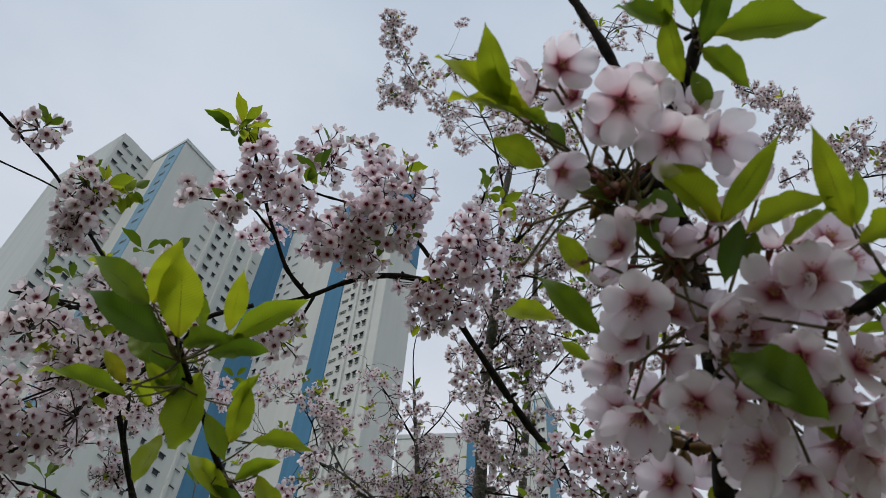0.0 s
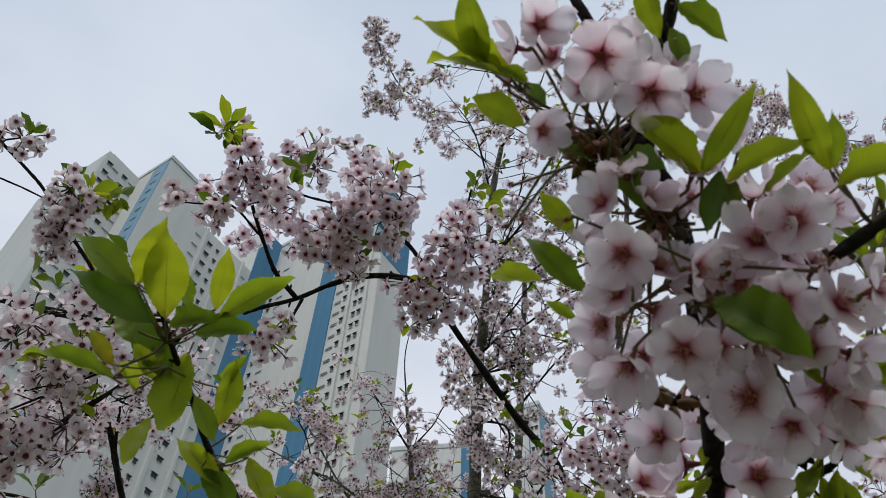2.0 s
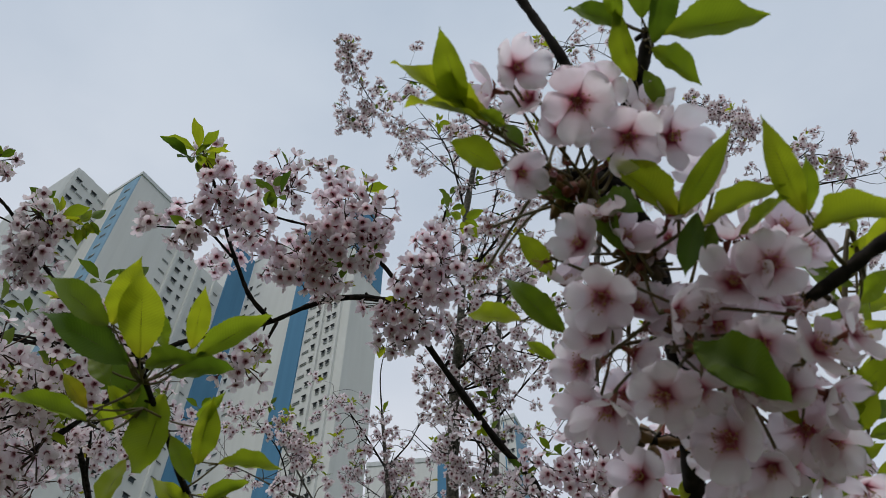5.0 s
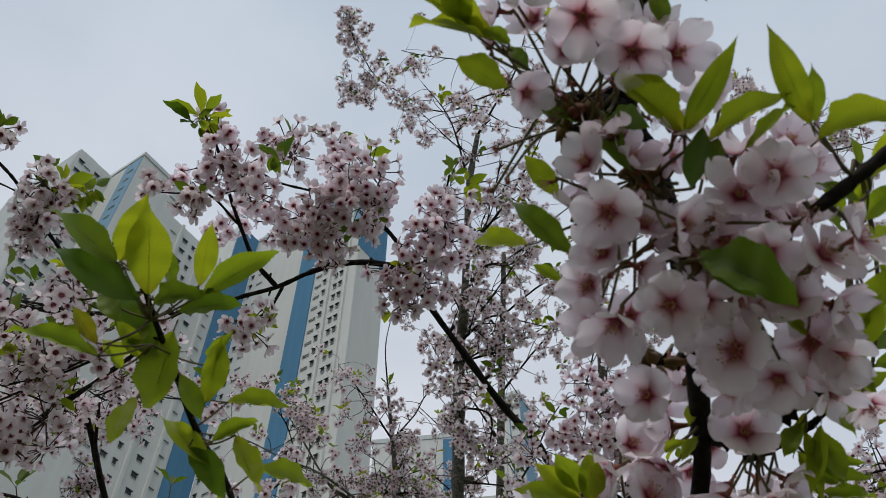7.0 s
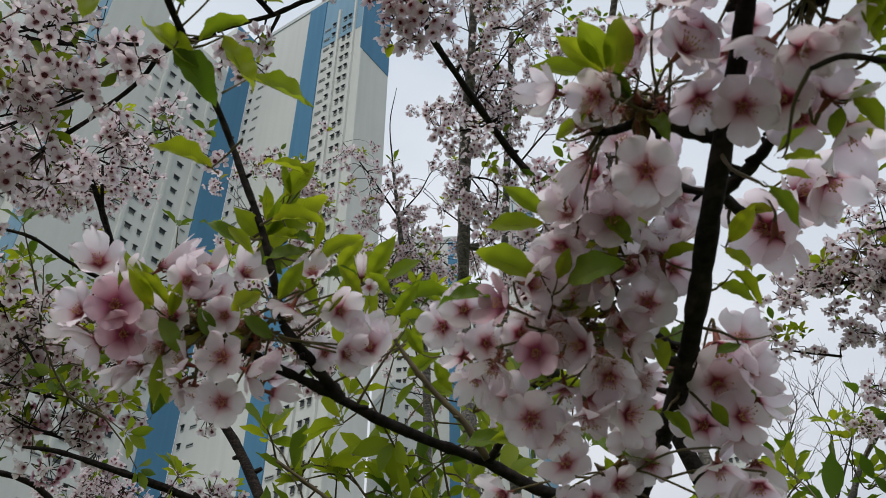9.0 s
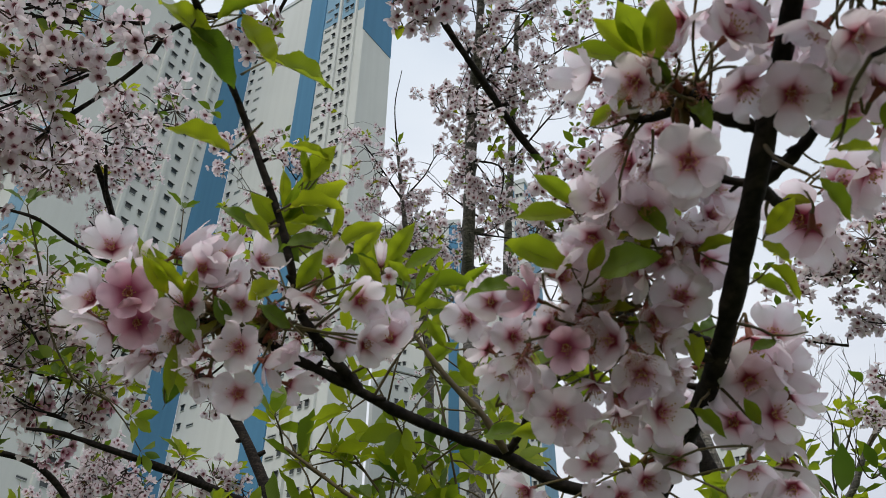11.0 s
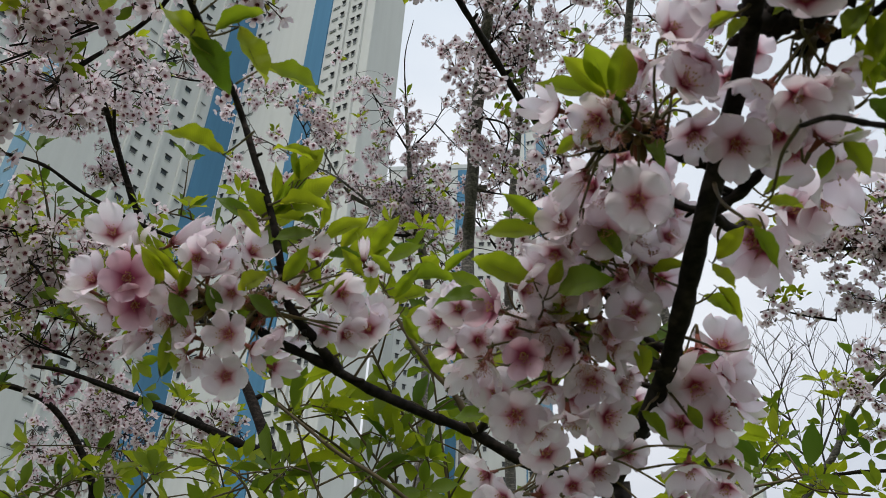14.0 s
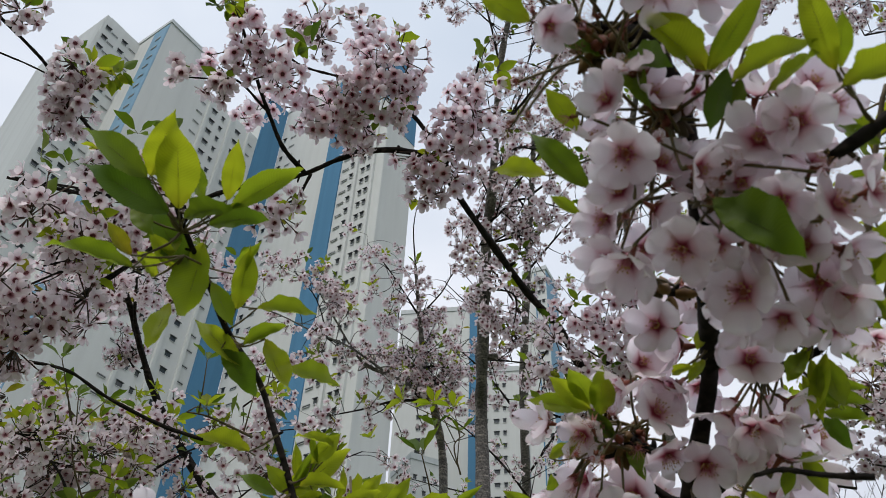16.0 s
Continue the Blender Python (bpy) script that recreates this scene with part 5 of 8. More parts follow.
leaf(near, (0.195, 0.348, 1.863), (0.212, 0.336, 1.850), (-0.34, -0.94, -0.06), 2)
leaf(near, (0.194, 0.350, 1.861), (0.203, 0.346, 1.845), (-0.26, -0.94, -0.22), 5)
leaf(near, (0.199, 0.384, 1.858), (0.183, 0.386, 1.851), (-0.52, -0.85, -0.11), 0)
leaf(near, (0.200, 0.381, 1.860), (0.201, 0.382, 1.843), (-0.24, -0.93, -0.27), 2)
leaf(near, (0.157, 0.446, 1.836), (0.166, 0.428, 1.845), (-0.04, -0.99, -0.12), 0)
leaf(near, (0.155, 0.448, 1.834), (0.163, 0.445, 1.816), (-0.02, -0.97, -0.26), 2)
leaf(near, (0.158, 0.453, 1.823), (0.167, 0.448, 1.806), (-0.03, -0.97, -0.24), 1)
leaf(near, (0.172, 0.411, 1.851), (0.183, 0.403, 1.841), (-0.17, -0.98, -0.08), 0)
leaf(near, (0.165, 0.480, 1.798), (0.151, 0.478, 1.792), (-0.43, -0.90, -0.04), 5)
leaf(near, (0.067, 0.405, 1.863), (0.077, 0.392, 1.865), (0.03, -0.99, -0.14), 0)
leaf(near, (0.086, 0.377, 1.877), (0.063, 0.363, 1.887), (-0.42, -0.85, -0.30), 0)
leaf(near, (0.088, 0.375, 1.879), (0.072, 0.356, 1.890), (-0.36, -0.80, -0.49), 2)
leaf(near, (0.065, 0.446, 1.845), (0.036, 0.437, 1.836), (-0.25, -0.97, -0.09), 0)
leaf(near, (0.066, 0.442, 1.848), (0.044, 0.428, 1.854), (-0.35, -0.90, -0.26), 0)
leaf(near, (0.063, 0.454, 1.819), (0.029, 0.436, 1.818), (-0.24, -0.96, -0.12), 2)
leaf(near, (0.042, 0.462, 1.812), (0.016, 0.451, 1.805), (-0.19, -0.98, 0.04), 5)
leaf(near, (0.075, 0.450, 1.812), (0.091, 0.423, 1.808), (-0.07, -1.00, -0.03), 5)
leaf(near, (0.094, 0.438, 1.843), (0.103, 0.429, 1.822), (-0.10, -0.95, -0.31), 0)
leaf(near, (0.076, 0.444, 1.857), (0.071, 0.428, 1.865), (-0.22, -0.87, -0.45), 0)
leaf(near, (0.123, 0.449, 1.827), (0.136, 0.434, 1.825), (-0.16, -0.98, -0.11), 0)
leaf(near, (0.158, 0.472, 1.829), (0.171, 0.464, 1.815), (-0.22, -0.97, -0.14), 0)
leaf(near, (0.193, 0.457, 1.868), (0.174, 0.458, 1.868), (-0.39, -0.92, -0.06), 0)
leaf(near, (0.124, 0.483, 1.802), (0.123, 0.475, 1.781), (-0.14, -0.96, -0.26), 0)
leaf(near, (0.031, 0.510, 1.793), (0.045, 0.490, 1.793), (0.04, -1.00, -0.02), 0)
leaf(near, (0.071, 0.453, 1.817), (0.075, 0.434, 1.822), (0.05, -0.98, -0.19), 2)
leaf(near, (0.007, 0.527, 1.817), (-0.003, 0.513, 1.826), (-0.22, -0.97, -0.14), 0)
leaf(near, (0.023, 0.535, 1.799), (0.013, 0.521, 1.811), (-0.25, -0.96, -0.10), 2)
leaf(near, (0.046, 0.525, 1.796), (0.059, 0.520, 1.782), (0.03, -0.99, -0.14), 5)
leaf(near, (0.127, 0.475, 1.813), (0.129, 0.462, 1.818), (-0.05, -0.99, -0.14), 5)

# flowers at the back of the crowded heads
flowers(near, (0.068, 0.494, 1.813), [
    (0.038, 0.485, 1.799, -0.53, -0.69, -0.49, 12.7, "open"),
    (0.017, 0.486, 1.809, -0.70, -0.67, -0.26, 12.7, "open"),
    (0.073, 0.482, 1.808, -0.30, -0.83, -0.48, 9.5, "cup"),
    (0.028, 0.503, 1.802, -0.69, -0.43, -0.58, 10.8, "open"),
    (0.022, 0.504, 1.833, -0.60, -0.80, 0.01, 9.5, "cup"),
    (0.034, 0.522, 1.820, -0.52, -0.61, -0.60, 10.4, "open"),
    (0.044, 0.552, 1.797, -0.23, -0.08, -0.97, 10.0, "cup")])
flowers(near, (0.096, 0.507, 1.809), [
    (0.079, 0.503, 1.784, -0.39, -0.73, -0.56, 13.8, "open"),
    (0.118, 0.507, 1.788, 0.31, -0.78, -0.55, 12.4, "open"),
    (0.122, 0.507, 1.795, 0.33, -0.57, -0.75, 10.4, "open")])
flowers(near, (0.100, 0.483, 1.849), [
    (0.114, 0.454, 1.832, 0.58, -0.65, -0.50, 12.9, "cup"),
    (0.117, 0.466, 1.812, -0.23, -0.83, -0.50, 15.6, "open")])
flowers(near, (0.120, 0.435, 1.875), [
    (0.091, 0.430, 1.864, -0.57, -0.72, -0.40, 14.2, "cup"),
    (0.134, 0.440, 1.861, -0.07, -0.94, -0.35, 14.8, "open"),
    (0.091, 0.456, 1.861, -0.55, -0.59, -0.59, 13.4, "cup")])

limb(near, [(0.206, 0.300, 1.903), (0.222, 0.242, 1.988), (0.237, 0.290, 1.951), (0.235, 0.344, 1.911)], 0.0016, 0.0008, mat=SHOOT, spurs=5)
# young leaves among and behind the crowded flowers
fill = random.Random(21)
for a, b, n in (((0.127, 0.512, 1.829), (0.070, 0.530, 1.806), 9), ((0.085, 0.551, 1.820), (0.066, 0.640, 1.826), 9), ((0.112, 0.440, 1.862), (0.092, 0.500, 1.835), 8), ((0.150, 0.560, 1.800), (0.120, 0.580, 1.775), 7), ((0.160, 0.525, 1.822), (0.190, 0.535, 1.800), 5), ((0.222, 0.242, 1.988), (0.237, 0.290, 1.951), 9), ((0.237, 0.290, 1.951), (0.235, 0.344, 1.911), 8)):
    for i in range(n):
        stem = Vector(a).lerp(Vector(b), (i + fill.random()) / n)
        foot = stem + Vector((fill.gauss(0, 0.007), fill.uniform(0.0, 0.012), fill.gauss(-0.004, 0.007)))
        tip = foot + Vector((fill.uniform(-1, 1), fill.uniform(-0.7, 0.3), fill.uniform(-0.6, 1.0))).normalized() * fill.uniform(0.020, 0.034)
        leaf(near, foot, tip, (fill.gauss(-0.1, 0.4), -0.9, fill.gauss(-0.3, 0.3)), fill.choice((0, 1, 2, 3, 5, 5)))
        limb(near, [stem, stem.lerp(foot, 0.5), foot], 0.0007, 0.0005, mat=STALK, name="petiole", sides=5, knots=0.0, per=2)

# spent flowers
flowers(near, (0.087, 0.494, 1.805), [
    (0.043, 0.472, 1.785, -0.41, -0.71, -0.58, 9.3, "spent"),
    (0.040, 0.479, 1.782, -0.44, -0.50, -0.74, 8.7, "spent"),
    (0.062, 0.474, 1.782, -0.07, -0.65, -0.75, 8.7, "spent"),
    (0.069, 0.472, 1.793, -0.11, -0.88, -0.46, 9.5, "spent"),
    (0.091, 0.466, 1.784, -0.05, -0.72, -0.70, 10.0, "spent"),
    (0.096, 0.467, 1.779, 0.15, -0.65, -0.74, 9.4, "spent"),
    (0.088, 0.470, 1.779, -0.21, -0.48, -0.85, 8.7, "spent"),
    (0.098, 0.462, 1.804, 0.01, -0.95, -0.30, 8.9, "spent"),
    (0.101, 0.464, 1.791, 0.12, -0.84, -0.54, 8.1, "spent"),
    (0.079, 0.468, 1.803, -0.31, -0.92, -0.22, 8.2, "spent"),
    (0.072, 0.471, 1.784, -0.28, -0.61, -0.74, 8.7, "spent"),
    (0.056, 0.466, 1.801, -0.43, -0.85, -0.29, 7.4, "spent")])
flowers(near, (0.087, 0.401, 1.864), [
    (0.074, 0.390, 1.857, -0.74, -0.52, -0.43, 7.5, "spent"),
    (0.079, 0.400, 1.844, -0.50, -0.20, -0.84, 7.5, "spent"),
    (0.073, 0.428, 1.839, -0.68, -0.46, -0.57, 7.2, "spent"),
    (0.081, 0.447, 1.837, -0.60, -0.72, -0.34, 7.5, "spent"),
    (0.093, 0.415, 1.846, -0.04, -0.34, -0.94, 7.2, "spent"),
    (0.066, 0.460, 1.838, -0.62, -0.74, -0.26, 7.7, "spent")])
flowers(near, (0.062, 0.192, 1.932), [
    (0.030, 0.198, 1.916, -0.73, -0.21, -0.65, 6.9, "spent"),
    (0.036, 0.209, 1.908, -0.64, -0.03, -0.77, 6.9, "spent"),
    (0.029, 0.217, 1.913, -0.72, -0.19, -0.67, 6.5, "spent"),
    (0.057, 0.207, 1.915, -0.43, -0.10, -0.90, 6.5, "spent"),
    (0.045, 0.181, 1.923, -0.60, -0.36, -0.71, 6.3, "spent")])
flowers(near, (-0.088, 0.545, 1.839), [
    (-0.096, 0.531, 1.837, 0.05, -0.99, -0.15, 7.2, "spent"),
    (-0.084, 0.531, 1.842, 0.32, -0.95, -0.00, 7.2, "spent"),
    (-0.087, 0.538, 1.828, 0.27, -0.75, -0.61, 7.2, "spent"),
    (-0.155, 0.555, 1.823, 0.41, -0.26, -0.87, 7.6, "spent"),
    (-0.141, 0.544, 1.835, 0.44, -0.63, -0.64, 7.5, "spent")])

# leaves of the leafy shoot
limb(near, [(-0.125, 0.400, 1.939), (-0.120, 0.390, 1.937), (-0.114, 0.380, 1.936)], 0.0007, 0.0005, mat=STALK, name="petiole", sides=5, knots=0.0, per=3)
limb(near, [(-0.124, 0.406, 1.939), (-0.114, 0.397, 1.940), (-0.104, 0.388, 1.943)], 0.0007, 0.0005, mat=STALK, name="petiole", sides=5, knots=0.0, per=3)
limb(near, [(-0.121, 0.412, 1.935), (-0.116, 0.409, 1.931), (-0.112, 0.406, 1.929)], 0.0007, 0.0005, mat=STALK, name="petiole", sides=5, knots=0.0, per=3)
limb(near, [(-0.134, 0.368, 1.949), (-0.142, 0.370, 1.939), (-0.149, 0.372, 1.931)], 0.0007, 0.0005, mat=STALK, name="petiole", sides=5, knots=0.0, per=3)
limb(near, [(-0.133, 0.363, 1.949), (-0.131, 0.366, 1.946), (-0.128, 0.368, 1.945)], 0.0007, 0.0005, mat=STALK, name="petiole", sides=5, knots=0.0, per=3)
limb(near, [(-0.118, 0.414, 1.933), (-0.109, 0.410, 1.932), (-0.100, 0.406, 1.934)], 0.0007, 0.0005, mat=STALK, name="petiole", sides=5, knots=0.0, per=3)
limb(near, [(-0.100, 0.423, 1.909), (-0.095, 0.425, 1.917), (-0.089, 0.428, 1.927)], 0.0007, 0.0005, mat=STALK, name="petiole", sides=5, knots=0.0, per=3)
limb(near, [(-0.087, 0.431, 1.884), (-0.097, 0.443, 1.884), (-0.107, 0.454, 1.885)], 0.0007, 0.0005, mat=STALK, name="petiole", sides=5, knots=0.0, per=3)
leaf(near, (-0.151, 0.295, 1.953), (-0.170, 0.261, 1.950), (0.46, -0.81, -0.36), 5)
limb(near, [(-0.137, 0.328, 1.946), (-0.144, 0.312, 1.947), (-0.151, 0.295, 1.953)], 0.0007, 0.0005, mat=STALK, name="petiole", sides=5, knots=0.0, per=3)
leaf(near, (-0.152, 0.300, 1.960), (-0.136, 0.267, 1.972), (0.36, -0.84, -0.40), 0)
limb(near, [(-0.137, 0.328, 1.946), (-0.144, 0.314, 1.951), (-0.152, 0.300, 1.960)], 0.0007, 0.0005, mat=STALK, name="petiole", sides=5, knots=0.0, per=3)
leaf(near, (-0.137, 0.313, 1.949), (-0.133, 0.268, 1.967), (0.26, -0.88, -0.40), 2)
limb(near, [(-0.137, 0.328, 1.946), (-0.137, 0.320, 1.946), (-0.137, 0.313, 1.949)], 0.0007, 0.0005, mat=STALK, name="petiole", sides=5, knots=0.0, per=3)
leaf(near, (-0.129, 0.319, 1.964), (-0.129, 0.293, 1.964), (0.32, -0.87, -0.38), 5)
limb(near, [(-0.137, 0.328, 1.946), (-0.133, 0.324, 1.953), (-0.129, 0.319, 1.964)], 0.0007, 0.0005, mat=STALK, name="petiole", sides=5, knots=0.0, per=3)
leaf(near, (-0.112, 0.311, 1.955), (-0.103, 0.278, 1.965), (0.36, -0.85, -0.38), 0)
limb(near, [(-0.137, 0.328, 1.946), (-0.124, 0.320, 1.949), (-0.112, 0.311, 1.955)], 0.0007, 0.0005, mat=STALK, name="petiole", sides=5, knots=0.0, per=3)
leaf(near, (-0.110, 0.315, 1.953), (-0.074, 0.291, 1.962), (0.26, -0.88, -0.39), 1)
limb(near, [(-0.137, 0.328, 1.946), (-0.124, 0.321, 1.947), (-0.110, 0.315, 1.953)], 0.0007, 0.0005, mat=STALK, name="petiole", sides=5, knots=0.0, per=3)
leaf(near, (-0.134, 0.317, 1.946), (-0.112, 0.303, 1.946), (0.33, -0.93, -0.17), 5)
limb(near, [(-0.137, 0.328, 1.946), (-0.136, 0.322, 1.944), (-0.134, 0.317, 1.946)], 0.0007, 0.0005, mat=STALK, name="petiole", sides=5, knots=0.0, per=3)
leaf(near, (-0.123, 0.325, 1.949), (-0.094, 0.312, 1.949), (0.23, -0.96, -0.17), 5)
limb(near, [(-0.137, 0.328, 1.946), (-0.130, 0.327, 1.945), (-0.123, 0.325, 1.949)], 0.0007, 0.0005, mat=STALK, name="petiole", sides=5, knots=0.0, per=3)
leaf(near, (-0.142, 0.314, 1.946), (-0.173, 0.276, 1.941), (0.04, -0.92, -0.40), 5)
limb(near, [(-0.137, 0.328, 1.946), (-0.140, 0.321, 1.944), (-0.142, 0.314, 1.946)], 0.0007, 0.0005, mat=STALK, name="petiole", sides=5, knots=0.0, per=3)
leaf(near, (-0.158, 0.330, 1.921), (-0.185, 0.299, 1.912), (0.27, -0.96, -0.12), 1)
limb(near, [(-0.136, 0.337, 1.937), (-0.147, 0.334, 1.927), (-0.158, 0.330, 1.921)], 0.0007, 0.0005, mat=STALK, name="petiole", sides=5, knots=0.0, per=3)
leaf(near, (-0.160, 0.328, 1.928), (-0.168, 0.300, 1.928), (0.14, -0.93, -0.35), 4)
limb(near, [(-0.136, 0.337, 1.937), (-0.148, 0.333, 1.931), (-0.160, 0.328, 1.928)], 0.0007, 0.0005, mat=STALK, name="petiole", sides=5, knots=0.0, per=3)
leaf(near, (-0.145, 0.337, 1.957), (-0.143, 0.336, 1.935), (0.06, -0.99, -0.16), 0)
limb(near, [(-0.137, 0.328, 1.946), (-0.141, 0.333, 1.950), (-0.145, 0.337, 1.957)], 0.0007, 0.0005, mat=STALK, name="petiole", sides=5, knots=0.0, per=3)
leaf(near, (-0.145, 0.349, 1.939), (-0.151, 0.322, 1.939), (0.18, -0.93, -0.33), 0)
limb(near, [(-0.136, 0.337, 1.937), (-0.140, 0.343, 1.936), (-0.145, 0.349, 1.939)], 0.0007, 0.0005, mat=STALK, name="petiole", sides=5, knots=0.0, per=3)
leaf(near, (-0.163, 0.316, 1.951), (-0.148, 0.316, 1.935), (0.09, -0.98, -0.17), 5)
limb(near, [(-0.137, 0.328, 1.946), (-0.150, 0.322, 1.946), (-0.163, 0.316, 1.951)], 0.0007, 0.0005, mat=STALK, name="petiole", sides=5, knots=0.0, per=3)
leaf(near, (-0.114, 0.370, 1.953), (-0.101, 0.347, 1.958), (0.28, -0.95, -0.14), 0)
limb(near, [(-0.136, 0.337, 1.937), (-0.125, 0.354, 1.943), (-0.114, 0.370, 1.953)], 0.0007, 0.0005, mat=STALK, name="petiole", sides=5, knots=0.0, per=3)
leaf(near, (-0.156, 0.356, 1.937), (-0.161, 0.333, 1.935), (0.08, -0.99, -0.13), 2)
limb(near, [(-0.136, 0.337, 1.937), (-0.146, 0.347, 1.935), (-0.156, 0.356, 1.937)], 0.0007, 0.0005, mat=STALK, name="petiole", sides=5, knots=0.0, per=3)
leaf(near, (-0.114, 0.380, 1.936), (-0.104, 0.347, 1.954), (0.40, -0.76, -0.51), 0)
leaf(near, (-0.104, 0.388, 1.943), (-0.069, 0.386, 1.942), (0.11, -0.99, -0.01), 0)
leaf(near, (-0.112, 0.406, 1.929), (-0.090, 0.395, 1.939), (0.28, -0.96, -0.04), 1)
leaf(near, (-0.149, 0.372, 1.931), (-0.153, 0.372, 1.899), (-0.19, -0.88, -0.43), 2)
leaf(near, (-0.128, 0.368, 1.945), (-0.113, 0.380, 1.923), (0.40, -0.82, -0.40), 0)
leaf(near, (-0.100, 0.406, 1.934), (-0.084, 0.420, 1.904), (0.52, -0.67, -0.54), 2)
leaf(near, (-0.089, 0.428, 1.927), (-0.056, 0.452, 1.936), (0.08, -1.00, 0.03), 0)
leaf(near, (-0.107, 0.454, 1.885), (-0.134, 0.436, 1.887), (0.08, -1.00, 0.03), 0)
leaf(near, (-0.137, 0.348, 1.939), (-0.156, 0.318, 1.956), (-0.01, -0.96, -0.27), 5)
leaf(near, (-0.127, 0.412, 1.929), (-0.102, 0.423, 1.909), (0.45, -0.83, -0.33), 5)
leaf(near, (-0.113, 0.420, 1.923), (-0.144, 0.400, 1.944), (-0.06, -0.96, -0.26), 1)
leaf(near, (-0.129, 0.341, 1.951), (-0.136, 0.366, 1.918), (-0.12, -0.81, -0.57), 2)
leaf(near, (-0.089, 0.522, 1.905), (-0.088, 0.502, 1.919), (0.40, -0.83, -0.40), 1)
leaf(near, (-0.092, 0.530, 1.898), (-0.067, 0.502, 1.924), (0.40, -0.90, -0.17), 3)
leaf(near, (-0.094, 0.528, 1.901), (-0.061, 0.518, 1.900), (0.13, -0.99, -0.03), 0)
leaf(near, (-0.096, 0.543, 1.896), (-0.057, 0.515, 1.924), (0.20, -0.98, -0.04), 1)
leaf(near, (-0.087, 0.549, 1.889), (-0.063, 0.537, 1.896), (0.13, -0.99, -0.08), 2)
leaf(near, (-0.088, 0.530, 1.895), (-0.107, 0.508, 1.905), (-0.14, -0.96, -0.26), 0)
leaf(near, (-0.094, 0.531, 1.891), (-0.077, 0.527, 1.873), (0.39, -0.85, -0.34), 5)
leaf(near, (-0.102, 0.535, 1.897), (-0.125, 0.516, 1.902), (-0.03, -1.00, -0.09), 5)
leaf(near, (-0.052, 0.595, 1.920), (-0.034, 0.575, 1.937), (0.18, -0.98, -0.07), 0)
leaf(near, (-0.049, 0.613, 1.923), (-0.017, 0.587, 1.935), (0.26, -0.96, -0.12), 2)
leaf(near, (-0.074, 0.541, 1.883), (-0.055, 0.547, 1.861), (0.37, -0.84, -0.40), 0)
leaf(near, (-0.145, 0.538, 1.860), (-0.154, 0.512, 1.866), (0.05, -0.99, -0.11), 3)
leaf(near, (-0.140, 0.542, 1.856), (-0.139, 0.525, 1.868), (0.30, -0.94, -0.16), 0)
leaf(near, (-0.155, 0.549, 1.852), (-0.169, 0.519, 1.877), (-0.12, -0.98, -0.19), 1)
leaf(near, (-0.141, 0.561, 1.837), (-0.139, 0.568, 1.805), (0.05, -0.94, -0.35), 2)
leaf(near, (-0.156, 0.596, 1.813), (-0.146, 0.581, 1.832), (0.36, -0.93, -0.06), 5)
leaf(near, (-0.100, 0.561, 1.840), (-0.106, 0.544, 1.852), (0.05, -1.00, -0.07), 5)
leaf(near, (-0.029, 0.579, 1.905), (-0.012, 0.556, 1.925), (0.18, -0.98, -0.11), 0)
leaf(near, (-0.029, 0.580, 1.903), (-0.014, 0.563, 1.900), (0.17, -0.99, -0.02), 2)
leaf(near, (-0.031, 0.578, 1.905), (-0.039, 0.563, 1.912), (-0.15, -0.98, -0.12), 1)
leaf(near, (-0.030, 0.581, 1.901), (-0.026, 0.586, 1.877), (0.15, -0.90, -0.42), 0)
leaf(near, (-0.033, 0.580, 1.903), (-0.049, 0.575, 1.892), (-0.23, -0.93, -0.27), 2)
leaf(near, (-0.014, 0.623, 1.895), (-0.015, 0.605, 1.909), (0.09, -0.98, -0.15), 0)
leaf(near, (-0.012, 0.624, 1.893), (0.001, 0.617, 1.872), (0.28, -0.92, -0.27), 2)
leaf(near, (-0.016, 0.624, 1.893), (-0.033, 0.623, 1.875), (-0.25, -0.92, -0.31), 1)
leaf(near, (-0.012, 0.623, 1.895), (0.014, 0.610, 1.901), (0.13, -0.99, 0.01), 0)
leaf(near, (0.025, 0.707, 1.972), (0.064, 0.697, 1.955), (-0.01, -1.00, 0.06), 0)
leaf(near, (0.023, 0.706, 1.974), (0.004, 0.687, 1.975), (-0.21, -0.98, -0.03), 2)
leaf(near, (0.027, 0.706, 1.974), (0.044, 0.681, 1.983), (0.11, -0.99, -0.10), 1)
leaf(near, (-0.074, 0.515, 1.844), (-0.060, 0.499, 1.859), (0.36, -0.92, -0.15), 0)
leaf(near, (-0.085, 0.519, 1.850), (-0.099, 0.516, 1.835), (-0.12, -0.96, -0.25), 2)
leaf(near, (-0.141, 0.512, 1.836), (-0.151, 0.492, 1.846), (-0.03, -1.00, -0.08), 0)
leaf(near, (-0.137, 0.516, 1.831), (-0.124, 0.520, 1.813), (0.48, -0.84, -0.23), 5)
leaf(near, (-0.002, 0.667, 1.881), (0.021, 0.651, 1.894), (0.12, -0.99, 0.04), 0)
leaf(near, (0.008, 0.670, 1.874), (0.036, 0.665, 1.864), (0.14, -0.98, -0.15), 2)
leaf(near, (0.003, 0.668, 1.877), (-0.011, 0.669, 1.858), (-0.28, -0.93, -0.26), 1)
leaf(near, (0.194, 0.332, 1.856), (0.177, 0.325, 1.862), (-0.54, -0.83, -0.15), 0)
leaf(near, (0.195, 0.330, 1.857), (0.182, 0.314, 1.868), (-0.50, -0.80, -0.34), 2)
leaf(near, (0.182, 0.356, 1.842), (0.189, 0.355, 1.823), (-0.19, -0.91, -0.36), 0)
leaf(near, (0.180, 0.358, 1.841), (0.185, 0.345, 1.837), (-0.19, -0.98, -0.10), 2)
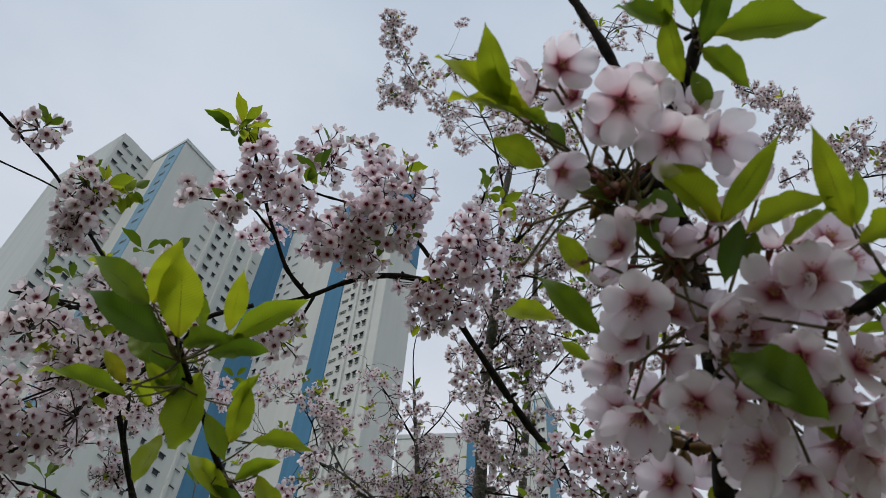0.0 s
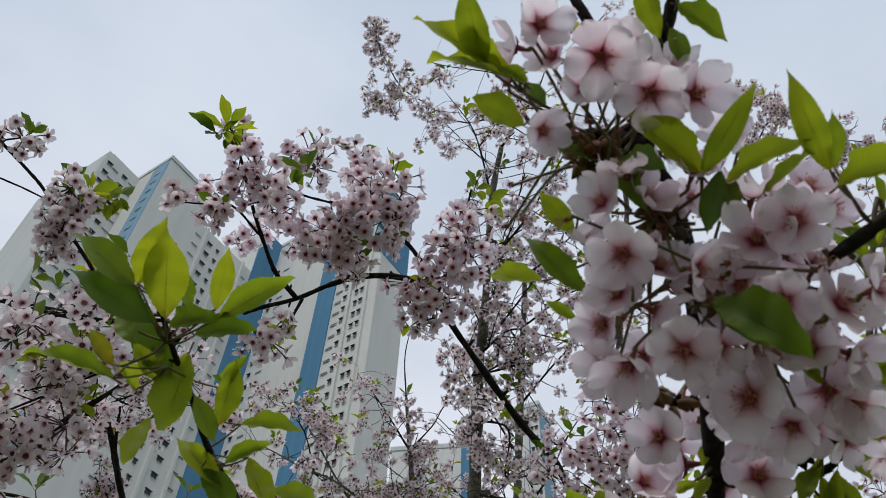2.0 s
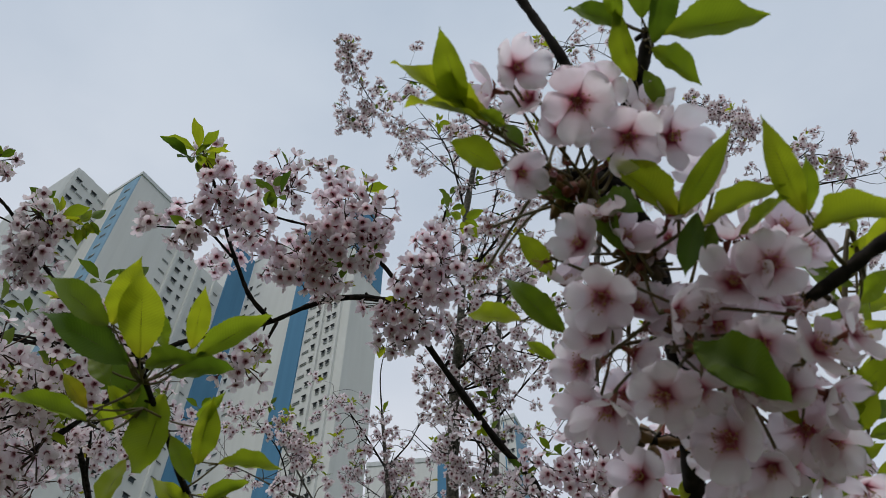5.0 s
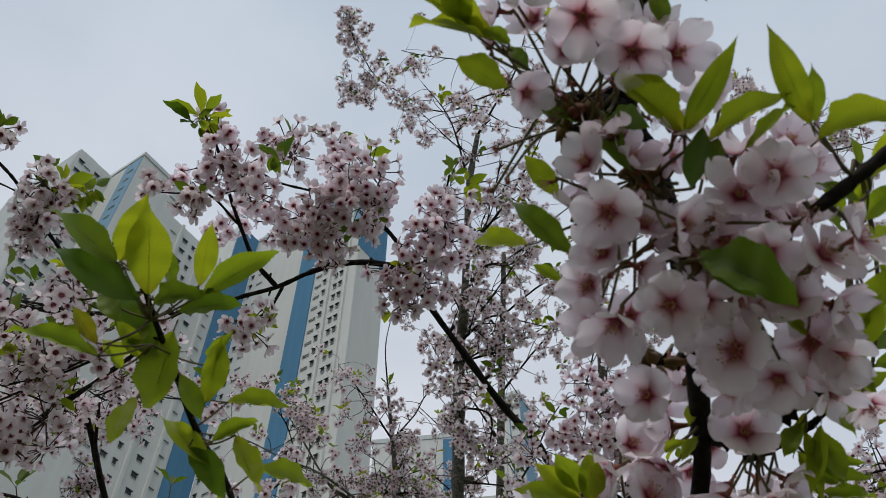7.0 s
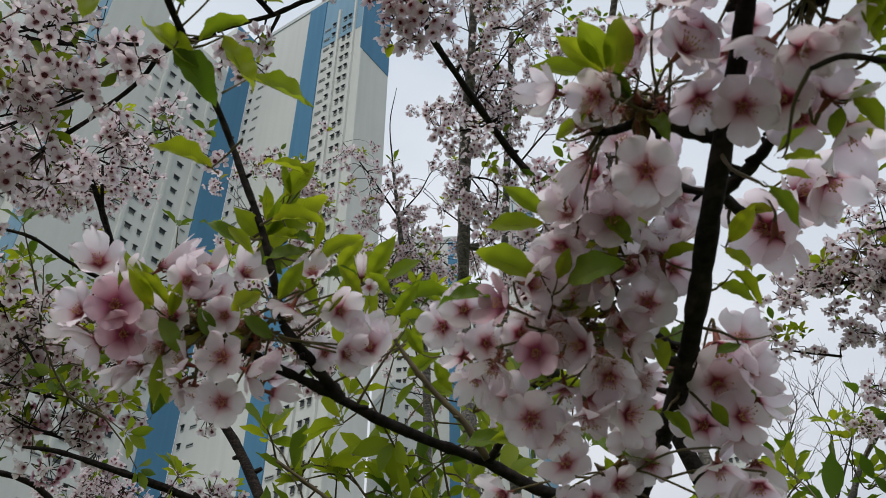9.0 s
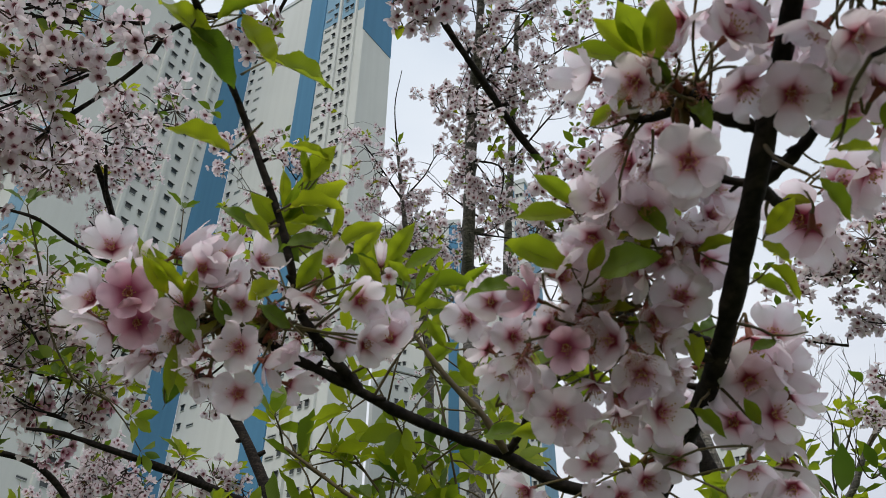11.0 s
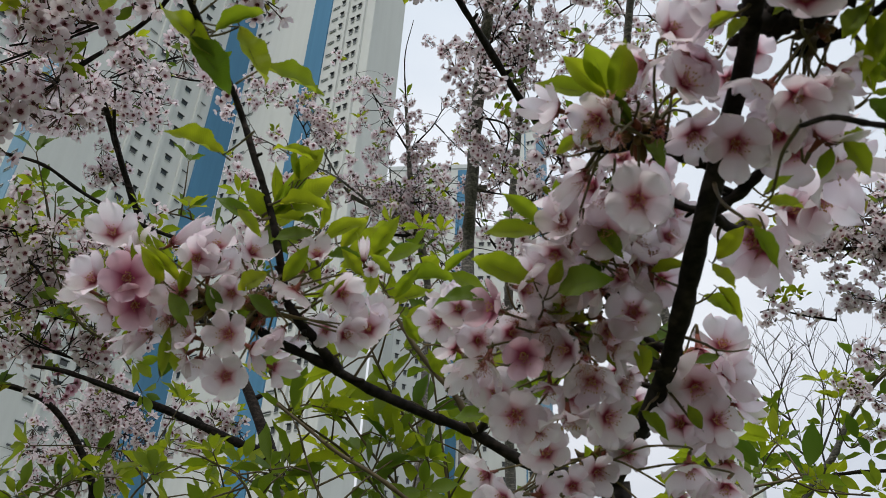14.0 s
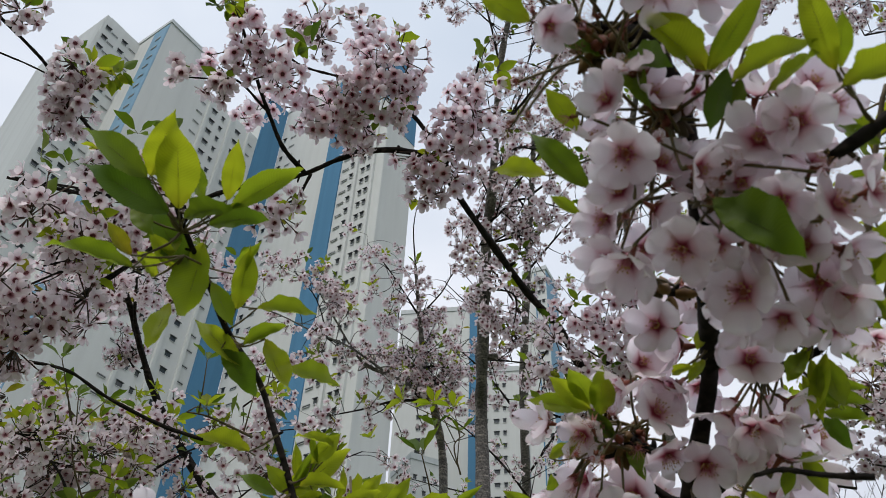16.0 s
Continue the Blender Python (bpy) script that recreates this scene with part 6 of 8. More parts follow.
leaf(near, (0.178, 0.360, 1.840), (0.172, 0.364, 1.826), (-0.58, -0.71, -0.40), 0)
leaf(near, (-0.059, 0.481, 1.906), (-0.081, 0.466, 1.907), (0.01, -1.00, 0.07), 1)
leaf(near, (-0.070, 0.488, 1.898), (-0.075, 0.474, 1.910), (-0.17, -0.90, -0.40), 3)
leaf(near, (-0.074, 0.490, 1.898), (-0.056, 0.473, 1.911), (0.31, -0.94, -0.13), 0)
leaf(near, (-0.081, 0.500, 1.887), (-0.055, 0.489, 1.887), (0.12, -0.99, 0.09), 1)
leaf(near, (-0.070, 0.509, 1.884), (-0.058, 0.504, 1.879), (0.20, -0.98, 0.05), 5)
leaf(near, (-0.061, 0.516, 1.879), (-0.084, 0.508, 1.869), (0.01, -1.00, 0.07), 5)
leaf(near, (-0.063, 0.513, 1.884), (-0.081, 0.502, 1.881), (-0.07, -1.00, 0.05), 0)
leaf(near, (-0.058, 0.537, 1.888), (-0.033, 0.523, 1.899), (0.17, -0.98, 0.05), 1)
leaf(near, (-0.054, 0.542, 1.880), (-0.035, 0.533, 1.879), (0.08, -0.99, 0.12), 5)
leaf(near, (-0.060, 0.533, 1.894), (-0.054, 0.515, 1.907), (0.41, -0.86, -0.31), 3)
leaf(near, (-0.017, 0.553, 1.886), (0.005, 0.541, 1.894), (0.14, -0.99, 0.08), 0)
leaf(near, (-0.013, 0.557, 1.879), (-0.027, 0.544, 1.885), (-0.23, -0.97, -0.06), 2)
leaf(near, (-0.004, 0.573, 1.884), (0.024, 0.561, 1.888), (0.04, -0.99, 0.14), 1)
leaf(near, (-0.001, 0.578, 1.873), (0.016, 0.576, 1.860), (0.16, -0.98, -0.08), 5)
leaf(near, (-0.103, 0.491, 1.875), (-0.087, 0.493, 1.861), (0.34, -0.92, -0.20), 1)
leaf(near, (-0.131, 0.515, 1.837), (-0.148, 0.491, 1.848), (0.08, -0.99, -0.14), 3)
leaf(near, (-0.132, 0.517, 1.833), (-0.125, 0.501, 1.845), (0.34, -0.90, -0.28), 0)
leaf(near, (-0.138, 0.534, 1.818), (-0.138, 0.541, 1.789), (0.09, -0.92, -0.39), 1)
leaf(near, (-0.078, 0.534, 1.830), (-0.093, 0.518, 1.835), (-0.02, -0.99, -0.12), 5)
leaf(near, (-0.030, 0.537, 1.864), (-0.043, 0.520, 1.872), (-0.12, -0.98, -0.17), 0)
leaf(near, (-0.010, 0.559, 1.863), (0.004, 0.540, 1.875), (0.18, -0.96, -0.22), 0)
leaf(near, (-0.002, 0.566, 1.851), (0.015, 0.554, 1.856), (0.15, -0.98, -0.12), 2)
leaf(near, (-0.109, 0.529, 1.826), (-0.116, 0.512, 1.835), (0.12, -0.97, -0.19), 5)
leaf(near, (-0.054, 0.530, 1.843), (-0.038, 0.517, 1.850), (0.24, -0.96, -0.14), 0)

# leaves round the upper flower heads
leaf(near, (0.195, 0.314, 1.897), (0.202, 0.295, 1.898), (-0.15, -0.95, -0.27), 0)
leaf(near, (0.168, 0.247, 1.856), (0.175, 0.222, 1.862), (-0.10, -0.88, -0.47), 2)
leaf(near, (0.170, 0.237, 1.864), (0.180, 0.212, 1.866), (-0.11, -0.86, -0.50), 0)
leaf(near, (0.165, 0.251, 1.854), (0.172, 0.236, 1.852), (-0.08, -0.89, -0.45), 2)
leaf(near, (0.085, 0.378, 1.877), (0.052, 0.374, 1.880), (-0.31, -0.94, -0.14), 0)
leaf(near, (0.091, 0.378, 1.875), (0.089, 0.350, 1.888), (-0.10, -0.86, -0.50), 2)
leaf(near, (0.083, 0.382, 1.873), (0.074, 0.383, 1.853), (-0.43, -0.75, -0.50), 1)
leaf(near, (0.141, 0.355, 1.808), (0.146, 0.340, 1.807), (-0.28, -0.95, -0.09), 0)
leaf(near, (0.143, 0.356, 1.806), (0.152, 0.347, 1.795), (-0.37, -0.93, -0.07), 2)
leaf(near, (0.140, 0.367, 1.801), (0.149, 0.369, 1.783), (-0.08, -0.92, -0.39), 0)
leaf(near, (0.113, 0.318, 1.861), (0.118, 0.305, 1.857), (-0.23, -0.91, -0.36), 0)
leaf(near, (0.040, 0.548, 1.806), (0.026, 0.534, 1.819), (-0.27, -0.96, -0.10), 0)
leaf(near, (0.133, 0.519, 1.780), (0.144, 0.512, 1.763), (-0.05, -0.98, -0.18), 0)
leaf(near, (0.165, 0.518, 1.772), (0.155, 0.508, 1.782), (-0.42, -0.91, -0.04), 2)

# the middle cherry tree: a long dark branch with dense flower heads
middle = thing("cherry_tree", (0.899, 1.764, 0.000), "cherry tree with dense pale pink flower heads on dark branches", "tree", "flowering trees")
limb(middle, [(0.899, 1.764, 0.000), (0.869, 1.714, 0.900), (0.699, 1.614, 1.700), (0.349, 1.414, 2.512)], 0.0360, 0.0128, name="trunk", sides=10)
limb(middle, [(0.349, 1.414, 2.512), (0.245, 1.289, 2.623), (0.171, 1.204, 2.648), (0.089, 1.093, 2.678), (0.019, 1.003, 2.716), (0.004, 0.933, 2.694), (-0.036, 0.880, 2.726), (-0.093, 0.822, 2.747)], 0.0084, 0.0028, spurs=6)
limb(middle, [(0.004, 0.925, 2.700), (-0.071, 0.900, 2.688), (-0.125, 0.890, 2.670), (-0.169, 0.893, 2.651), (-0.220, 0.902, 2.623), (-0.271, 0.908, 2.605), (-0.300, 0.912, 2.592)], 0.0056, 0.0028, spurs=4)
limb(middle, [(-0.220, 0.902, 2.623), (-0.254, 0.869, 2.643), (-0.272, 0.836, 2.665), (-0.290, 0.795, 2.691), (-0.306, 0.747, 2.721), (-0.320, 0.701, 2.746), (-0.333, 0.670, 2.760)], 0.0040, 0.0018, spurs=4)
limb(middle, [(-0.211, 0.903, 2.624), (-0.229, 0.918, 2.584), (-0.254, 0.915, 2.558)], 0.0028, 0.0016)
limb(middle, [(-0.093, 0.826, 2.744), (-0.167, 0.805, 2.750), (-0.231, 0.792, 2.757), (-0.264, 0.777, 2.770)], 0.0026, 0.0016, spurs=3)
limb(middle, [(-0.134, 0.892, 2.668), (-0.126, 0.858, 2.686), (-0.122, 0.817, 2.707), (-0.130, 0.766, 2.762), (-0.143, 0.736, 2.817)], 0.0028, 0.0016, spurs=3)
limb(middle, [(-0.283, 0.818, 2.676), (-0.322, 0.768, 2.681), (-0.366, 0.761, 2.672), (-0.397, 0.755, 2.665)], 0.0021, 0.0011)
limb(middle, [(0.004, 0.933, 2.694), (0.031, 0.875, 2.730), (0.043, 0.829, 2.764), (0.051, 0.789, 2.791)], 0.0036, 0.0016, spurs=3)
for p, n, r in (((-0.258, 0.749, 2.672), 16, 0.055), ((-0.111, 0.755, 2.713), 16, 0.055), ((-0.081, 0.744, 2.723), 16, 0.055), ((-0.122, 0.778, 2.676), 16, 0.055), ((-0.156, 0.787, 2.665), 16, 0.055), ((0.043, 0.840, 2.716), 16, 0.055), ((0.003, 0.878, 2.688), 16, 0.055), ((-0.029, 0.897, 2.672), 16, 0.055), ((0.009, 0.914, 2.658), 16, 0.055), ((-0.310, 0.694, 2.734), 10, 0.042), ((-0.298, 0.722, 2.699), 10, 0.042), ((-0.266, 0.724, 2.687), 10, 0.042), ((-0.131, 0.764, 2.782), 10, 0.042), ((-0.071, 0.774, 2.704), 10, 0.042), ((-0.092, 0.782, 2.676), 10, 0.042), ((-0.184, 0.799, 2.672), 10, 0.042),):
    loose_bunch(middle, p, n, r)
for p, n, r in (((-0.192, 0.820, 2.655), 10, 0.042), ((-0.162, 0.837, 2.657), 10, 0.042), ((-0.131, 0.826, 2.659), 10, 0.042), ((0.029, 0.828, 2.746), 10, 0.042), ((0.059, 0.871, 2.712), 10, 0.042), ((0.016, 0.849, 2.711), 10, 0.042), ((-0.032, 0.928, 2.645), 10, 0.042), ((0.041, 0.891, 2.697), 10, 0.042), ((-0.302, 0.745, 2.703), 5, 0.028),):
    loose_bunch(middle, p, n, r)
for p, size, scale in (((-0.240, 0.803, 2.912), "mid", 1.00), ((-0.219, 0.808, 2.865), "mid", 1.00), ((-0.152, 0.790, 2.887), "mid", 1.00), ((-0.342, 0.739, 2.675), "small", 1.00), ((-0.354, 0.768, 2.671), "small", 1.00), ((-0.338, 0.777, 2.670), "small", 1.00), ((-0.403, 0.747, 2.668), "small", 1.00), ((-0.054, 0.818, 2.712), "small", 1.00), ((0.006, 0.952, 2.645), "small", 1.00), ((-0.040, 0.952, 2.623), "small", 1.00), ((-0.022, 0.945, 2.629), "small", 1.00), ((-0.230, 0.913, 2.566), "small", 1.00), ((-0.251, 0.912, 2.539), "mid", 1.00), ((-0.276, 0.900, 2.544), "small", 1.00), ((-0.134, 0.886, 2.662), "small", 1.00), ((-0.116, 0.876, 2.672), "small", 1.00), ((0.057, 0.817, 2.772), "small", 1.00), ((-0.079, 0.830, 2.682), "small", 1.00),):
    bunch(middle, p, size, scale)
for p, size, scale in (((0.100, 1.063, 2.574), "small", 1.00), ((0.062, 1.729, 3.260), "big", 1.00), ((0.045, 1.696, 3.294), "mid", 1.00), ((0.096, 1.760, 3.225), "mid", 1.00),):
    bunch(middle, p, size, scale)
for p, scale in (((-0.326, 0.672, 2.742), 0.75), ((-0.337, 0.678, 2.735), 0.60), ((-0.211, 0.726, 2.718), 0.90), ((-0.227, 0.722, 2.736), 0.80), ((-0.083, 0.731, 2.751), 0.90), ((-0.336, 0.752, 2.658), 0.80), ((-0.102, 0.802, 2.641), 0.70), ((-0.062, 0.793, 2.671), 0.70), ((0.055, 0.780, 2.778), 0.90), ((0.080, 0.800, 2.783), 0.90), ((-0.226, 0.911, 2.546), 0.70), ((-0.019, 0.883, 2.663), 0.60), ((-0.155, 0.764, 2.662), 0.60), ((-0.400, 0.743, 2.662), 0.60),):
    tuft(middle, p, scale * 0.7)
limb(middle, [(0.410, 1.321, 2.516), (0.383, 1.248, 2.585), (0.360, 1.201, 2.652), (0.340, 1.163, 2.701)], 0.0040, 0.0018, spurs=4)
limb(middle, [(0.383, 1.248, 2.585), (0.325, 1.234, 2.598), (0.268, 1.227, 2.611), (0.233, 1.226, 2.622)], 0.0028, 0.0013, spurs=3)
for p, n, r in (((0.324, 1.161, 2.671), 10, 0.042), ((0.361, 1.143, 2.690), 10, 0.042), ((0.306, 1.184, 2.663), 5, 0.028), ((0.374, 1.169, 2.645), 10, 0.042), ((0.271, 1.216, 2.598), 10, 0.042), ((0.310, 1.218, 2.583), 16, 0.055), ((0.360, 1.202, 2.586), 16, 0.055), ((0.405, 1.192, 2.619), 10, 0.042), ((0.238, 1.227, 2.619), 5, 0.028), ((0.414, 1.219, 2.583), 10, 0.042), ((0.346, 1.201, 2.631), 10, 0.042),):
    loose_bunch(middle, p, n, r)
for p, scale in (((0.266, 1.196, 2.624), 0.80), ((0.286, 1.197, 2.617), 0.70), ((0.399, 1.154, 2.653), 0.70), ((0.423, 1.165, 2.630), 0.60),):
    tuft(middle, p, scale * 0.7)

tuft(middle, (-0.310, 0.630, 2.675), 0.95, Vector((0.0, -0.5, 0.85)))
tuft(middle, (-0.322, 0.637, 2.669), 0.7, Vector((-0.3, -0.5, 0.8)))

for p, n, r in (((-0.318, 0.880, 2.752), 6, 0.032), ((-0.292, 0.883, 2.775), 5, 0.030), ((-0.346, 0.905, 2.758), 4, 0.026), ((-0.260, 0.820, 2.735), 8, 0.038), ((-0.232, 0.848, 2.713), 6, 0.034), ((-0.375, 0.765, 2.740), 4, 0.028), ((-0.387, 0.782, 2.727), 3, 0.024), ((-0.263, 0.791, 2.870), 7, 0.034), ((-0.229, 0.801, 2.862), 6, 0.034), ((-0.055, 0.796, 2.725), 5, 0.030)):
    loose_bunch(middle, p, n, r, 0.0122)

# flowers low on the dark branch
spray(middle, [(0.347, 1.376, 2.477), (0.295, 1.326, 2.531), (0.254, 1.288, 2.573)], 0.0032, 0.0016, 9, 0.050, ['mid', 'small'], seed=110, leafy=0.6)
spray(middle, [(0.414, 1.330, 2.527), (0.347, 1.303, 2.556), (0.292, 1.283, 2.578)], 0.0032, 0.0016, 7, 0.040, ['mid', 'small'], seed=111, leafy=0.4)
spray(middle, [(0.329, 1.362, 2.492), (0.255, 1.372, 2.482), (0.200, 1.359, 2.496)], 0.0032, 0.0016, 6, 0.040, ['mid', 'small'], seed=112, leafy=0.6)

# the tree on the left with crowded flower heads on several boughs
left_tree = thing("cherry_tree", (-0.173, 2.373, 0.000), "cherry tree crowded with pale pink flower heads and young leaves", "tree", "flowering trees")
limb(left_tree, [(-0.173, 2.373, 0.000), (-0.173, 2.323, 0.900), (-0.223, 2.173, 1.700), (-0.273, 2.073, 2.172)], 0.0400, 0.0240, name="trunk", mat=GREY_BARK, sides=10)
limb(left_tree, [(-0.273, 2.073, 2.172), (-0.315, 1.968, 2.216), (-0.365, 1.874, 2.212), (-0.490, 1.750, 2.226), (-0.587, 1.669, 2.234), (-0.653, 1.596, 2.232), (-0.708, 1.572, 2.229)], 0.0136, 0.0028, spurs=6)
limb(left_tree, [(-0.273, 2.073, 2.172), (-0.465, 2.167, 2.525), (-0.620, 2.094, 2.680), (-0.739, 1.966, 2.824), (-0.788, 1.870, 2.917), (-0.823, 1.735, 3.010), (-0.840, 1.644, 3.038)], 0.0144, 0.0056, spurs=8)
limb(left_tree, [(-0.788, 1.870, 2.917), (-0.803, 1.777, 2.972), (-0.791, 1.674, 3.034)], 0.0064, 0.0032)
limb(left_tree, [(-0.327, 0.982, 2.677), (-0.402, 0.991, 2.645), (-0.442, 1.020, 2.603), (-0.505, 1.046, 2.549), (-0.571, 1.063, 2.493), (-0.620, 1.081, 2.441), (-0.684, 1.090, 2.377)], 0.0040, 0.0032, spurs=5)
limb(left_tree, [(-0.434, 0.964, 2.622), (-0.517, 0.947, 2.597), (-0.566, 0.919, 2.571), (-0.618, 0.894, 2.560), (-0.660, 0.871, 2.550)], 0.0036, 0.0024, spurs=4)
limb(left_tree, [(-0.405, 1.330, 2.378), (-0.478, 1.298, 2.386), (-0.565, 1.246, 2.406), (-0.622, 1.202, 2.425), (-0.681, 1.170, 2.420), (-0.737, 1.143, 2.406)], 0.0036, 0.0024)
limb(left_tree, [(-0.970, 1.878, 2.323), (-0.862, 1.936, 2.315), (-0.800, 1.977, 2.280), (-0.741, 2.026, 2.206), (-0.714, 2.053, 2.150), (-0.704, 2.122, 2.065)], 0.0056, 0.0104)
limb(left_tree, [(-0.799, 1.431, 2.410), (-0.737, 1.470, 2.402), (-0.702, 1.509, 2.366), (-0.682, 1.546, 2.314)], 0.0028, 0.0024)
spray(left_tree, [(-0.402, 0.987, 2.648), (-0.474, 0.992, 2.580), (-0.548, 0.995, 2.514), (-0.616, 0.988, 2.477)], 0.0024, 0.0016, 4, 0.040, ['mid', 'small', 'mid'], seed=1, leafy=0.3, grow=1.10)
spray(left_tree, [(-0.502, 1.041, 2.543), (-0.555, 1.039, 2.465), (-0.609, 1.051, 2.414), (-0.665, 1.053, 2.368)], 0.0024, 0.0016, 7, 0.044, ['mid', 'big'], seed=2, leafy=0.12, grow=1.10)
spray(left_tree, [(-0.561, 1.450, 2.941), (-0.648, 1.469, 2.915), (-0.721, 1.488, 2.890), (-0.783, 1.499, 2.877)], 0.0024, 0.0016, 11, 0.055, ['mid', 'small'], seed=3, leafy=0.4)
spray(left_tree, [(-0.929, 1.953, 3.189), (-1.005, 1.940, 3.213), (-1.071, 1.942, 3.214), (-1.131, 1.926, 3.241)], 0.0028, 0.0016, 17, 0.055, ['mid', 'big'], seed=4, leafy=0.05)
spray(left_tree, [(-0.896, 2.085, 3.026), (-0.927, 2.065, 3.059), (-0.956, 2.049, 3.086)], 0.0024, 0.0016, 6, 0.035, ['mid', 'mid'], seed=5, leafy=0.05)
spray(left_tree, [(-0.427, 1.357, 2.804), (-0.449, 1.303, 2.733), (-0.497, 1.258, 2.699)], 0.0020, 0.0012, 5, 0.040, ['small'], seed=6, leafy=0.6)
spray(left_tree, [(-0.552, 0.862, 2.512), (-0.514, 0.865, 2.532), (-0.447, 0.872, 2.560)], 0.0020, 0.0012, 4, 0.040, ['small'], seed=7, leafy=0.9, grow=1.10)
spray(left_tree, [(-0.858, 2.739, 2.531), (-0.948, 2.760, 2.504), (-1.056, 2.782, 2.475), (-1.238, 2.809, 2.443)], 0.0032, 0.0016, 34, 0.100, ['mid', 'big'], seed=8, leafy=0.08)
spray(left_tree, [(-0.868, 2.601, 2.562), (-0.936, 2.619, 2.536), (-1.037, 2.602, 2.569)], 0.0032, 0.0016, 16, 0.075, ['mid', 'mid'], seed=9, leafy=0.15)
spray(left_tree, [(-0.663, 1.744, 2.312), (-0.727, 1.714, 2.319), (-0.767, 1.695, 2.320)], 0.0032, 0.0016, 7, 0.048, ['rose', 'mid'], seed=10, leafy=0.4)
spray(left_tree, [(-0.364, 2.010, 2.252), (-0.460, 1.991, 2.286), (-0.568, 1.987, 2.298)], 0.0024, 0.0016, 8, 0.040, ['small', 'mid'], seed=11, leafy=0.3)
spray(left_tree, [(-0.670, 1.668, 2.462), (-0.732, 1.557, 2.431), (-0.798, 1.523, 2.431), (-0.851, 1.491, 2.432)], 0.0024, 0.0016, 24, 0.088, ['small', 'mid'], seed=12, leafy=1.0)
spray(left_tree, [(-0.694, 1.618, 2.351), (-0.753, 1.588, 2.356), (-0.809, 1.556, 2.359)], 0.0024, 0.0016, 14, 0.080, ['small', 'mid'], seed=13, leafy=1.0)
spray(left_tree, [(-0.665, 1.317, 2.380), (-0.696, 1.311, 2.361), (-0.734, 1.292, 2.356)], 0.0024, 0.0016, 11, 0.042, ['small'], seed=14, leafy=0.9)
spray(left_tree, [(-0.616, 1.787, 2.630), (-0.691, 1.741, 2.657), (-0.757, 1.737, 2.617)], 0.0024, 0.0016, 5, 0.056, ['small', 'mid'], seed=15, leafy=0.5)
spray(left_tree, [(-0.696, 1.733, 3.063), (-0.748, 1.728, 3.073), (-0.816, 1.720, 3.088), (-0.901, 1.694, 3.133)], 0.0030, 0.0016, 14, 0.055, ['small', 'mid'], seed=60, leafy=0.35)
spray(left_tree, [(-0.784, 1.533, 2.881), (-0.849, 1.492, 2.887), (-0.920, 1.447, 2.886)], 0.0024, 0.0016, 8, 0.060, ['small', 'mid'], seed=61, leafy=0.35)
spray(left_tree, [(-0.687, 1.650, 2.291), (-0.746, 1.620, 2.297), (-0.795, 1.581, 2.323), (-0.835, 1.546, 2.351)], 0.0024, 0.0012, 18, 0.080, ['small'], seed=62, leafy=0.9)

# low flowering twigs in front of the towers
spray(left_tree, [(-0.667, 1.741, 2.484), (-0.544, 1.685, 2.543), (-0.420, 1.656, 2.575), (-0.307, 1.643, 2.588)], 0.0024, 0.0014, 20, 0.070, ['small', 'mid'], seed=95, leafy=0.5)
spray(left_tree, [(-0.829, 1.738, 2.551), (-0.728, 1.699, 2.592), (-0.613, 1.678, 2.615)], 0.0024, 0.0014, 12, 0.042, ['small', 'mid'], seed=96, leafy=0.8)
spray(left_tree, [(-0.462, 1.816, 2.475), (-0.375, 1.769, 2.526), (-0.259, 1.747, 2.549), (-0.157, 1.718, 2.581)], 0.0024, 0.0014, 16, 0.070, ['small', 'mid'], seed=97, leafy=0.6)
spray(left_tree, [(-0.457, 1.744, 2.701), (-0.365, 1.694, 2.754), (-0.272, 1.645, 2.807)], 0.0024, 0.0014, 10, 0.050, ['small'], seed=98, leafy=0.4)
spray(left_tree, [(-0.907, 1.612, 2.475), (-0.801, 1.584, 2.505), (-0.693, 1.597, 2.490)], 0.0024, 0.0014, 12, 0.045, ['small', 'mid'], seed=99, leafy=0.5)

# the boughs of the left tree seen against the towers
limb(left_tree, [(-0.850, 0.545, 2.806), (-0.716, 0.724, 2.773), (-0.675, 0.779, 2.763), (-0.653, 0.810, 2.754), (-0.623, 0.866, 2.731), (-0.594, 0.910, 2.712), (-0.577, 0.939, 2.697), (-0.559, 1.033, 2.680)], 0.0024, 0.0032)
limb(left_tree, [(-0.850, 0.685, 2.720), (-0.717, 0.776, 2.739), (-0.675, 0.805, 2.745), (-0.646, 0.827, 2.747)], 0.0016, 0.0012)
for p, size, scale in (((-0.599, 0.794, 2.742), "mid", 1.00), ((-0.588, 0.815, 2.733), "mid", 1.00), ((-0.614, 0.817, 2.718), "mid", 1.00), ((-0.603, 0.834, 2.711), "mid", 1.00), ((-0.628, 0.835, 2.696), "small", 1.00), ((-0.613, 0.857, 2.688), "mid", 1.00), ((-0.598, 0.871, 2.685), "small", 1.00), ((-0.627, 0.885, 2.680), "small", 1.00), ((-0.575, 0.832, 2.749), "small", 1.00), ((-0.681, 0.732, 2.789), "mid", 1.00), ((-0.671, 0.753, 2.782), "small", 1.00), ((-0.572, 0.958, 2.683), "mid", 1.00), ((-0.547, 0.978, 2.678), "small", 1.00), ((-0.587, 0.969, 2.665), "small", 1.00), ((-0.538, 0.785, 2.386), "mid", 1.00), ((-0.522, 0.774, 2.407), "mid", 1.00), ((-0.544, 0.837, 2.455), "small", 1.00),):
    bunch(left_tree, p, size, scale)
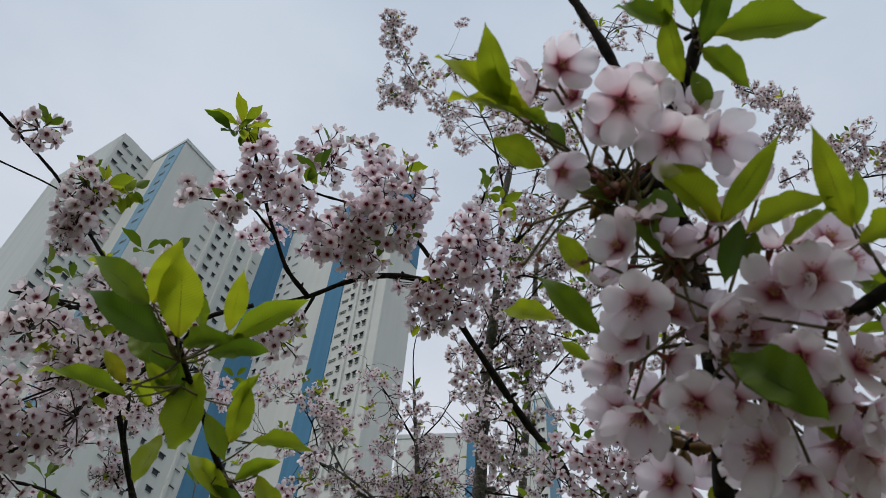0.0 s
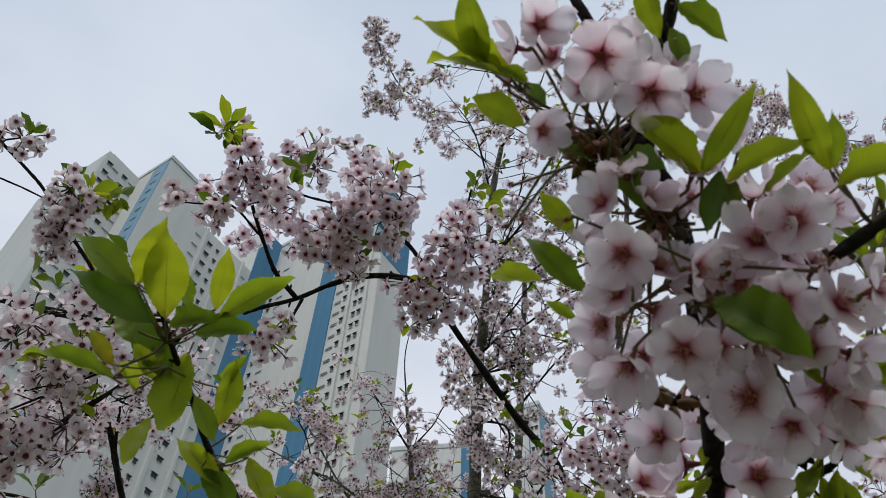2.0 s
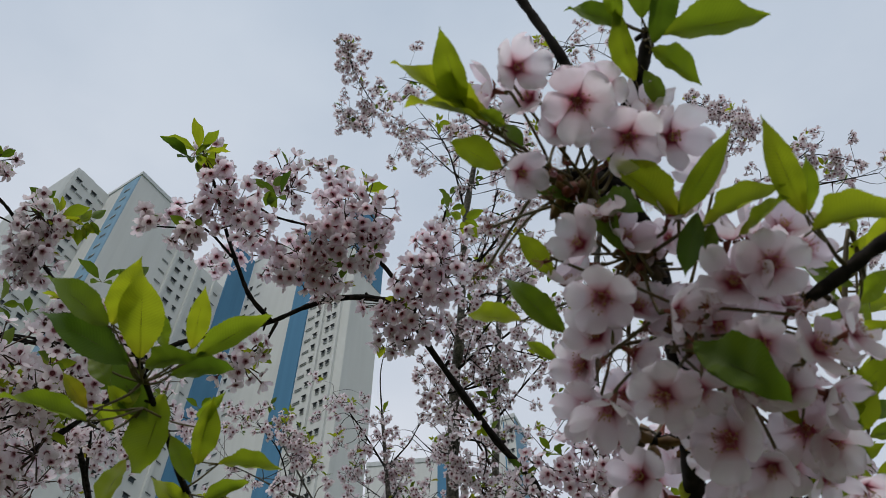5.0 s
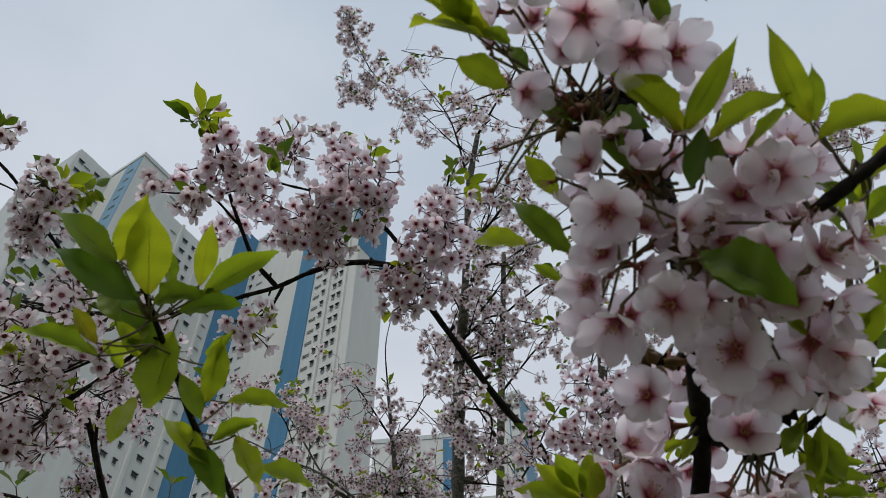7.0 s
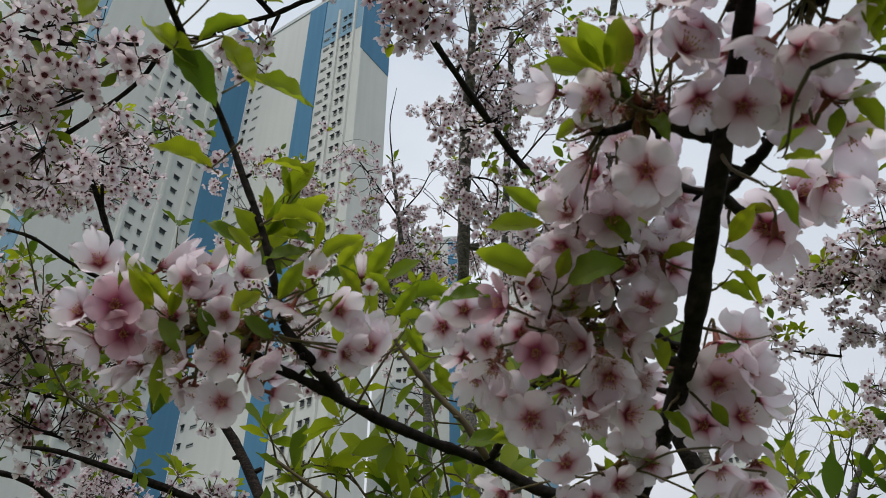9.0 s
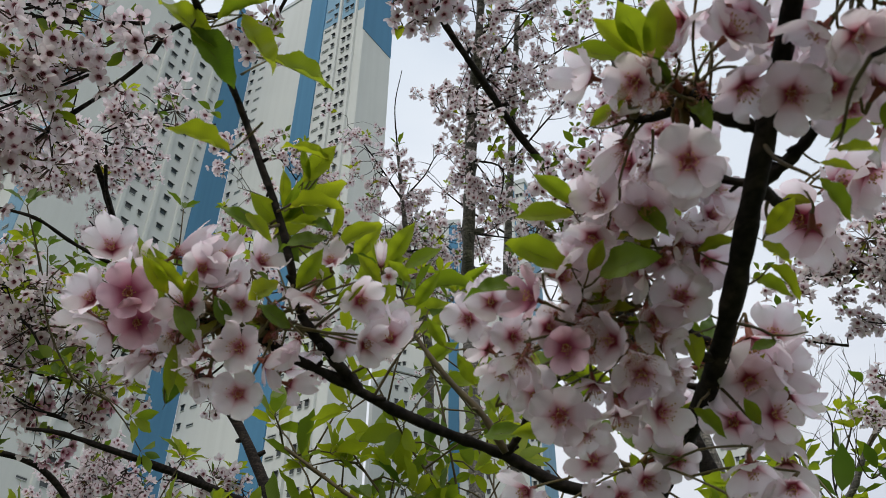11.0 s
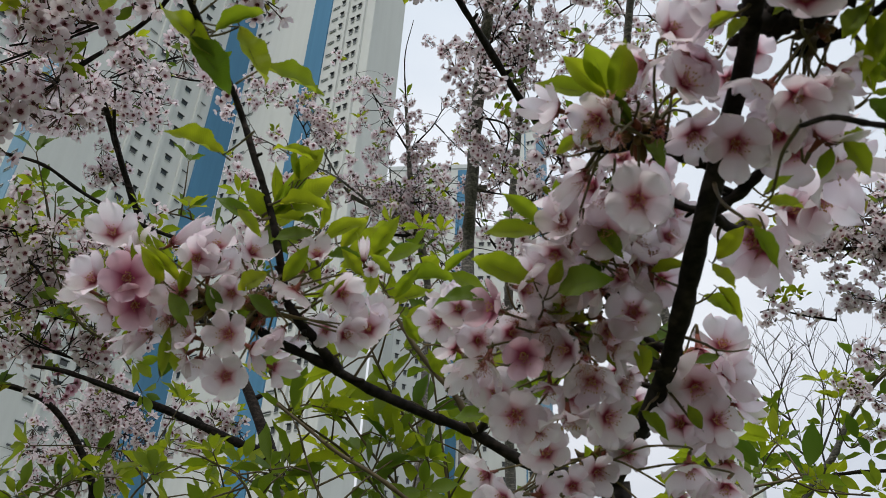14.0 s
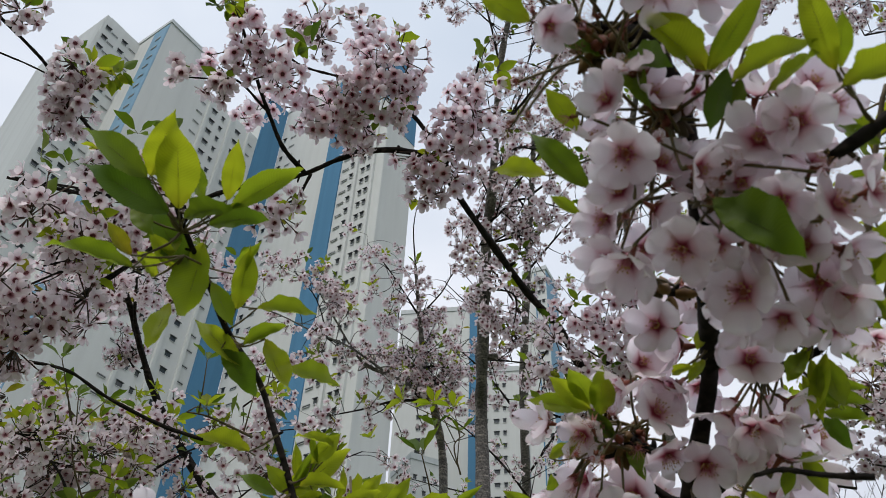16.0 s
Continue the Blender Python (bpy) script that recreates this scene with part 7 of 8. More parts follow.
for p, scale in (((-0.570, 0.795, 2.736), 0.90), ((-0.540, 0.812, 2.739), 1.00), ((-0.599, 0.779, 2.752), 0.80), ((-0.531, 0.811, 2.754), 0.80), ((-0.667, 0.722, 2.783), 0.90), ((-0.582, 0.935, 2.698), 0.80), ((-0.627, 0.944, 2.664), 0.80), ((-0.595, 0.825, 2.553), 0.90), ((-0.554, 0.825, 2.460), 0.90), ((-0.529, 0.910, 2.515), 0.80), ((-0.568, 0.916, 2.484), 0.80),):
    tuft(left_tree, p, scale * 0.7)
spray(left_tree, [(-0.516, 0.955, 2.599), (-0.546, 0.876, 2.538), (-0.569, 0.834, 2.503), (-0.607, 0.816, 2.493)], 0.0024, 0.0016, 3, 0.040, ['small', 'mid'], seed=16, leafy=0.6, grow=1.10)
spray(left_tree, [(-0.512, 1.006, 2.549), (-0.556, 0.999, 2.505), (-0.593, 0.985, 2.457), (-0.636, 0.985, 2.424)], 0.0024, 0.0016, 5, 0.052, ['mid', 'big'], seed=17, leafy=0.15, grow=1.10)

# the grey-barked tree with an upright leader
grey_tree = thing("cherry_tree", (0.178, 2.270, 0.000), "slender cherry tree with ringed grey bark and pale flowers", "tree", "flowering trees")
limb(grey_tree, [(0.178, 2.270, 0.000), (0.178, 2.270, 0.800), (0.188, 2.270, 1.600), (0.158, 2.290, 2.898), (0.147, 2.135, 3.103), (0.145, 2.000, 3.257), (0.143, 1.850, 3.414), (0.147, 1.727, 3.448), (0.153, 1.588, 3.600), (0.156, 1.458, 3.744), (0.181, 1.366, 3.896)], 0.0272, 0.0080, name="trunk", mat=GREY_BARK, sides=10, spurs=8)
spray(grey_tree, [(0.153, 1.588, 3.600), (0.245, 1.523, 3.690), (0.336, 1.444, 3.830), (0.395, 1.389, 3.949)], 0.0048, 0.0014, 14, 0.072, ['small', 'mid'], seed=21, leafy=0.15)
spray(grey_tree, [(0.149, 1.776, 3.401), (0.237, 1.765, 3.491), (0.351, 1.822, 3.530), (0.506, 1.883, 3.549)], 0.0040, 0.0014, 17, 0.080, ['small'], seed=22, leafy=0.18)
spray(grey_tree, [(0.148, 1.677, 3.493), (0.212, 1.624, 3.565), (0.285, 1.643, 3.592), (0.363, 1.645, 3.681)], 0.0040, 0.0014, 16, 0.088, ['small'], seed=23, leafy=0.15)
spray(grey_tree, [(0.150, 1.823, 3.353), (0.219, 1.812, 3.391), (0.253, 1.832, 3.366), (0.293, 1.904, 3.341)], 0.0032, 0.0014, 11, 0.072, ['small', 'mid'], seed=24, leafy=0.24)
spray(grey_tree, [(0.156, 1.458, 3.744), (0.119, 1.385, 3.888), (0.083, 1.350, 4.003), (0.007, 1.347, 4.188)], 0.0040, 0.0014, 17, 0.104, ['small', 'mid'], seed=25, leafy=0.18)
spray(grey_tree, [(0.181, 1.366, 3.896), (0.245, 1.308, 4.015), (0.304, 1.261, 4.123), (0.342, 1.176, 4.247)], 0.0040, 0.0014, 12, 0.096, ['small'], seed=26, leafy=0.18)
spray(grey_tree, [(0.147, 1.727, 3.448), (0.112, 1.695, 3.512), (0.094, 1.670, 3.588)], 0.0032, 0.0014, 8, 0.064, ['small'], seed=27, leafy=0.12)
spray(grey_tree, [(0.142, 1.805, 3.428), (0.215, 1.741, 3.508), (0.297, 1.670, 3.606), (0.369, 1.631, 3.723)], 0.0032, 0.0014, 14, 0.080, ['small', 'mid'], seed=28, leafy=0.18)
spray(grey_tree, [(0.136, 1.970, 3.237), (0.166, 1.977, 3.202), (0.194, 1.995, 3.176)], 0.0032, 0.0014, 7, 0.040, ['mid'], seed=29, leafy=0.18)
spray(grey_tree, [(0.135, 1.937, 3.274), (0.244, 1.996, 3.293), (0.239, 2.085, 3.188), (0.315, 2.127, 3.251)], 0.0032, 0.0014, 11, 0.080, ['small'], seed=30, leafy=0.48)
spray(grey_tree, [(0.146, 2.095, 3.121), (0.269, 2.188, 3.181), (0.370, 2.250, 3.213)], 0.0032, 0.0014, 12, 0.096, ['small', 'mid'], seed=31, leafy=0.18)
spray(grey_tree, [(0.120, 1.836, 3.357), (0.227, 1.869, 3.427), (0.334, 1.887, 3.505), (0.442, 1.888, 3.593)], 0.0032, 0.0014, 14, 0.088, ['small'], seed=32, leafy=0.12)

# the farther slim tree with a pale leader
slim_tree = thing("cherry_tree", (0.056, 3.000, 0.000), "slim cherry tree with pale bark and small flower clusters", "tree", "flowering trees")
limb(slim_tree, [(0.056, 3.000, 0.000), (0.056, 3.000, 1.200), (0.056, 3.000, 2.200), (0.056, 3.000, 3.153), (0.004, 2.839, 3.407), (-0.045, 2.728, 3.545)], 0.0240, 0.0112, name="trunk", mat=GREY_BARK, sides=9)
limb(slim_tree, [(-0.045, 2.728, 3.545), (-0.071, 2.616, 3.683), (-0.096, 2.486, 3.838)], 0.0104, 0.0056, mat=GREY_BARK, sides=9)
limb(slim_tree, [(-0.096, 2.486, 3.838), (-0.110, 2.378, 3.954), (-0.087, 2.281, 4.050)], 0.0036, 0.0012, sides=6)
spray(slim_tree, [(-0.016, 2.809, 3.440), (-0.169, 2.653, 3.420), (-0.272, 2.554, 3.410), (-0.376, 2.386, 3.485), (-0.435, 2.286, 3.532)], 0.0080, 0.0014, 26, 0.088, ['small'], seed=33, leafy=0.24, mat=GREY_BARK)
spray(slim_tree, [(-0.169, 2.653, 3.420), (-0.309, 2.457, 3.402), (-0.421, 2.355, 3.383), (-0.525, 2.244, 3.366), (-0.600, 2.217, 3.376)], 0.0048, 0.0014, 20, 0.072, ['small'], seed=34, leafy=0.24, mat=GREY_BARK)
spray(slim_tree, [(-0.015, 2.821, 3.421), (-0.146, 2.773, 3.384), (-0.268, 2.719, 3.306), (-0.423, 2.655, 3.222)], 0.0072, 0.0014, 12, 0.080, ['small'], seed=35, leafy=0.30, mat=BARK)
spray(slim_tree, [(-0.071, 2.616, 3.683), (-0.199, 2.531, 3.841), (-0.295, 2.452, 3.918)], 0.0040, 0.0014, 26, 0.088, ['small'], seed=36, leafy=0.15, mat=BARK)
spray(slim_tree, [(-0.047, 2.696, 3.576), (-0.087, 2.702, 3.497), (-0.114, 2.651, 3.567)], 0.0040, 0.0014, 22, 0.128, ['small', 'mid'], seed=37, leafy=0.18, mat=BARK)
spray(slim_tree, [(-0.032, 2.734, 3.522), (0.046, 2.752, 3.566), (0.133, 2.695, 3.642)], 0.0040, 0.0014, 24, 0.128, ['small', 'mid'], seed=38, leafy=0.18, mat=BARK)
spray(slim_tree, [(-0.071, 2.616, 3.683), (0.011, 2.557, 3.757), (0.074, 2.496, 3.827), (0.171, 2.580, 3.785)], 0.0032, 0.0014, 14, 0.072, ['small'], seed=39, leafy=0.12, mat=BARK)
spray(slim_tree, [(-0.391, 2.434, 3.418), (-0.433, 2.312, 3.501), (-0.510, 2.210, 3.541)], 0.0032, 0.0014, 18, 0.080, ['small', 'mid'], seed=40, leafy=0.24, mat=BARK)
spray(slim_tree, [(0.003, 2.861, 3.430), (0.028, 2.763, 3.502), (0.095, 2.759, 3.505)], 0.0032, 0.0014, 22, 0.104, ['small', 'mid'], seed=41, leafy=0.12, mat=BARK)
spray(slim_tree, [(-0.012, 2.836, 3.467), (-0.111, 2.728, 3.546), (-0.141, 2.661, 3.632)], 0.0032, 0.0014, 20, 0.096, ['small', 'mid'], seed=42, leafy=0.18, mat=BARK)

# a pale tree farther back, seen between the trunks
far_cherry = thing("cherry_tree", (0.819, 4.915, 0.000), "distant cherry tree in full pale bloom on thin dark twigs", "tree", "flowering trees")
limb(far_cherry, [(0.819, 4.915, 0.000), (0.719, 4.815, 1.200), (0.619, 4.715, 2.904), (0.520, 4.109, 3.659), (0.474, 3.661, 4.167), (0.471, 3.211, 4.677), (0.472, 2.809, 5.113)], 0.040, 0.012, name="trunk", mat=GREY_BARK, sides=8)
spray(far_cherry, [(0.523, 4.019, 3.614), (0.375, 3.930, 3.759), (0.182, 3.844, 3.901), (-0.007, 3.790, 3.993)], 0.007, 0.0022, 14, 0.125, ['small', 'mid'], seed=80, leafy=0.12)
spray(far_cherry, [(0.524, 4.035, 4.047), (0.331, 3.909, 4.252), (0.127, 3.818, 4.402), (-0.057, 3.761, 4.500)], 0.007, 0.0022, 14, 0.125, ['small', 'mid'], seed=81, leafy=0.12)
spray(far_cherry, [(0.572, 4.392, 3.955), (0.707, 4.274, 4.130), (0.809, 4.158, 4.304), (0.877, 4.044, 4.476)], 0.007, 0.0022, 14, 0.125, ['small', 'mid'], seed=82, leafy=0.12)
spray(far_cherry, [(0.478, 3.694, 4.117), (0.627, 3.569, 4.301), (0.731, 3.448, 4.483), (0.839, 3.359, 4.615)], 0.007, 0.0022, 8, 0.125, ['small', 'mid'], seed=83, leafy=0.12)
spray(far_cherry, [(0.513, 3.724, 4.527), (0.351, 3.596, 4.733), (0.176, 3.486, 4.911), (0.067, 3.389, 5.066)], 0.007, 0.0022, 8, 0.125, ['small', 'mid'], seed=84, leafy=0.12)
spray(far_cherry, [(0.548, 3.736, 4.966), (0.716, 3.616, 5.143), (0.871, 3.515, 5.291), (1.008, 3.414, 5.439)], 0.007, 0.0022, 8, 0.125, ['small', 'mid'], seed=85, leafy=0.12)
spray(far_cherry, [(0.485, 3.201, 4.875), (0.349, 3.095, 5.045), (0.269, 2.952, 5.269), (0.221, 2.824, 5.469)], 0.007, 0.0022, 14, 0.125, ['small', 'mid'], seed=86, leafy=0.12)
spray(far_cherry, [(0.529, 3.151, 5.409), (0.691, 3.054, 5.550), (0.869, 2.956, 5.692), (1.049, 2.875, 5.808)], 0.007, 0.0022, 14, 0.125, ['small', 'mid'], seed=87, leafy=0.12)
spray(far_cherry, [(0.587, 4.501, 3.787), (0.366, 4.478, 3.832), (0.094, 4.459, 3.876), (-0.144, 4.438, 3.920)], 0.007, 0.0022, 14, 0.125, ['small', 'mid'], seed=88, leafy=0.12)
spray(far_cherry, [(0.532, 4.084, 3.514), (0.690, 4.024, 3.597), (0.829, 3.933, 3.730), (0.969, 3.859, 3.838)], 0.007, 0.0022, 14, 0.125, ['small', 'mid'], seed=89, leafy=0.12)
spray(far_cherry, [(0.488, 3.778, 4.446), (0.339, 3.735, 4.519), (0.171, 3.677, 4.618), (0.035, 3.616, 4.718)], 0.007, 0.0022, 8, 0.125, ['small', 'mid'], seed=90, leafy=0.12)
spray(far_cherry, [(0.563, 3.479, 5.361), (0.784, 3.374, 5.512), (1.009, 3.305, 5.608), (1.235, 3.235, 5.703)], 0.007, 0.0022, 9, 0.125, ['small', 'mid'], seed=91, leafy=0.12)

# the tree behind on the other side, with airy flowering sprays
back_tree = thing("cherry_tree", (1.619, 2.828, 0.000), "tall cherry tree with airy sprays of pale flowers", "tree", "flowering trees")
limb(back_tree, [(1.619, 2.828, 0.000), (1.519, 2.828, 1.000), (1.269, 2.878, 1.900), (0.913, 2.696, 3.058), (0.729, 2.390, 3.581), (0.678, 2.045, 3.936), (0.682, 1.882, 4.062), (0.692, 1.754, 4.197), (0.646, 1.631, 4.415), (0.560, 1.470, 4.611)], 0.0240, 0.0040, name="trunk", mat=GREY_BARK, sides=9)
spray(back_tree, [(0.865, 2.460, 4.613), (0.951, 2.386, 4.644), (1.080, 2.301, 4.662)], 0.0040, 0.0013, 14, 0.129, ['small'], seed=43, leafy=0.48)
spray(back_tree, [(0.855, 2.596, 4.506), (0.777, 2.535, 4.579), (0.654, 2.555, 4.592)], 0.0040, 0.0013, 14, 0.110, ['small'], seed=44, leafy=0.60)
spray(back_tree, [(0.870, 2.669, 4.438), (0.680, 2.611, 3.831), (0.501, 2.042, 3.297), (0.464, 1.960, 3.246)], 0.0032, 0.0013, 3, 0.046, ['mid'], seed=45, leafy=0.18)
spray(back_tree, [(0.949, 2.666, 4.479), (0.787, 2.517, 4.104), (0.659, 2.306, 3.774)], 0.0040, 0.0013, 12, 0.110, ['mid', 'small'], seed=46, leafy=0.12)
spray(back_tree, [(0.948, 2.587, 4.550), (1.021, 2.510, 4.316), (0.945, 2.519, 4.046)], 0.0040, 0.0013, 16, 0.129, ['mid', 'small'], seed=47, leafy=0.12)
spray(back_tree, [(0.653, 1.943, 5.202), (0.351, 1.789, 4.987), (0.099, 1.829, 4.867), (-0.104, 1.708, 4.820), (-0.199, 1.603, 4.758), (-0.276, 1.483, 4.811), (-0.316, 1.381, 4.853)], 0.0040, 0.0013, 20, 0.064, ['small', 'mid'], seed=48, leafy=0.06)
spray(back_tree, [(0.272, 2.061, 4.833), (0.133, 1.934, 4.804), (-0.001, 1.786, 4.778), (-0.077, 1.749, 4.799)], 0.0032, 0.0013, 16, 0.092, ['small'], seed=49, leafy=0.12)
spray(back_tree, [(-0.178, 1.690, 4.827), (-0.266, 1.646, 4.730), (-0.336, 1.638, 4.728)], 0.0024, 0.0013, 9, 0.046, ['small', 'mid'], seed=50, leafy=0.03)
spray(back_tree, [(-0.275, 1.503, 4.802), (-0.303, 1.422, 4.837), (-0.316, 1.381, 4.853)], 0.0024, 0.0013, 9, 0.041, ['small', 'mid'], seed=51, leafy=0.06)
spray(back_tree, [(0.351, 1.789, 4.987), (0.264, 1.686, 5.048), (0.007, 1.618, 4.980), (-0.093, 1.602, 4.987)], 0.0032, 0.0013, 18, 0.110, ['small'], seed=52, leafy=0.18)
spray(back_tree, [(0.646, 1.773, 5.404), (0.686, 1.644, 5.455), (0.770, 1.567, 5.361), (0.909, 1.574, 5.214)], 0.0040, 0.0013, 22, 0.120, ['small'], seed=53, leafy=0.12)
spray(back_tree, [(1.129, 1.562, 4.809), (1.227, 1.532, 4.669), (1.286, 1.506, 4.537)], 0.0032, 0.0013, 18, 0.051, ['small', 'mid'], seed=54, leafy=0.06)
spray(back_tree, [(1.251, 1.717, 4.558), (1.282, 1.629, 4.594), (1.275, 1.528, 4.530)], 0.0032, 0.0013, 12, 0.046, ['small', 'mid'], seed=55, leafy=0.06)
spray(back_tree, [(1.302, 1.801, 4.483), (1.370, 1.591, 4.325), (1.426, 1.467, 4.240), (1.518, 1.404, 4.093)], 0.0032, 0.0013, 18, 0.051, ['small'], seed=56, leafy=0.18)
spray(back_tree, [(1.372, 1.605, 4.316), (1.408, 1.464, 4.251), (1.457, 1.410, 4.254)], 0.0024, 0.0013, 8, 0.037, ['small'], seed=57, leafy=0.30)
spray(back_tree, [(1.394, 1.513, 4.102), (1.486, 1.465, 4.076), (1.574, 1.417, 4.049)], 0.0032, 0.0013, 14, 0.083, ['mid', 'small'], seed=58, leafy=0.24)
spray(back_tree, [(0.355, 1.943, 4.663), (0.310, 2.030, 4.487), (0.263, 2.070, 4.338), (0.319, 2.190, 4.234)], 0.0032, 0.0013, 24, 0.110, ['small'], seed=59, leafy=0.15)
spray(back_tree, [(1.476, 1.681, 3.939), (1.534, 1.626, 3.940), (1.592, 1.588, 3.927)], 0.0024, 0.0013, 8, 0.092, ['small'], seed=60, leafy=0.54)

# the low flowering boughs of a neighbour tree
side_tree = thing("cherry_tree", (1.691, 1.928, 0.000), "cherry tree with low flowering boughs and broad fresh leaves", "tree", "flowering trees")
limb(side_tree, [(1.691, 1.928, 0.000), (1.691, 1.928, 0.800), (1.641, 1.878, 1.500), (1.291, 1.928, 2.458)], 0.0400, 0.0160, name="trunk", mat=GREY_BARK)
spray(side_tree, [(1.151, 1.586, 2.658), (1.033, 1.643, 2.696), (0.921, 1.662, 2.690), (0.829, 1.677, 2.664)], 0.0072, 0.0016, 22, 0.048, ['small'], seed=61, leafy=0.3)
spray(side_tree, [(1.191, 1.627, 2.719), (1.130, 1.644, 2.758), (1.056, 1.674, 2.787)], 0.0048, 0.0016, 22, 0.060, ['mid', 'big'], seed=62, leafy=0.2)
spray(side_tree, [(1.009, 1.786, 2.581), (0.925, 1.780, 2.585), (0.861, 1.785, 2.598), (0.826, 1.788, 2.589)], 0.0032, 0.0016, 6, 0.032, ['small'], seed=63, leafy=0.9)
spray(side_tree, [(1.202, 1.722, 2.562), (1.121, 1.748, 2.615), (1.044, 1.741, 2.620)], 0.0032, 0.0016, 13, 0.040, ['mid', 'small'], seed=64, leafy=0.3)
spray(side_tree, [(1.290, 1.892, 2.533), (1.227, 1.916, 2.570), (1.161, 1.945, 2.595)], 0.0032, 0.0016, 9, 0.064, ['mid', 'small'], seed=65, leafy=0.3)
spray(side_tree, [(1.375, 2.087, 2.436), (1.321, 2.096, 2.499), (1.287, 2.103, 2.531)], 0.0032, 0.0016, 10, 0.072, ['mid', 'small'], seed=66, leafy=0.3)
spray(side_tree, [(1.180, 1.560, 2.816), (1.112, 1.604, 2.826), (1.061, 1.637, 2.829)], 0.0040, 0.0016, 10, 0.064, ['small'], seed=67, leafy=0.4)
limb(side_tree, [(1.213, 2.741, 2.292), (1.283, 2.582, 2.448), (1.305, 2.471, 2.502), (1.341, 2.414, 2.591), (1.408, 2.329, 2.689), (1.485, 2.247, 2.751)], 0.0144, 0.0048, mat=GREY_BARK)
limb(side_tree, [(1.300, 2.538, 2.457), (1.365, 2.455, 2.452), (1.493, 2.380, 2.442)], 0.0064, 0.0048)
leaf_spray(side_tree, [(1.291, 2.580, 2.448), (1.326, 2.433, 2.562), (1.390, 2.335, 2.673), (1.474, 2.265, 2.740)], 0.0032, 0.0024, 11, 0.055, seed=1, scale=1.15)
leaf_spray(side_tree, [(0.889, 2.146, 2.255), (0.972, 2.117, 2.295), (1.060, 2.127, 2.276), (1.189, 2.124, 2.273)], 0.0032, 0.0024, 9, 0.060, seed=2, scale=1.15)
leaf_spray(side_tree, [(0.415, 1.192, 1.947), (0.475, 1.181, 1.961), (0.543, 1.170, 1.976)], 0.0024, 0.0016, 8, 0.035, seed=3, scale=0.95)
leaf_spray(side_tree, [(0.845, 2.033, 2.247), (0.887, 1.986, 2.318), (0.924, 1.961, 2.354)], 0.0026, 0.0016, 5, 0.045, seed=4, scale=1.1)
leaf_spray(side_tree, [(1.275, 2.236, 2.464), (1.229, 2.247, 2.449), (1.174, 2.191, 2.538)], 0.0026, 0.0016, 6, 0.040, seed=5, scale=1.15)

# the leafy shoots low down, between the flowering branches
shrub = thing("leafy_sapling", (-0.003, 1.506, 0.000), "young leafy sapling with fresh green leaves", "sapling")
limb(shrub, [(-0.003, 1.506, 0.000), (-0.003, 1.506, 0.800), (-0.003, 1.486, 1.500), (-0.003, 1.406, 1.954)], 0.0160, 0.0072, name="trunk", mat=SHOOT)
leaf_spray(shrub, [(-0.003, 1.406, 1.954), (-0.076, 1.304, 2.005), (-0.138, 1.208, 2.017), (-0.173, 1.156, 2.026)], 0.0024, 0.0012, 10, 0.044, seed=10, scale=0.74, young=True)
leaf_spray(shrub, [(0.029, 1.251, 1.914), (-0.049, 1.224, 1.996), (-0.094, 1.200, 2.050)], 0.0024, 0.0012, 8, 0.048, seed=11, scale=0.79, young=True)
leaf_spray(shrub, [(0.080, 1.325, 1.937), (0.056, 1.291, 2.045), (0.031, 1.246, 2.153), (0.008, 1.285, 2.252)], 0.0024, 0.0012, 12, 0.056, seed=12, scale=0.83, young=True)
leaf_spray(shrub, [(-0.003, 1.406, 1.954), (0.040, 1.232, 1.972), (-0.014, 1.201, 2.057), (-0.048, 1.103, 2.078)], 0.0024, 0.0012, 10, 0.048, seed=13, scale=0.83, young=True)
leaf_spray(shrub, [(-0.133, 1.478, 1.965), (-0.210, 1.461, 1.992), (-0.285, 1.439, 2.018)], 0.0024, 0.0012, 7, 0.048, seed=14, scale=0.79, young=True)
leaf_spray(shrub, [(-0.182, 1.245, 1.876), (-0.203, 1.229, 1.923), (-0.221, 1.220, 1.942)], 0.0024, 0.0012, 5, 0.040, seed=15, scale=1.05, young=True)
leaf_spray(shrub, [(-0.369, 1.607, 1.956), (-0.446, 1.566, 2.028), (-0.489, 1.540, 2.067)], 0.0024, 0.0012, 6, 0.056, seed=16, scale=0.79, young=True)
leaf_spray(shrub, [(0.130, 1.320, 1.940), (0.125, 1.373, 2.043), (0.097, 1.417, 2.156)], 0.0024, 0.0012, 6, 0.056, seed=17, scale=0.79, young=True)
leaf_spray(shrub, [(-0.072, 1.178, 1.866), (-0.106, 1.161, 1.916), (-0.125, 1.146, 1.955)], 0.0024, 0.0012, 5, 0.040, seed=18, scale=0.88, young=True)
leaf_spray(shrub, [(0.173, 1.393, 1.962), (0.235, 1.434, 2.071), (0.283, 1.465, 2.190)], 0.0024, 0.0012, 7, 0.064, seed=19, scale=0.71, young=True)
leaf_spray(shrub, [(-0.554, 1.637, 1.951), (-0.589, 1.614, 1.993), (-0.643, 1.589, 2.002)], 0.0024, 0.0012, 8, 0.056, seed=20, scale=0.79)
leaf_spray(shrub, [(-0.322, 1.344, 2.395), (-0.399, 1.310, 2.413), (-0.436, 1.297, 2.413)], 0.0024, 0.0012, 5, 0.040, seed=21, scale=0.71)
leaf_spray(shrub, [(-0.530, 1.459, 2.234), (-0.586, 1.425, 2.257), (-0.628, 1.369, 2.325), (-0.642, 1.318, 2.396)], 0.0024, 0.0012, 16, 0.056, seed=22, scale=0.66)
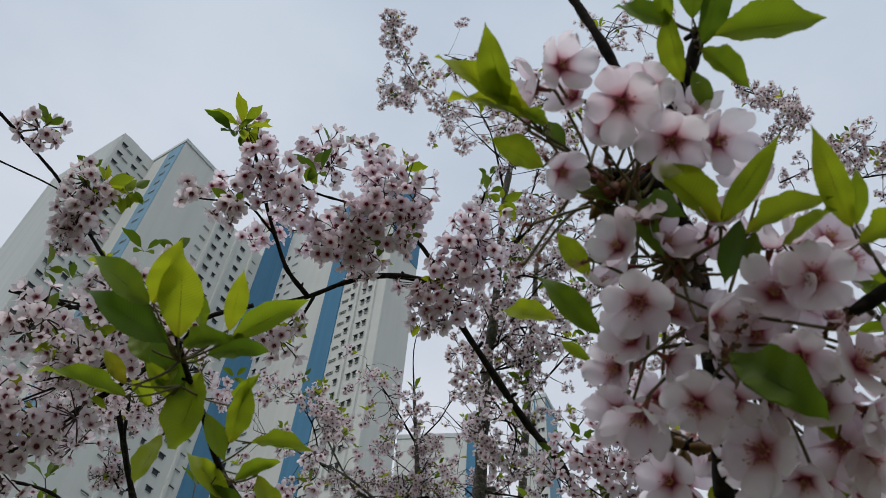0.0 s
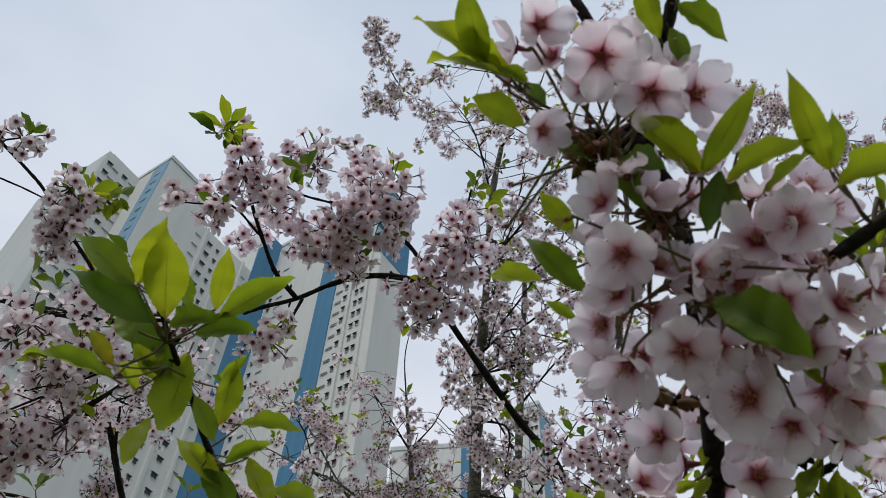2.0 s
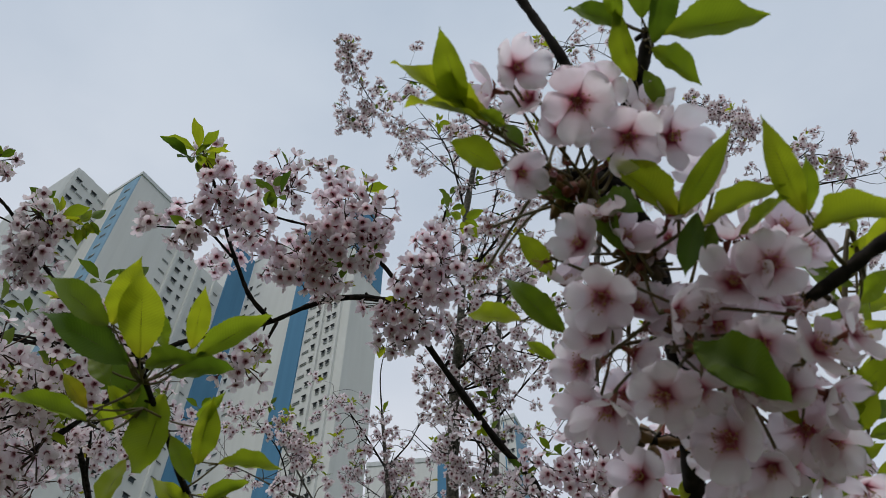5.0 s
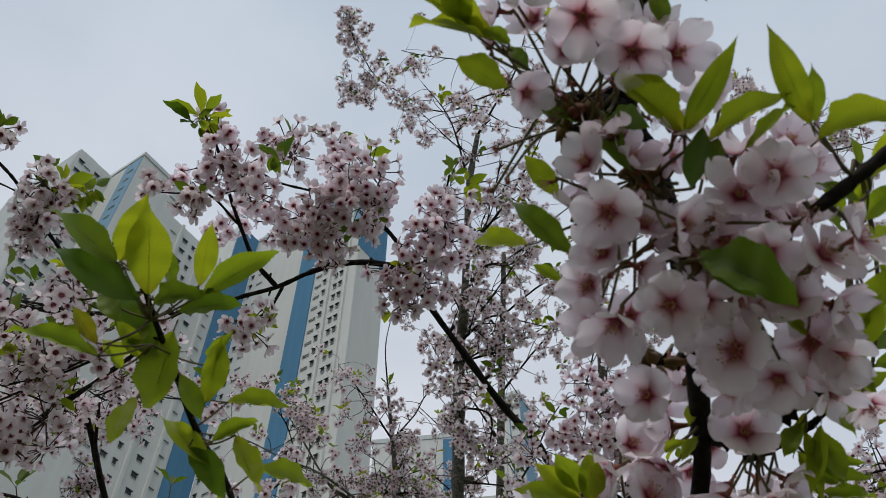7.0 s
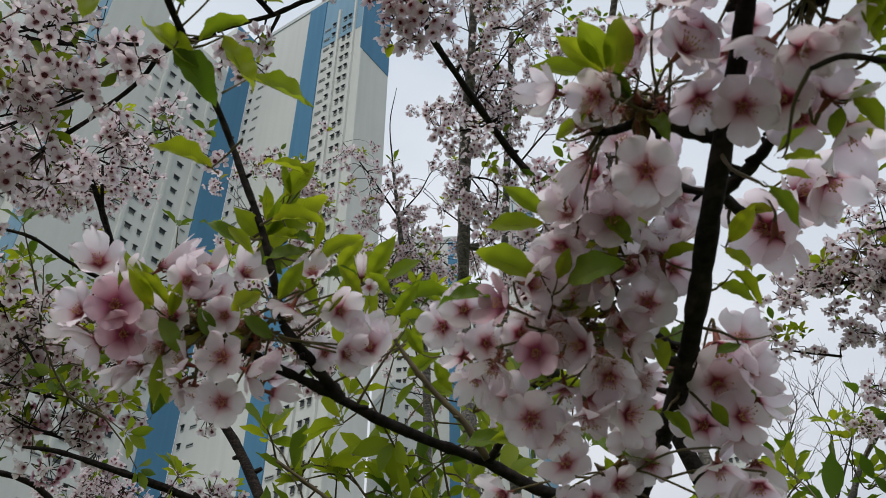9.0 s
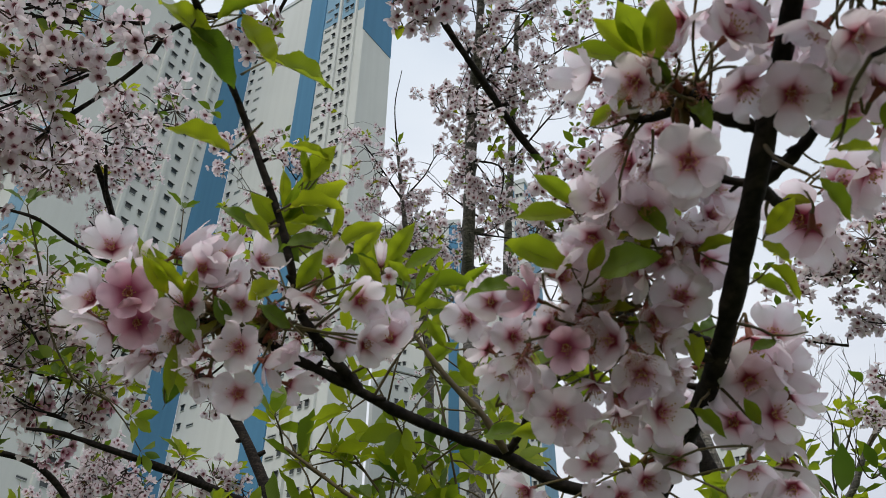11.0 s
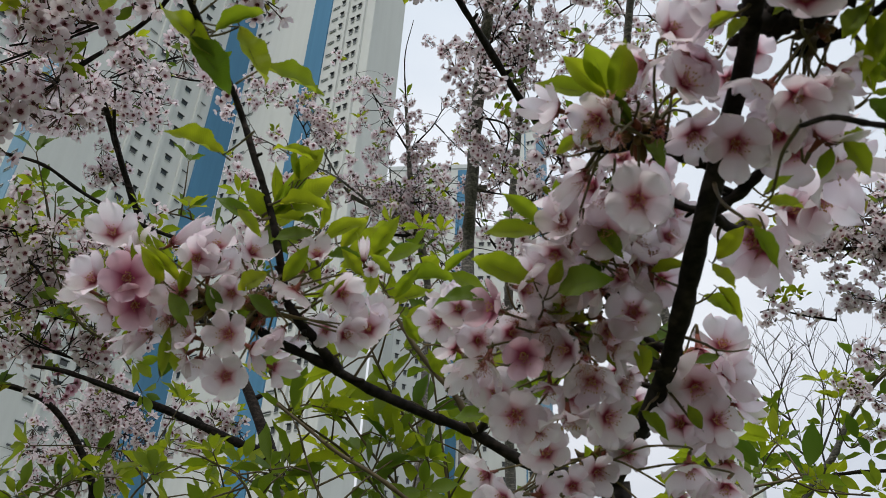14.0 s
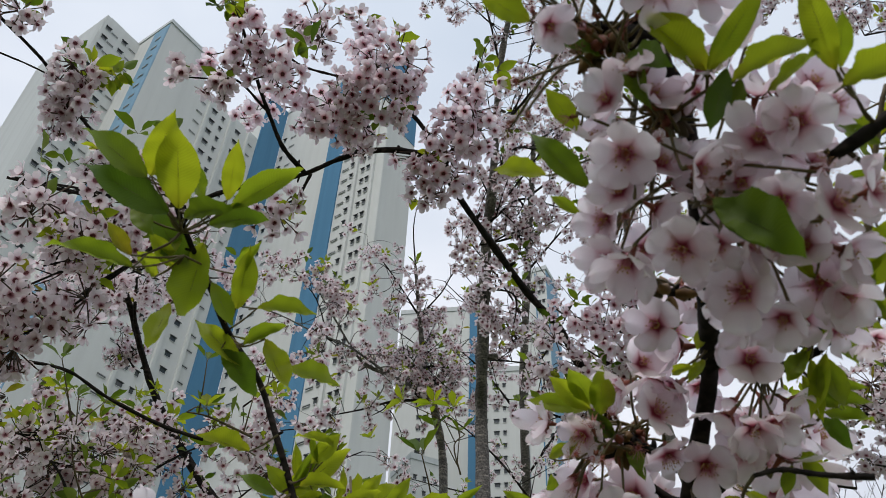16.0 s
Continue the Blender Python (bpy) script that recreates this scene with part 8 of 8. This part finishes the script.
leaf_spray(shrub, [(0.078, 1.898, 2.628), (0.059, 1.863, 2.688), (0.085, 1.846, 2.713)], 0.0024, 0.0012, 5, 0.048, seed=23, scale=0.88)
leaf_spray(shrub, [(-0.461, 1.505, 1.933), (-0.429, 1.497, 1.998), (-0.383, 1.509, 2.033)], 0.0024, 0.0012, 9, 0.045, seed=24, scale=0.74, young=True)
leaf_spray(shrub, [(-0.663, 1.620, 1.949), (-0.641, 1.622, 2.001), (-0.574, 1.631, 2.039)], 0.0024, 0.0012, 8, 0.045, seed=25, scale=0.74, young=True)
leaf_spray(shrub, [(-0.284, 1.447, 1.921), (-0.277, 1.448, 1.975), (-0.240, 1.455, 2.016)], 0.0024, 0.0012, 6, 0.045, seed=26, scale=0.74, young=True)

# the bare-twigged tree against the pale sky
bare = thing("bare_tree", (3.350, 6.185, 0.000), "leafless young tree with thin grey twigs", "tree")
limb(bare, [(3.350, 6.185, 0.000), (3.350, 6.185, 1.500), (3.400, 6.185, 2.800), (3.350, 6.185, 3.481)], 0.06, 0.03, GREY_BARK, "trunk")
twig_rng = random.Random(5)


def twiglets(bm, a, d, length, r, depth):
    """A forking twig."""
    mid = a + d * length * 0.5 + Vector((twig_rng.gauss(0, 0.05), twig_rng.gauss(0, 0.05), 0.02)) * length
    end = a + d * length + Vector((twig_rng.gauss(0, 0.06), twig_rng.gauss(0, 0.06), 0.06)) * length
    tube(bm, glide([(*a, r), (*mid, r * 0.8), (*end, r * 0.55)], 3), 5, 0.2)
    if depth:
        for s in (mid, end, mid.lerp(end, 0.5)):
            e = (d + Vector((twig_rng.gauss(0, 0.45), twig_rng.gauss(0, 0.45), twig_rng.gauss(0.15, 0.3)))).normalized()
            twiglets(bm, s, e, length * twig_rng.uniform(0.45, 0.75), r * 0.6, depth - 1)


for stem in (
        ((3.334, 6.164, 3.475), (3.062, 5.983, 3.767), (2.870, 5.822, 4.025), (2.766, 5.690, 4.234), (2.659, 5.593, 4.389), (2.613, 5.503, 4.529)),
        ((3.361, 6.213, 3.490), (3.144, 5.980, 3.859), (3.122, 5.725, 4.253), (3.021, 5.615, 4.427), (2.954, 5.503, 4.604)),
        ((3.112, 6.078, 3.802), (2.835, 5.955, 4.006), (2.821, 5.791, 4.258), (2.882, 5.670, 4.442), (2.884, 5.623, 4.515)),
        ((3.119, 5.933, 3.841), (3.235, 5.694, 4.203), (3.258, 5.554, 4.418), (3.288, 5.460, 4.561)),
        ((2.916, 5.914, 4.064), (2.666, 5.825, 4.215), (2.542, 5.715, 4.390), (2.490, 5.648, 4.496)),
        ):
    line = limb(bare, stem, 0.009, 0.0024, TWIG_BARK, "limb", 6, 0.15)
    for k in range(9, len(line) - 1, 3):
        at, ahead = Vector(line[k][:3]), Vector(line[k + 1][:3]) - Vector(line[k - 1][:3])
        for way in (-1, 1):
            d = (ahead.normalized() + Vector((way * twig_rng.uniform(0.5, 1.1), twig_rng.gauss(0, 0.4), twig_rng.uniform(-0.2, 0.3)))).normalized()
            bm = bmesh.new()
            twiglets(bm, at, d, twig_rng.uniform(0.14, 0.30), 0.0030, 1)
            part("twig", bm, TWIG_BARK, bare)


# spurs and leaf stalks that join the flower heads and leaves of the near tree to its branches
limb(near, [(0.102, 0.214, 1.920), (0.097, 0.211, 1.913), (0.093, 0.207, 1.910)], 0.0024, 0.0019, knots=0.5, spurs=3)
limb(near, [(0.109, 0.234, 1.902), (0.111, 0.229, 1.893), (0.113, 0.224, 1.888)], 0.0024, 0.0019, knots=0.5, spurs=3)
limb(near, [(0.119, 0.273, 1.879), (0.111, 0.272, 1.873), (0.102, 0.271, 1.870)], 0.0024, 0.0019, knots=0.5, spurs=3)
limb(near, [(0.109, 0.234, 1.902), (0.109, 0.225, 1.890), (0.110, 0.217, 1.884)], 0.0024, 0.0019, knots=0.5, spurs=3)
limb(near, [(0.108, 0.384, 1.862), (0.109, 0.386, 1.865), (0.110, 0.389, 1.870)], 0.0024, 0.0019, knots=0.5, spurs=3)
limb(near, [(0.150, 0.570, 1.797), (0.133, 0.575, 1.778), (0.117, 0.580, 1.770)], 0.0024, 0.0019, knots=0.5, spurs=3)
limb(near, [(-0.097, 0.548, 1.831), (-0.094, 0.546, 1.835), (-0.091, 0.544, 1.841)], 0.0024, 0.0019, knots=0.5, spurs=3)
limb(near, [(-0.144, 0.548, 1.844), (-0.152, 0.550, 1.846), (-0.161, 0.551, 1.853)], 0.0024, 0.0019, knots=0.5, spurs=3)
limb(near, [(0.127, 0.510, 1.829), (0.114, 0.496, 1.834), (0.100, 0.483, 1.849)], 0.0024, 0.0019, knots=0.5, spurs=3)
limb(near, [(0.085, 0.551, 1.820), (0.076, 0.522, 1.809), (0.068, 0.494, 1.813)], 0.0024, 0.0019, knots=0.5, spurs=3)
limb(near, [(0.127, 0.510, 1.829), (0.112, 0.509, 1.815), (0.096, 0.507, 1.809)], 0.0024, 0.0019, knots=0.5, spurs=3)
limb(near, [(0.160, 0.525, 1.822), (0.165, 0.534, 1.817), (0.171, 0.542, 1.817)], 0.0024, 0.0019, knots=0.5, spurs=3)
limb(near, [(0.149, 0.425, 1.849), (0.170, 0.448, 1.857), (0.191, 0.470, 1.882)], 0.0024, 0.0019, knots=0.5, spurs=3)
limb(near, [(0.150, 0.329, 1.882), (0.144, 0.329, 1.892), (0.139, 0.328, 1.908)], 0.0024, 0.0019, knots=0.5, spurs=3)
limb(near, [(0.149, 0.425, 1.849), (0.134, 0.430, 1.857), (0.120, 0.435, 1.875)], 0.0024, 0.0019, knots=0.5, spurs=3)
limb(near, [(0.127, 0.510, 1.829), (0.107, 0.502, 1.811), (0.087, 0.494, 1.805)], 0.0024, 0.0019, knots=0.5, spurs=3)
limb(near, [(0.107, 0.385, 1.861), (0.097, 0.393, 1.860), (0.087, 0.401, 1.864)], 0.0024, 0.0019, knots=0.5, spurs=3)
limb(near, [(0.061, 0.189, 1.941), (0.062, 0.191, 1.936), (0.062, 0.192, 1.932)], 0.0024, 0.0019, knots=0.5, spurs=3)
limb(near, [(-0.094, 0.549, 1.830), (-0.091, 0.547, 1.833), (-0.088, 0.545, 1.839)], 0.0024, 0.0019, knots=0.5, spurs=3)
sprig(near, (0.091, 0.133, 1.964), ((0.079, 0.128, 1.959), (0.094, 0.130, 1.955), (0.086, 0.125, 1.959), (0.091, 0.133, 1.954), (0.078, 0.127, 1.960), (0.091, 0.135, 1.953),))
sprig(near, (0.093, 0.207, 1.910), ((0.099, 0.179, 1.902), (0.100, 0.179, 1.902), (0.107, 0.178, 1.894), (0.105, 0.175, 1.898), (0.110, 0.177, 1.894),))
sprig(near, (0.141, 0.191, 1.869), ((0.119, 0.178, 1.889),))
sprig(near, (0.155, 0.180, 1.874), ((0.135, 0.162, 1.881), (0.138, 0.163, 1.884), (0.138, 0.166, 1.877),))
sprig(near, (0.062, 0.192, 1.932), ((0.057, 0.213, 1.905),))
sprig(near, (0.093, 0.207, 1.910), ((0.062, 0.230, 1.890),))
sprig(near, (0.093, 0.207, 1.910), ((0.047, 0.239, 1.906),))
sprig(near, (0.110, 0.238, 1.899), ((0.061, 0.244, 1.888),))
sprig(near, (0.102, 0.271, 1.870), ((0.065, 0.255, 1.886),))
sprig(near, (0.110, 0.217, 1.884), ((0.096, 0.196, 1.846), (0.097, 0.197, 1.851),))
sprig(near, (0.158, 0.177, 1.875), ((0.165, 0.195, 1.883), (0.176, 0.193, 1.899), (0.174, 0.208, 1.889),))
sprig(near, (0.145, 0.188, 1.871), ((0.170, 0.223, 1.879), (0.175, 0.229, 1.869), (0.183, 0.224, 1.881), (0.170, 0.237, 1.864),))
sprig(near, (0.177, 0.295, 1.878), ((0.167, 0.252, 1.849), (0.168, 0.247, 1.856), (0.165, 0.251, 1.854),))
sprig(near, (0.141, 0.191, 1.869), ((0.141, 0.227, 1.843),))
sprig(near, (0.056, 0.189, 1.940), ((0.034, 0.169, 1.948), (0.030, 0.159, 1.929), (0.033, 0.173, 1.920),))
sprig(near, (0.056, 0.189, 1.940), ((0.033, 0.158, 1.927), (0.027, 0.158, 1.929), (0.017, 0.155, 1.932),))
sprig(near, (0.177, 0.295, 1.878), ((0.173, 0.276, 1.879),))
sprig(near, (0.178, 0.307, 1.875), ((0.188, 0.298, 1.883), (0.174, 0.308, 1.870), (0.176, 0.310, 1.867),))
sprig(near, (0.175, 0.323, 1.874), ((0.198, 0.341, 1.871), (0.194, 0.346, 1.867), (0.194, 0.332, 1.856), (0.195, 0.330, 1.857),))
sprig(near, (0.175, 0.368, 1.860), ((0.195, 0.348, 1.863), (0.194, 0.350, 1.861),))
sprig(near, (0.173, 0.373, 1.860), ((0.199, 0.384, 1.858), (0.200, 0.381, 1.860),))
sprig(near, (0.159, 0.437, 1.853), ((0.157, 0.446, 1.836), (0.155, 0.448, 1.834),))
sprig(near, (0.140, 0.459, 1.812), ((0.158, 0.453, 1.823), (0.158, 0.472, 1.829),))
sprig(near, (0.162, 0.407, 1.855), ((0.172, 0.411, 1.851),))
sprig(near, (0.142, 0.479, 1.808), ((0.179, 0.474, 1.800), (0.165, 0.480, 1.798),))
sprig(near, (0.087, 0.401, 1.864), ((0.067, 0.405, 1.863),))
sprig(near, (0.098, 0.391, 1.862), ((0.086, 0.377, 1.877), (0.088, 0.375, 1.879), (0.085, 0.378, 1.877), (0.091, 0.378, 1.875), (0.083, 0.382, 1.873),))
sprig(near, (0.100, 0.483, 1.849), ((0.065, 0.446, 1.845),))
sprig(near, (0.087, 0.401, 1.864), ((0.066, 0.442, 1.848), (0.076, 0.444, 1.857),))
sprig(near, (0.068, 0.494, 1.813), ((0.063, 0.454, 1.819), (0.075, 0.450, 1.812), (0.071, 0.453, 1.817),))
sprig(near, (0.068, 0.494, 1.813), ((0.042, 0.462, 1.812),))
sprig(near, (0.125, 0.433, 1.868), ((0.094, 0.438, 1.843),))
sprig(near, (0.139, 0.445, 1.817), ((0.123, 0.449, 1.827),))
sprig(near, (0.183, 0.462, 1.873), ((0.193, 0.457, 1.868),))
sprig(near, (0.142, 0.479, 1.808), ((0.124, 0.483, 1.802), (0.127, 0.475, 1.813),))
sprig(near, (0.073, 0.510, 1.811), ((0.031, 0.510, 1.793), (0.046, 0.525, 1.796),))
sprig(near, (0.072, 0.508, 1.811), ((0.007, 0.527, 1.817),))
sprig(near, (0.075, 0.519, 1.810), ((0.023, 0.535, 1.799),))
sprig(near, (-0.140, 0.306, 1.956), ((-0.151, 0.295, 1.953), (-0.152, 0.300, 1.960),))
sprig(near, (-0.139, 0.318, 1.952), ((-0.129, 0.319, 1.964), (-0.112, 0.311, 1.955), (-0.110, 0.315, 1.953), (-0.123, 0.325, 1.949),))
sprig(near, (-0.137, 0.329, 1.950), ((-0.158, 0.330, 1.921), (-0.160, 0.328, 1.928),))
sprig(near, (-0.135, 0.346, 1.948), ((-0.145, 0.337, 1.957), (-0.145, 0.349, 1.939), (-0.156, 0.356, 1.937), (-0.137, 0.348, 1.939),))
sprig(near, (-0.139, 0.315, 1.953), ((-0.163, 0.316, 1.951),))
sprig(near, (-0.129, 0.385, 1.945), ((-0.114, 0.370, 1.953), (-0.114, 0.380, 1.936), (-0.104, 0.388, 1.943),))
sprig(near, (-0.123, 0.409, 1.938), ((-0.112, 0.406, 1.929), (-0.100, 0.406, 1.934), (-0.127, 0.412, 1.929), (-0.113, 0.420, 1.923),))
sprig(near, (-0.133, 0.370, 1.949), ((-0.149, 0.372, 1.931),))
sprig(near, (-0.088, 0.521, 1.890), ((-0.092, 0.530, 1.898), (-0.094, 0.528, 1.901), (-0.096, 0.543, 1.896), (-0.087, 0.549, 1.889), (-0.088, 0.530, 1.895), (-0.094, 0.531, 1.891), (-0.074, 0.541, 1.883),))
sprig(near, (-0.090, 0.519, 1.895), ((-0.102, 0.535, 1.897),))
sprig(near, (-0.064, 0.643, 1.968), ((-0.052, 0.595, 1.920), (-0.049, 0.613, 1.923),))
sprig(near, (-0.145, 0.548, 1.845), ((-0.145, 0.538, 1.860), (-0.140, 0.542, 1.856),))
sprig(near, (-0.141, 0.548, 1.843), ((-0.141, 0.561, 1.837),))
sprig(near, (-0.152, 0.550, 1.846), ((-0.156, 0.596, 1.813),))
sprig(near, (-0.100, 0.548, 1.832), ((-0.100, 0.561, 1.840),))
sprig(near, (-0.010, 0.644, 1.895), ((-0.029, 0.579, 1.905), (-0.029, 0.580, 1.903), (-0.031, 0.578, 1.905), (-0.030, 0.581, 1.901), (-0.033, 0.580, 1.903),))
sprig(near, (-0.010, 0.644, 1.895), ((-0.014, 0.623, 1.895), (-0.012, 0.624, 1.893), (-0.016, 0.624, 1.893), (-0.012, 0.623, 1.895),))
sprig(near, (-0.013, 0.699, 1.921), ((0.025, 0.707, 1.972), (0.023, 0.706, 1.974), (0.027, 0.706, 1.974),))
sprig(near, (-0.079, 0.535, 1.860), ((-0.074, 0.515, 1.844), (-0.085, 0.519, 1.850),))
sprig(near, (-0.127, 0.544, 1.843), ((-0.141, 0.512, 1.836), (-0.137, 0.516, 1.831), (-0.131, 0.515, 1.837), (-0.132, 0.517, 1.833),))
sprig(near, (0.001, 0.644, 1.877), ((-0.002, 0.667, 1.881), (0.008, 0.670, 1.874), (0.003, 0.668, 1.877),))
sprig(near, (0.175, 0.368, 1.860), ((0.182, 0.356, 1.842), (0.180, 0.358, 1.841), (0.178, 0.360, 1.840),))
sprig(near, (-0.092, 0.518, 1.899), ((-0.059, 0.481, 1.906), (-0.070, 0.488, 1.898), (-0.074, 0.490, 1.898), (-0.081, 0.500, 1.887), (-0.070, 0.509, 1.884),))
sprig(near, (-0.085, 0.526, 1.879), ((-0.061, 0.516, 1.879), (-0.063, 0.513, 1.884),))
sprig(near, (-0.085, 0.525, 1.881), ((-0.058, 0.537, 1.888), (-0.054, 0.542, 1.880), (-0.060, 0.533, 1.894),))
sprig(near, (-0.055, 0.572, 1.832), ((-0.017, 0.553, 1.886), (-0.013, 0.557, 1.879), (-0.004, 0.573, 1.884), (-0.010, 0.559, 1.863),))
sprig(near, (-0.034, 0.605, 1.824), ((-0.001, 0.578, 1.873),))
sprig(near, (-0.089, 0.521, 1.892), ((-0.103, 0.491, 1.875),))
sprig(near, (-0.131, 0.548, 1.840), ((-0.138, 0.534, 1.818),))
sprig(near, (-0.088, 0.546, 1.838), ((-0.078, 0.534, 1.830),))
sprig(near, (-0.068, 0.551, 1.840), ((-0.030, 0.537, 1.864),))
sprig(near, (-0.049, 0.583, 1.828), ((-0.002, 0.566, 1.851),))
sprig(near, (-0.107, 0.548, 1.834), ((-0.109, 0.529, 1.826),))
sprig(near, (-0.072, 0.547, 1.844), ((-0.054, 0.530, 1.843),))
sprig(near, (0.139, 0.316, 1.810), ((0.141, 0.355, 1.808), (0.143, 0.356, 1.806),))
sprig(near, (0.138, 0.393, 1.845), ((0.140, 0.367, 1.801),))
sprig(near, (0.131, 0.313, 1.876), ((0.113, 0.318, 1.861),))
sprig(near, (0.079, 0.533, 1.813), ((0.040, 0.548, 1.806),))
sprig(near, (0.146, 0.524, 1.800), ((0.133, 0.519, 1.780),))
sprig(near, (0.146, 0.524, 1.800), ((0.165, 0.518, 1.772),))

# old calyces and bud scales in the hearts of the crowded flower heads
heart_rng = random.Random(33)
for hub, n in (((0.102, 0.385, 1.862), 9), ((0.096, 0.490, 1.818), 12), ((0.072, 0.486, 1.820), 9), ((0.104, 0.465, 1.848), 9), ((0.152, 0.535, 1.815), 6), ((-0.118, 0.541, 1.842), 8), ((0.070, 0.192, 1.925), 6)):
    rows = []
    for _ in range(n):
        d = Vector((heart_rng.gauss(-0.15, 0.7), heart_rng.gauss(-0.75, 0.5), heart_rng.gauss(-0.35, 0.6))).normalized()
        p = Vector(hub) + d * heart_rng.uniform(0.014, 0.032)
        rows.append((*p, *d, heart_rng.uniform(6.5, 9.5), "spent"))
    flowers(near, hub, rows)
    for _ in range(4):
        d = Vector((heart_rng.gauss(0, 0.8), heart_rng.gauss(-0.3, 0.5), heart_rng.gauss(0.1, 0.7))).normalized()
        foot = Vector(hub) + d * 0.006
        leaf(near, foot, foot + d * heart_rng.uniform(0.016, 0.028), (heart_rng.gauss(0, 0.4), -0.9, -0.2), heart_rng.choice((4, 5, 5, 0)))

# flowers beside the dark stem
flowers(near, (0.128, 0.575, 1.782), [
    (0.132, 0.562, 1.824, -0.28, -0.75, -0.60, 12.3, "open"),
    (0.147, 0.580, 1.813, -0.16, -0.75, -0.60, 12.2, "cup"),
    (0.127, 0.561, 1.788, -0.20, -0.75, -0.60, 14.3, "cup"),
    (0.137, 0.570, 1.774, -0.29, -0.75, -0.60, 13.3, "open"),
    (0.117, 0.567, 1.761, -0.01, -0.75, -0.60, 14.1, "open"),
    (0.155, 0.589, 1.836, -0.29, -0.75, -0.60, 14.3, "open"),
    (0.102, 0.563, 1.750, 0.00, -0.75, -0.60, 12.5, "open")])
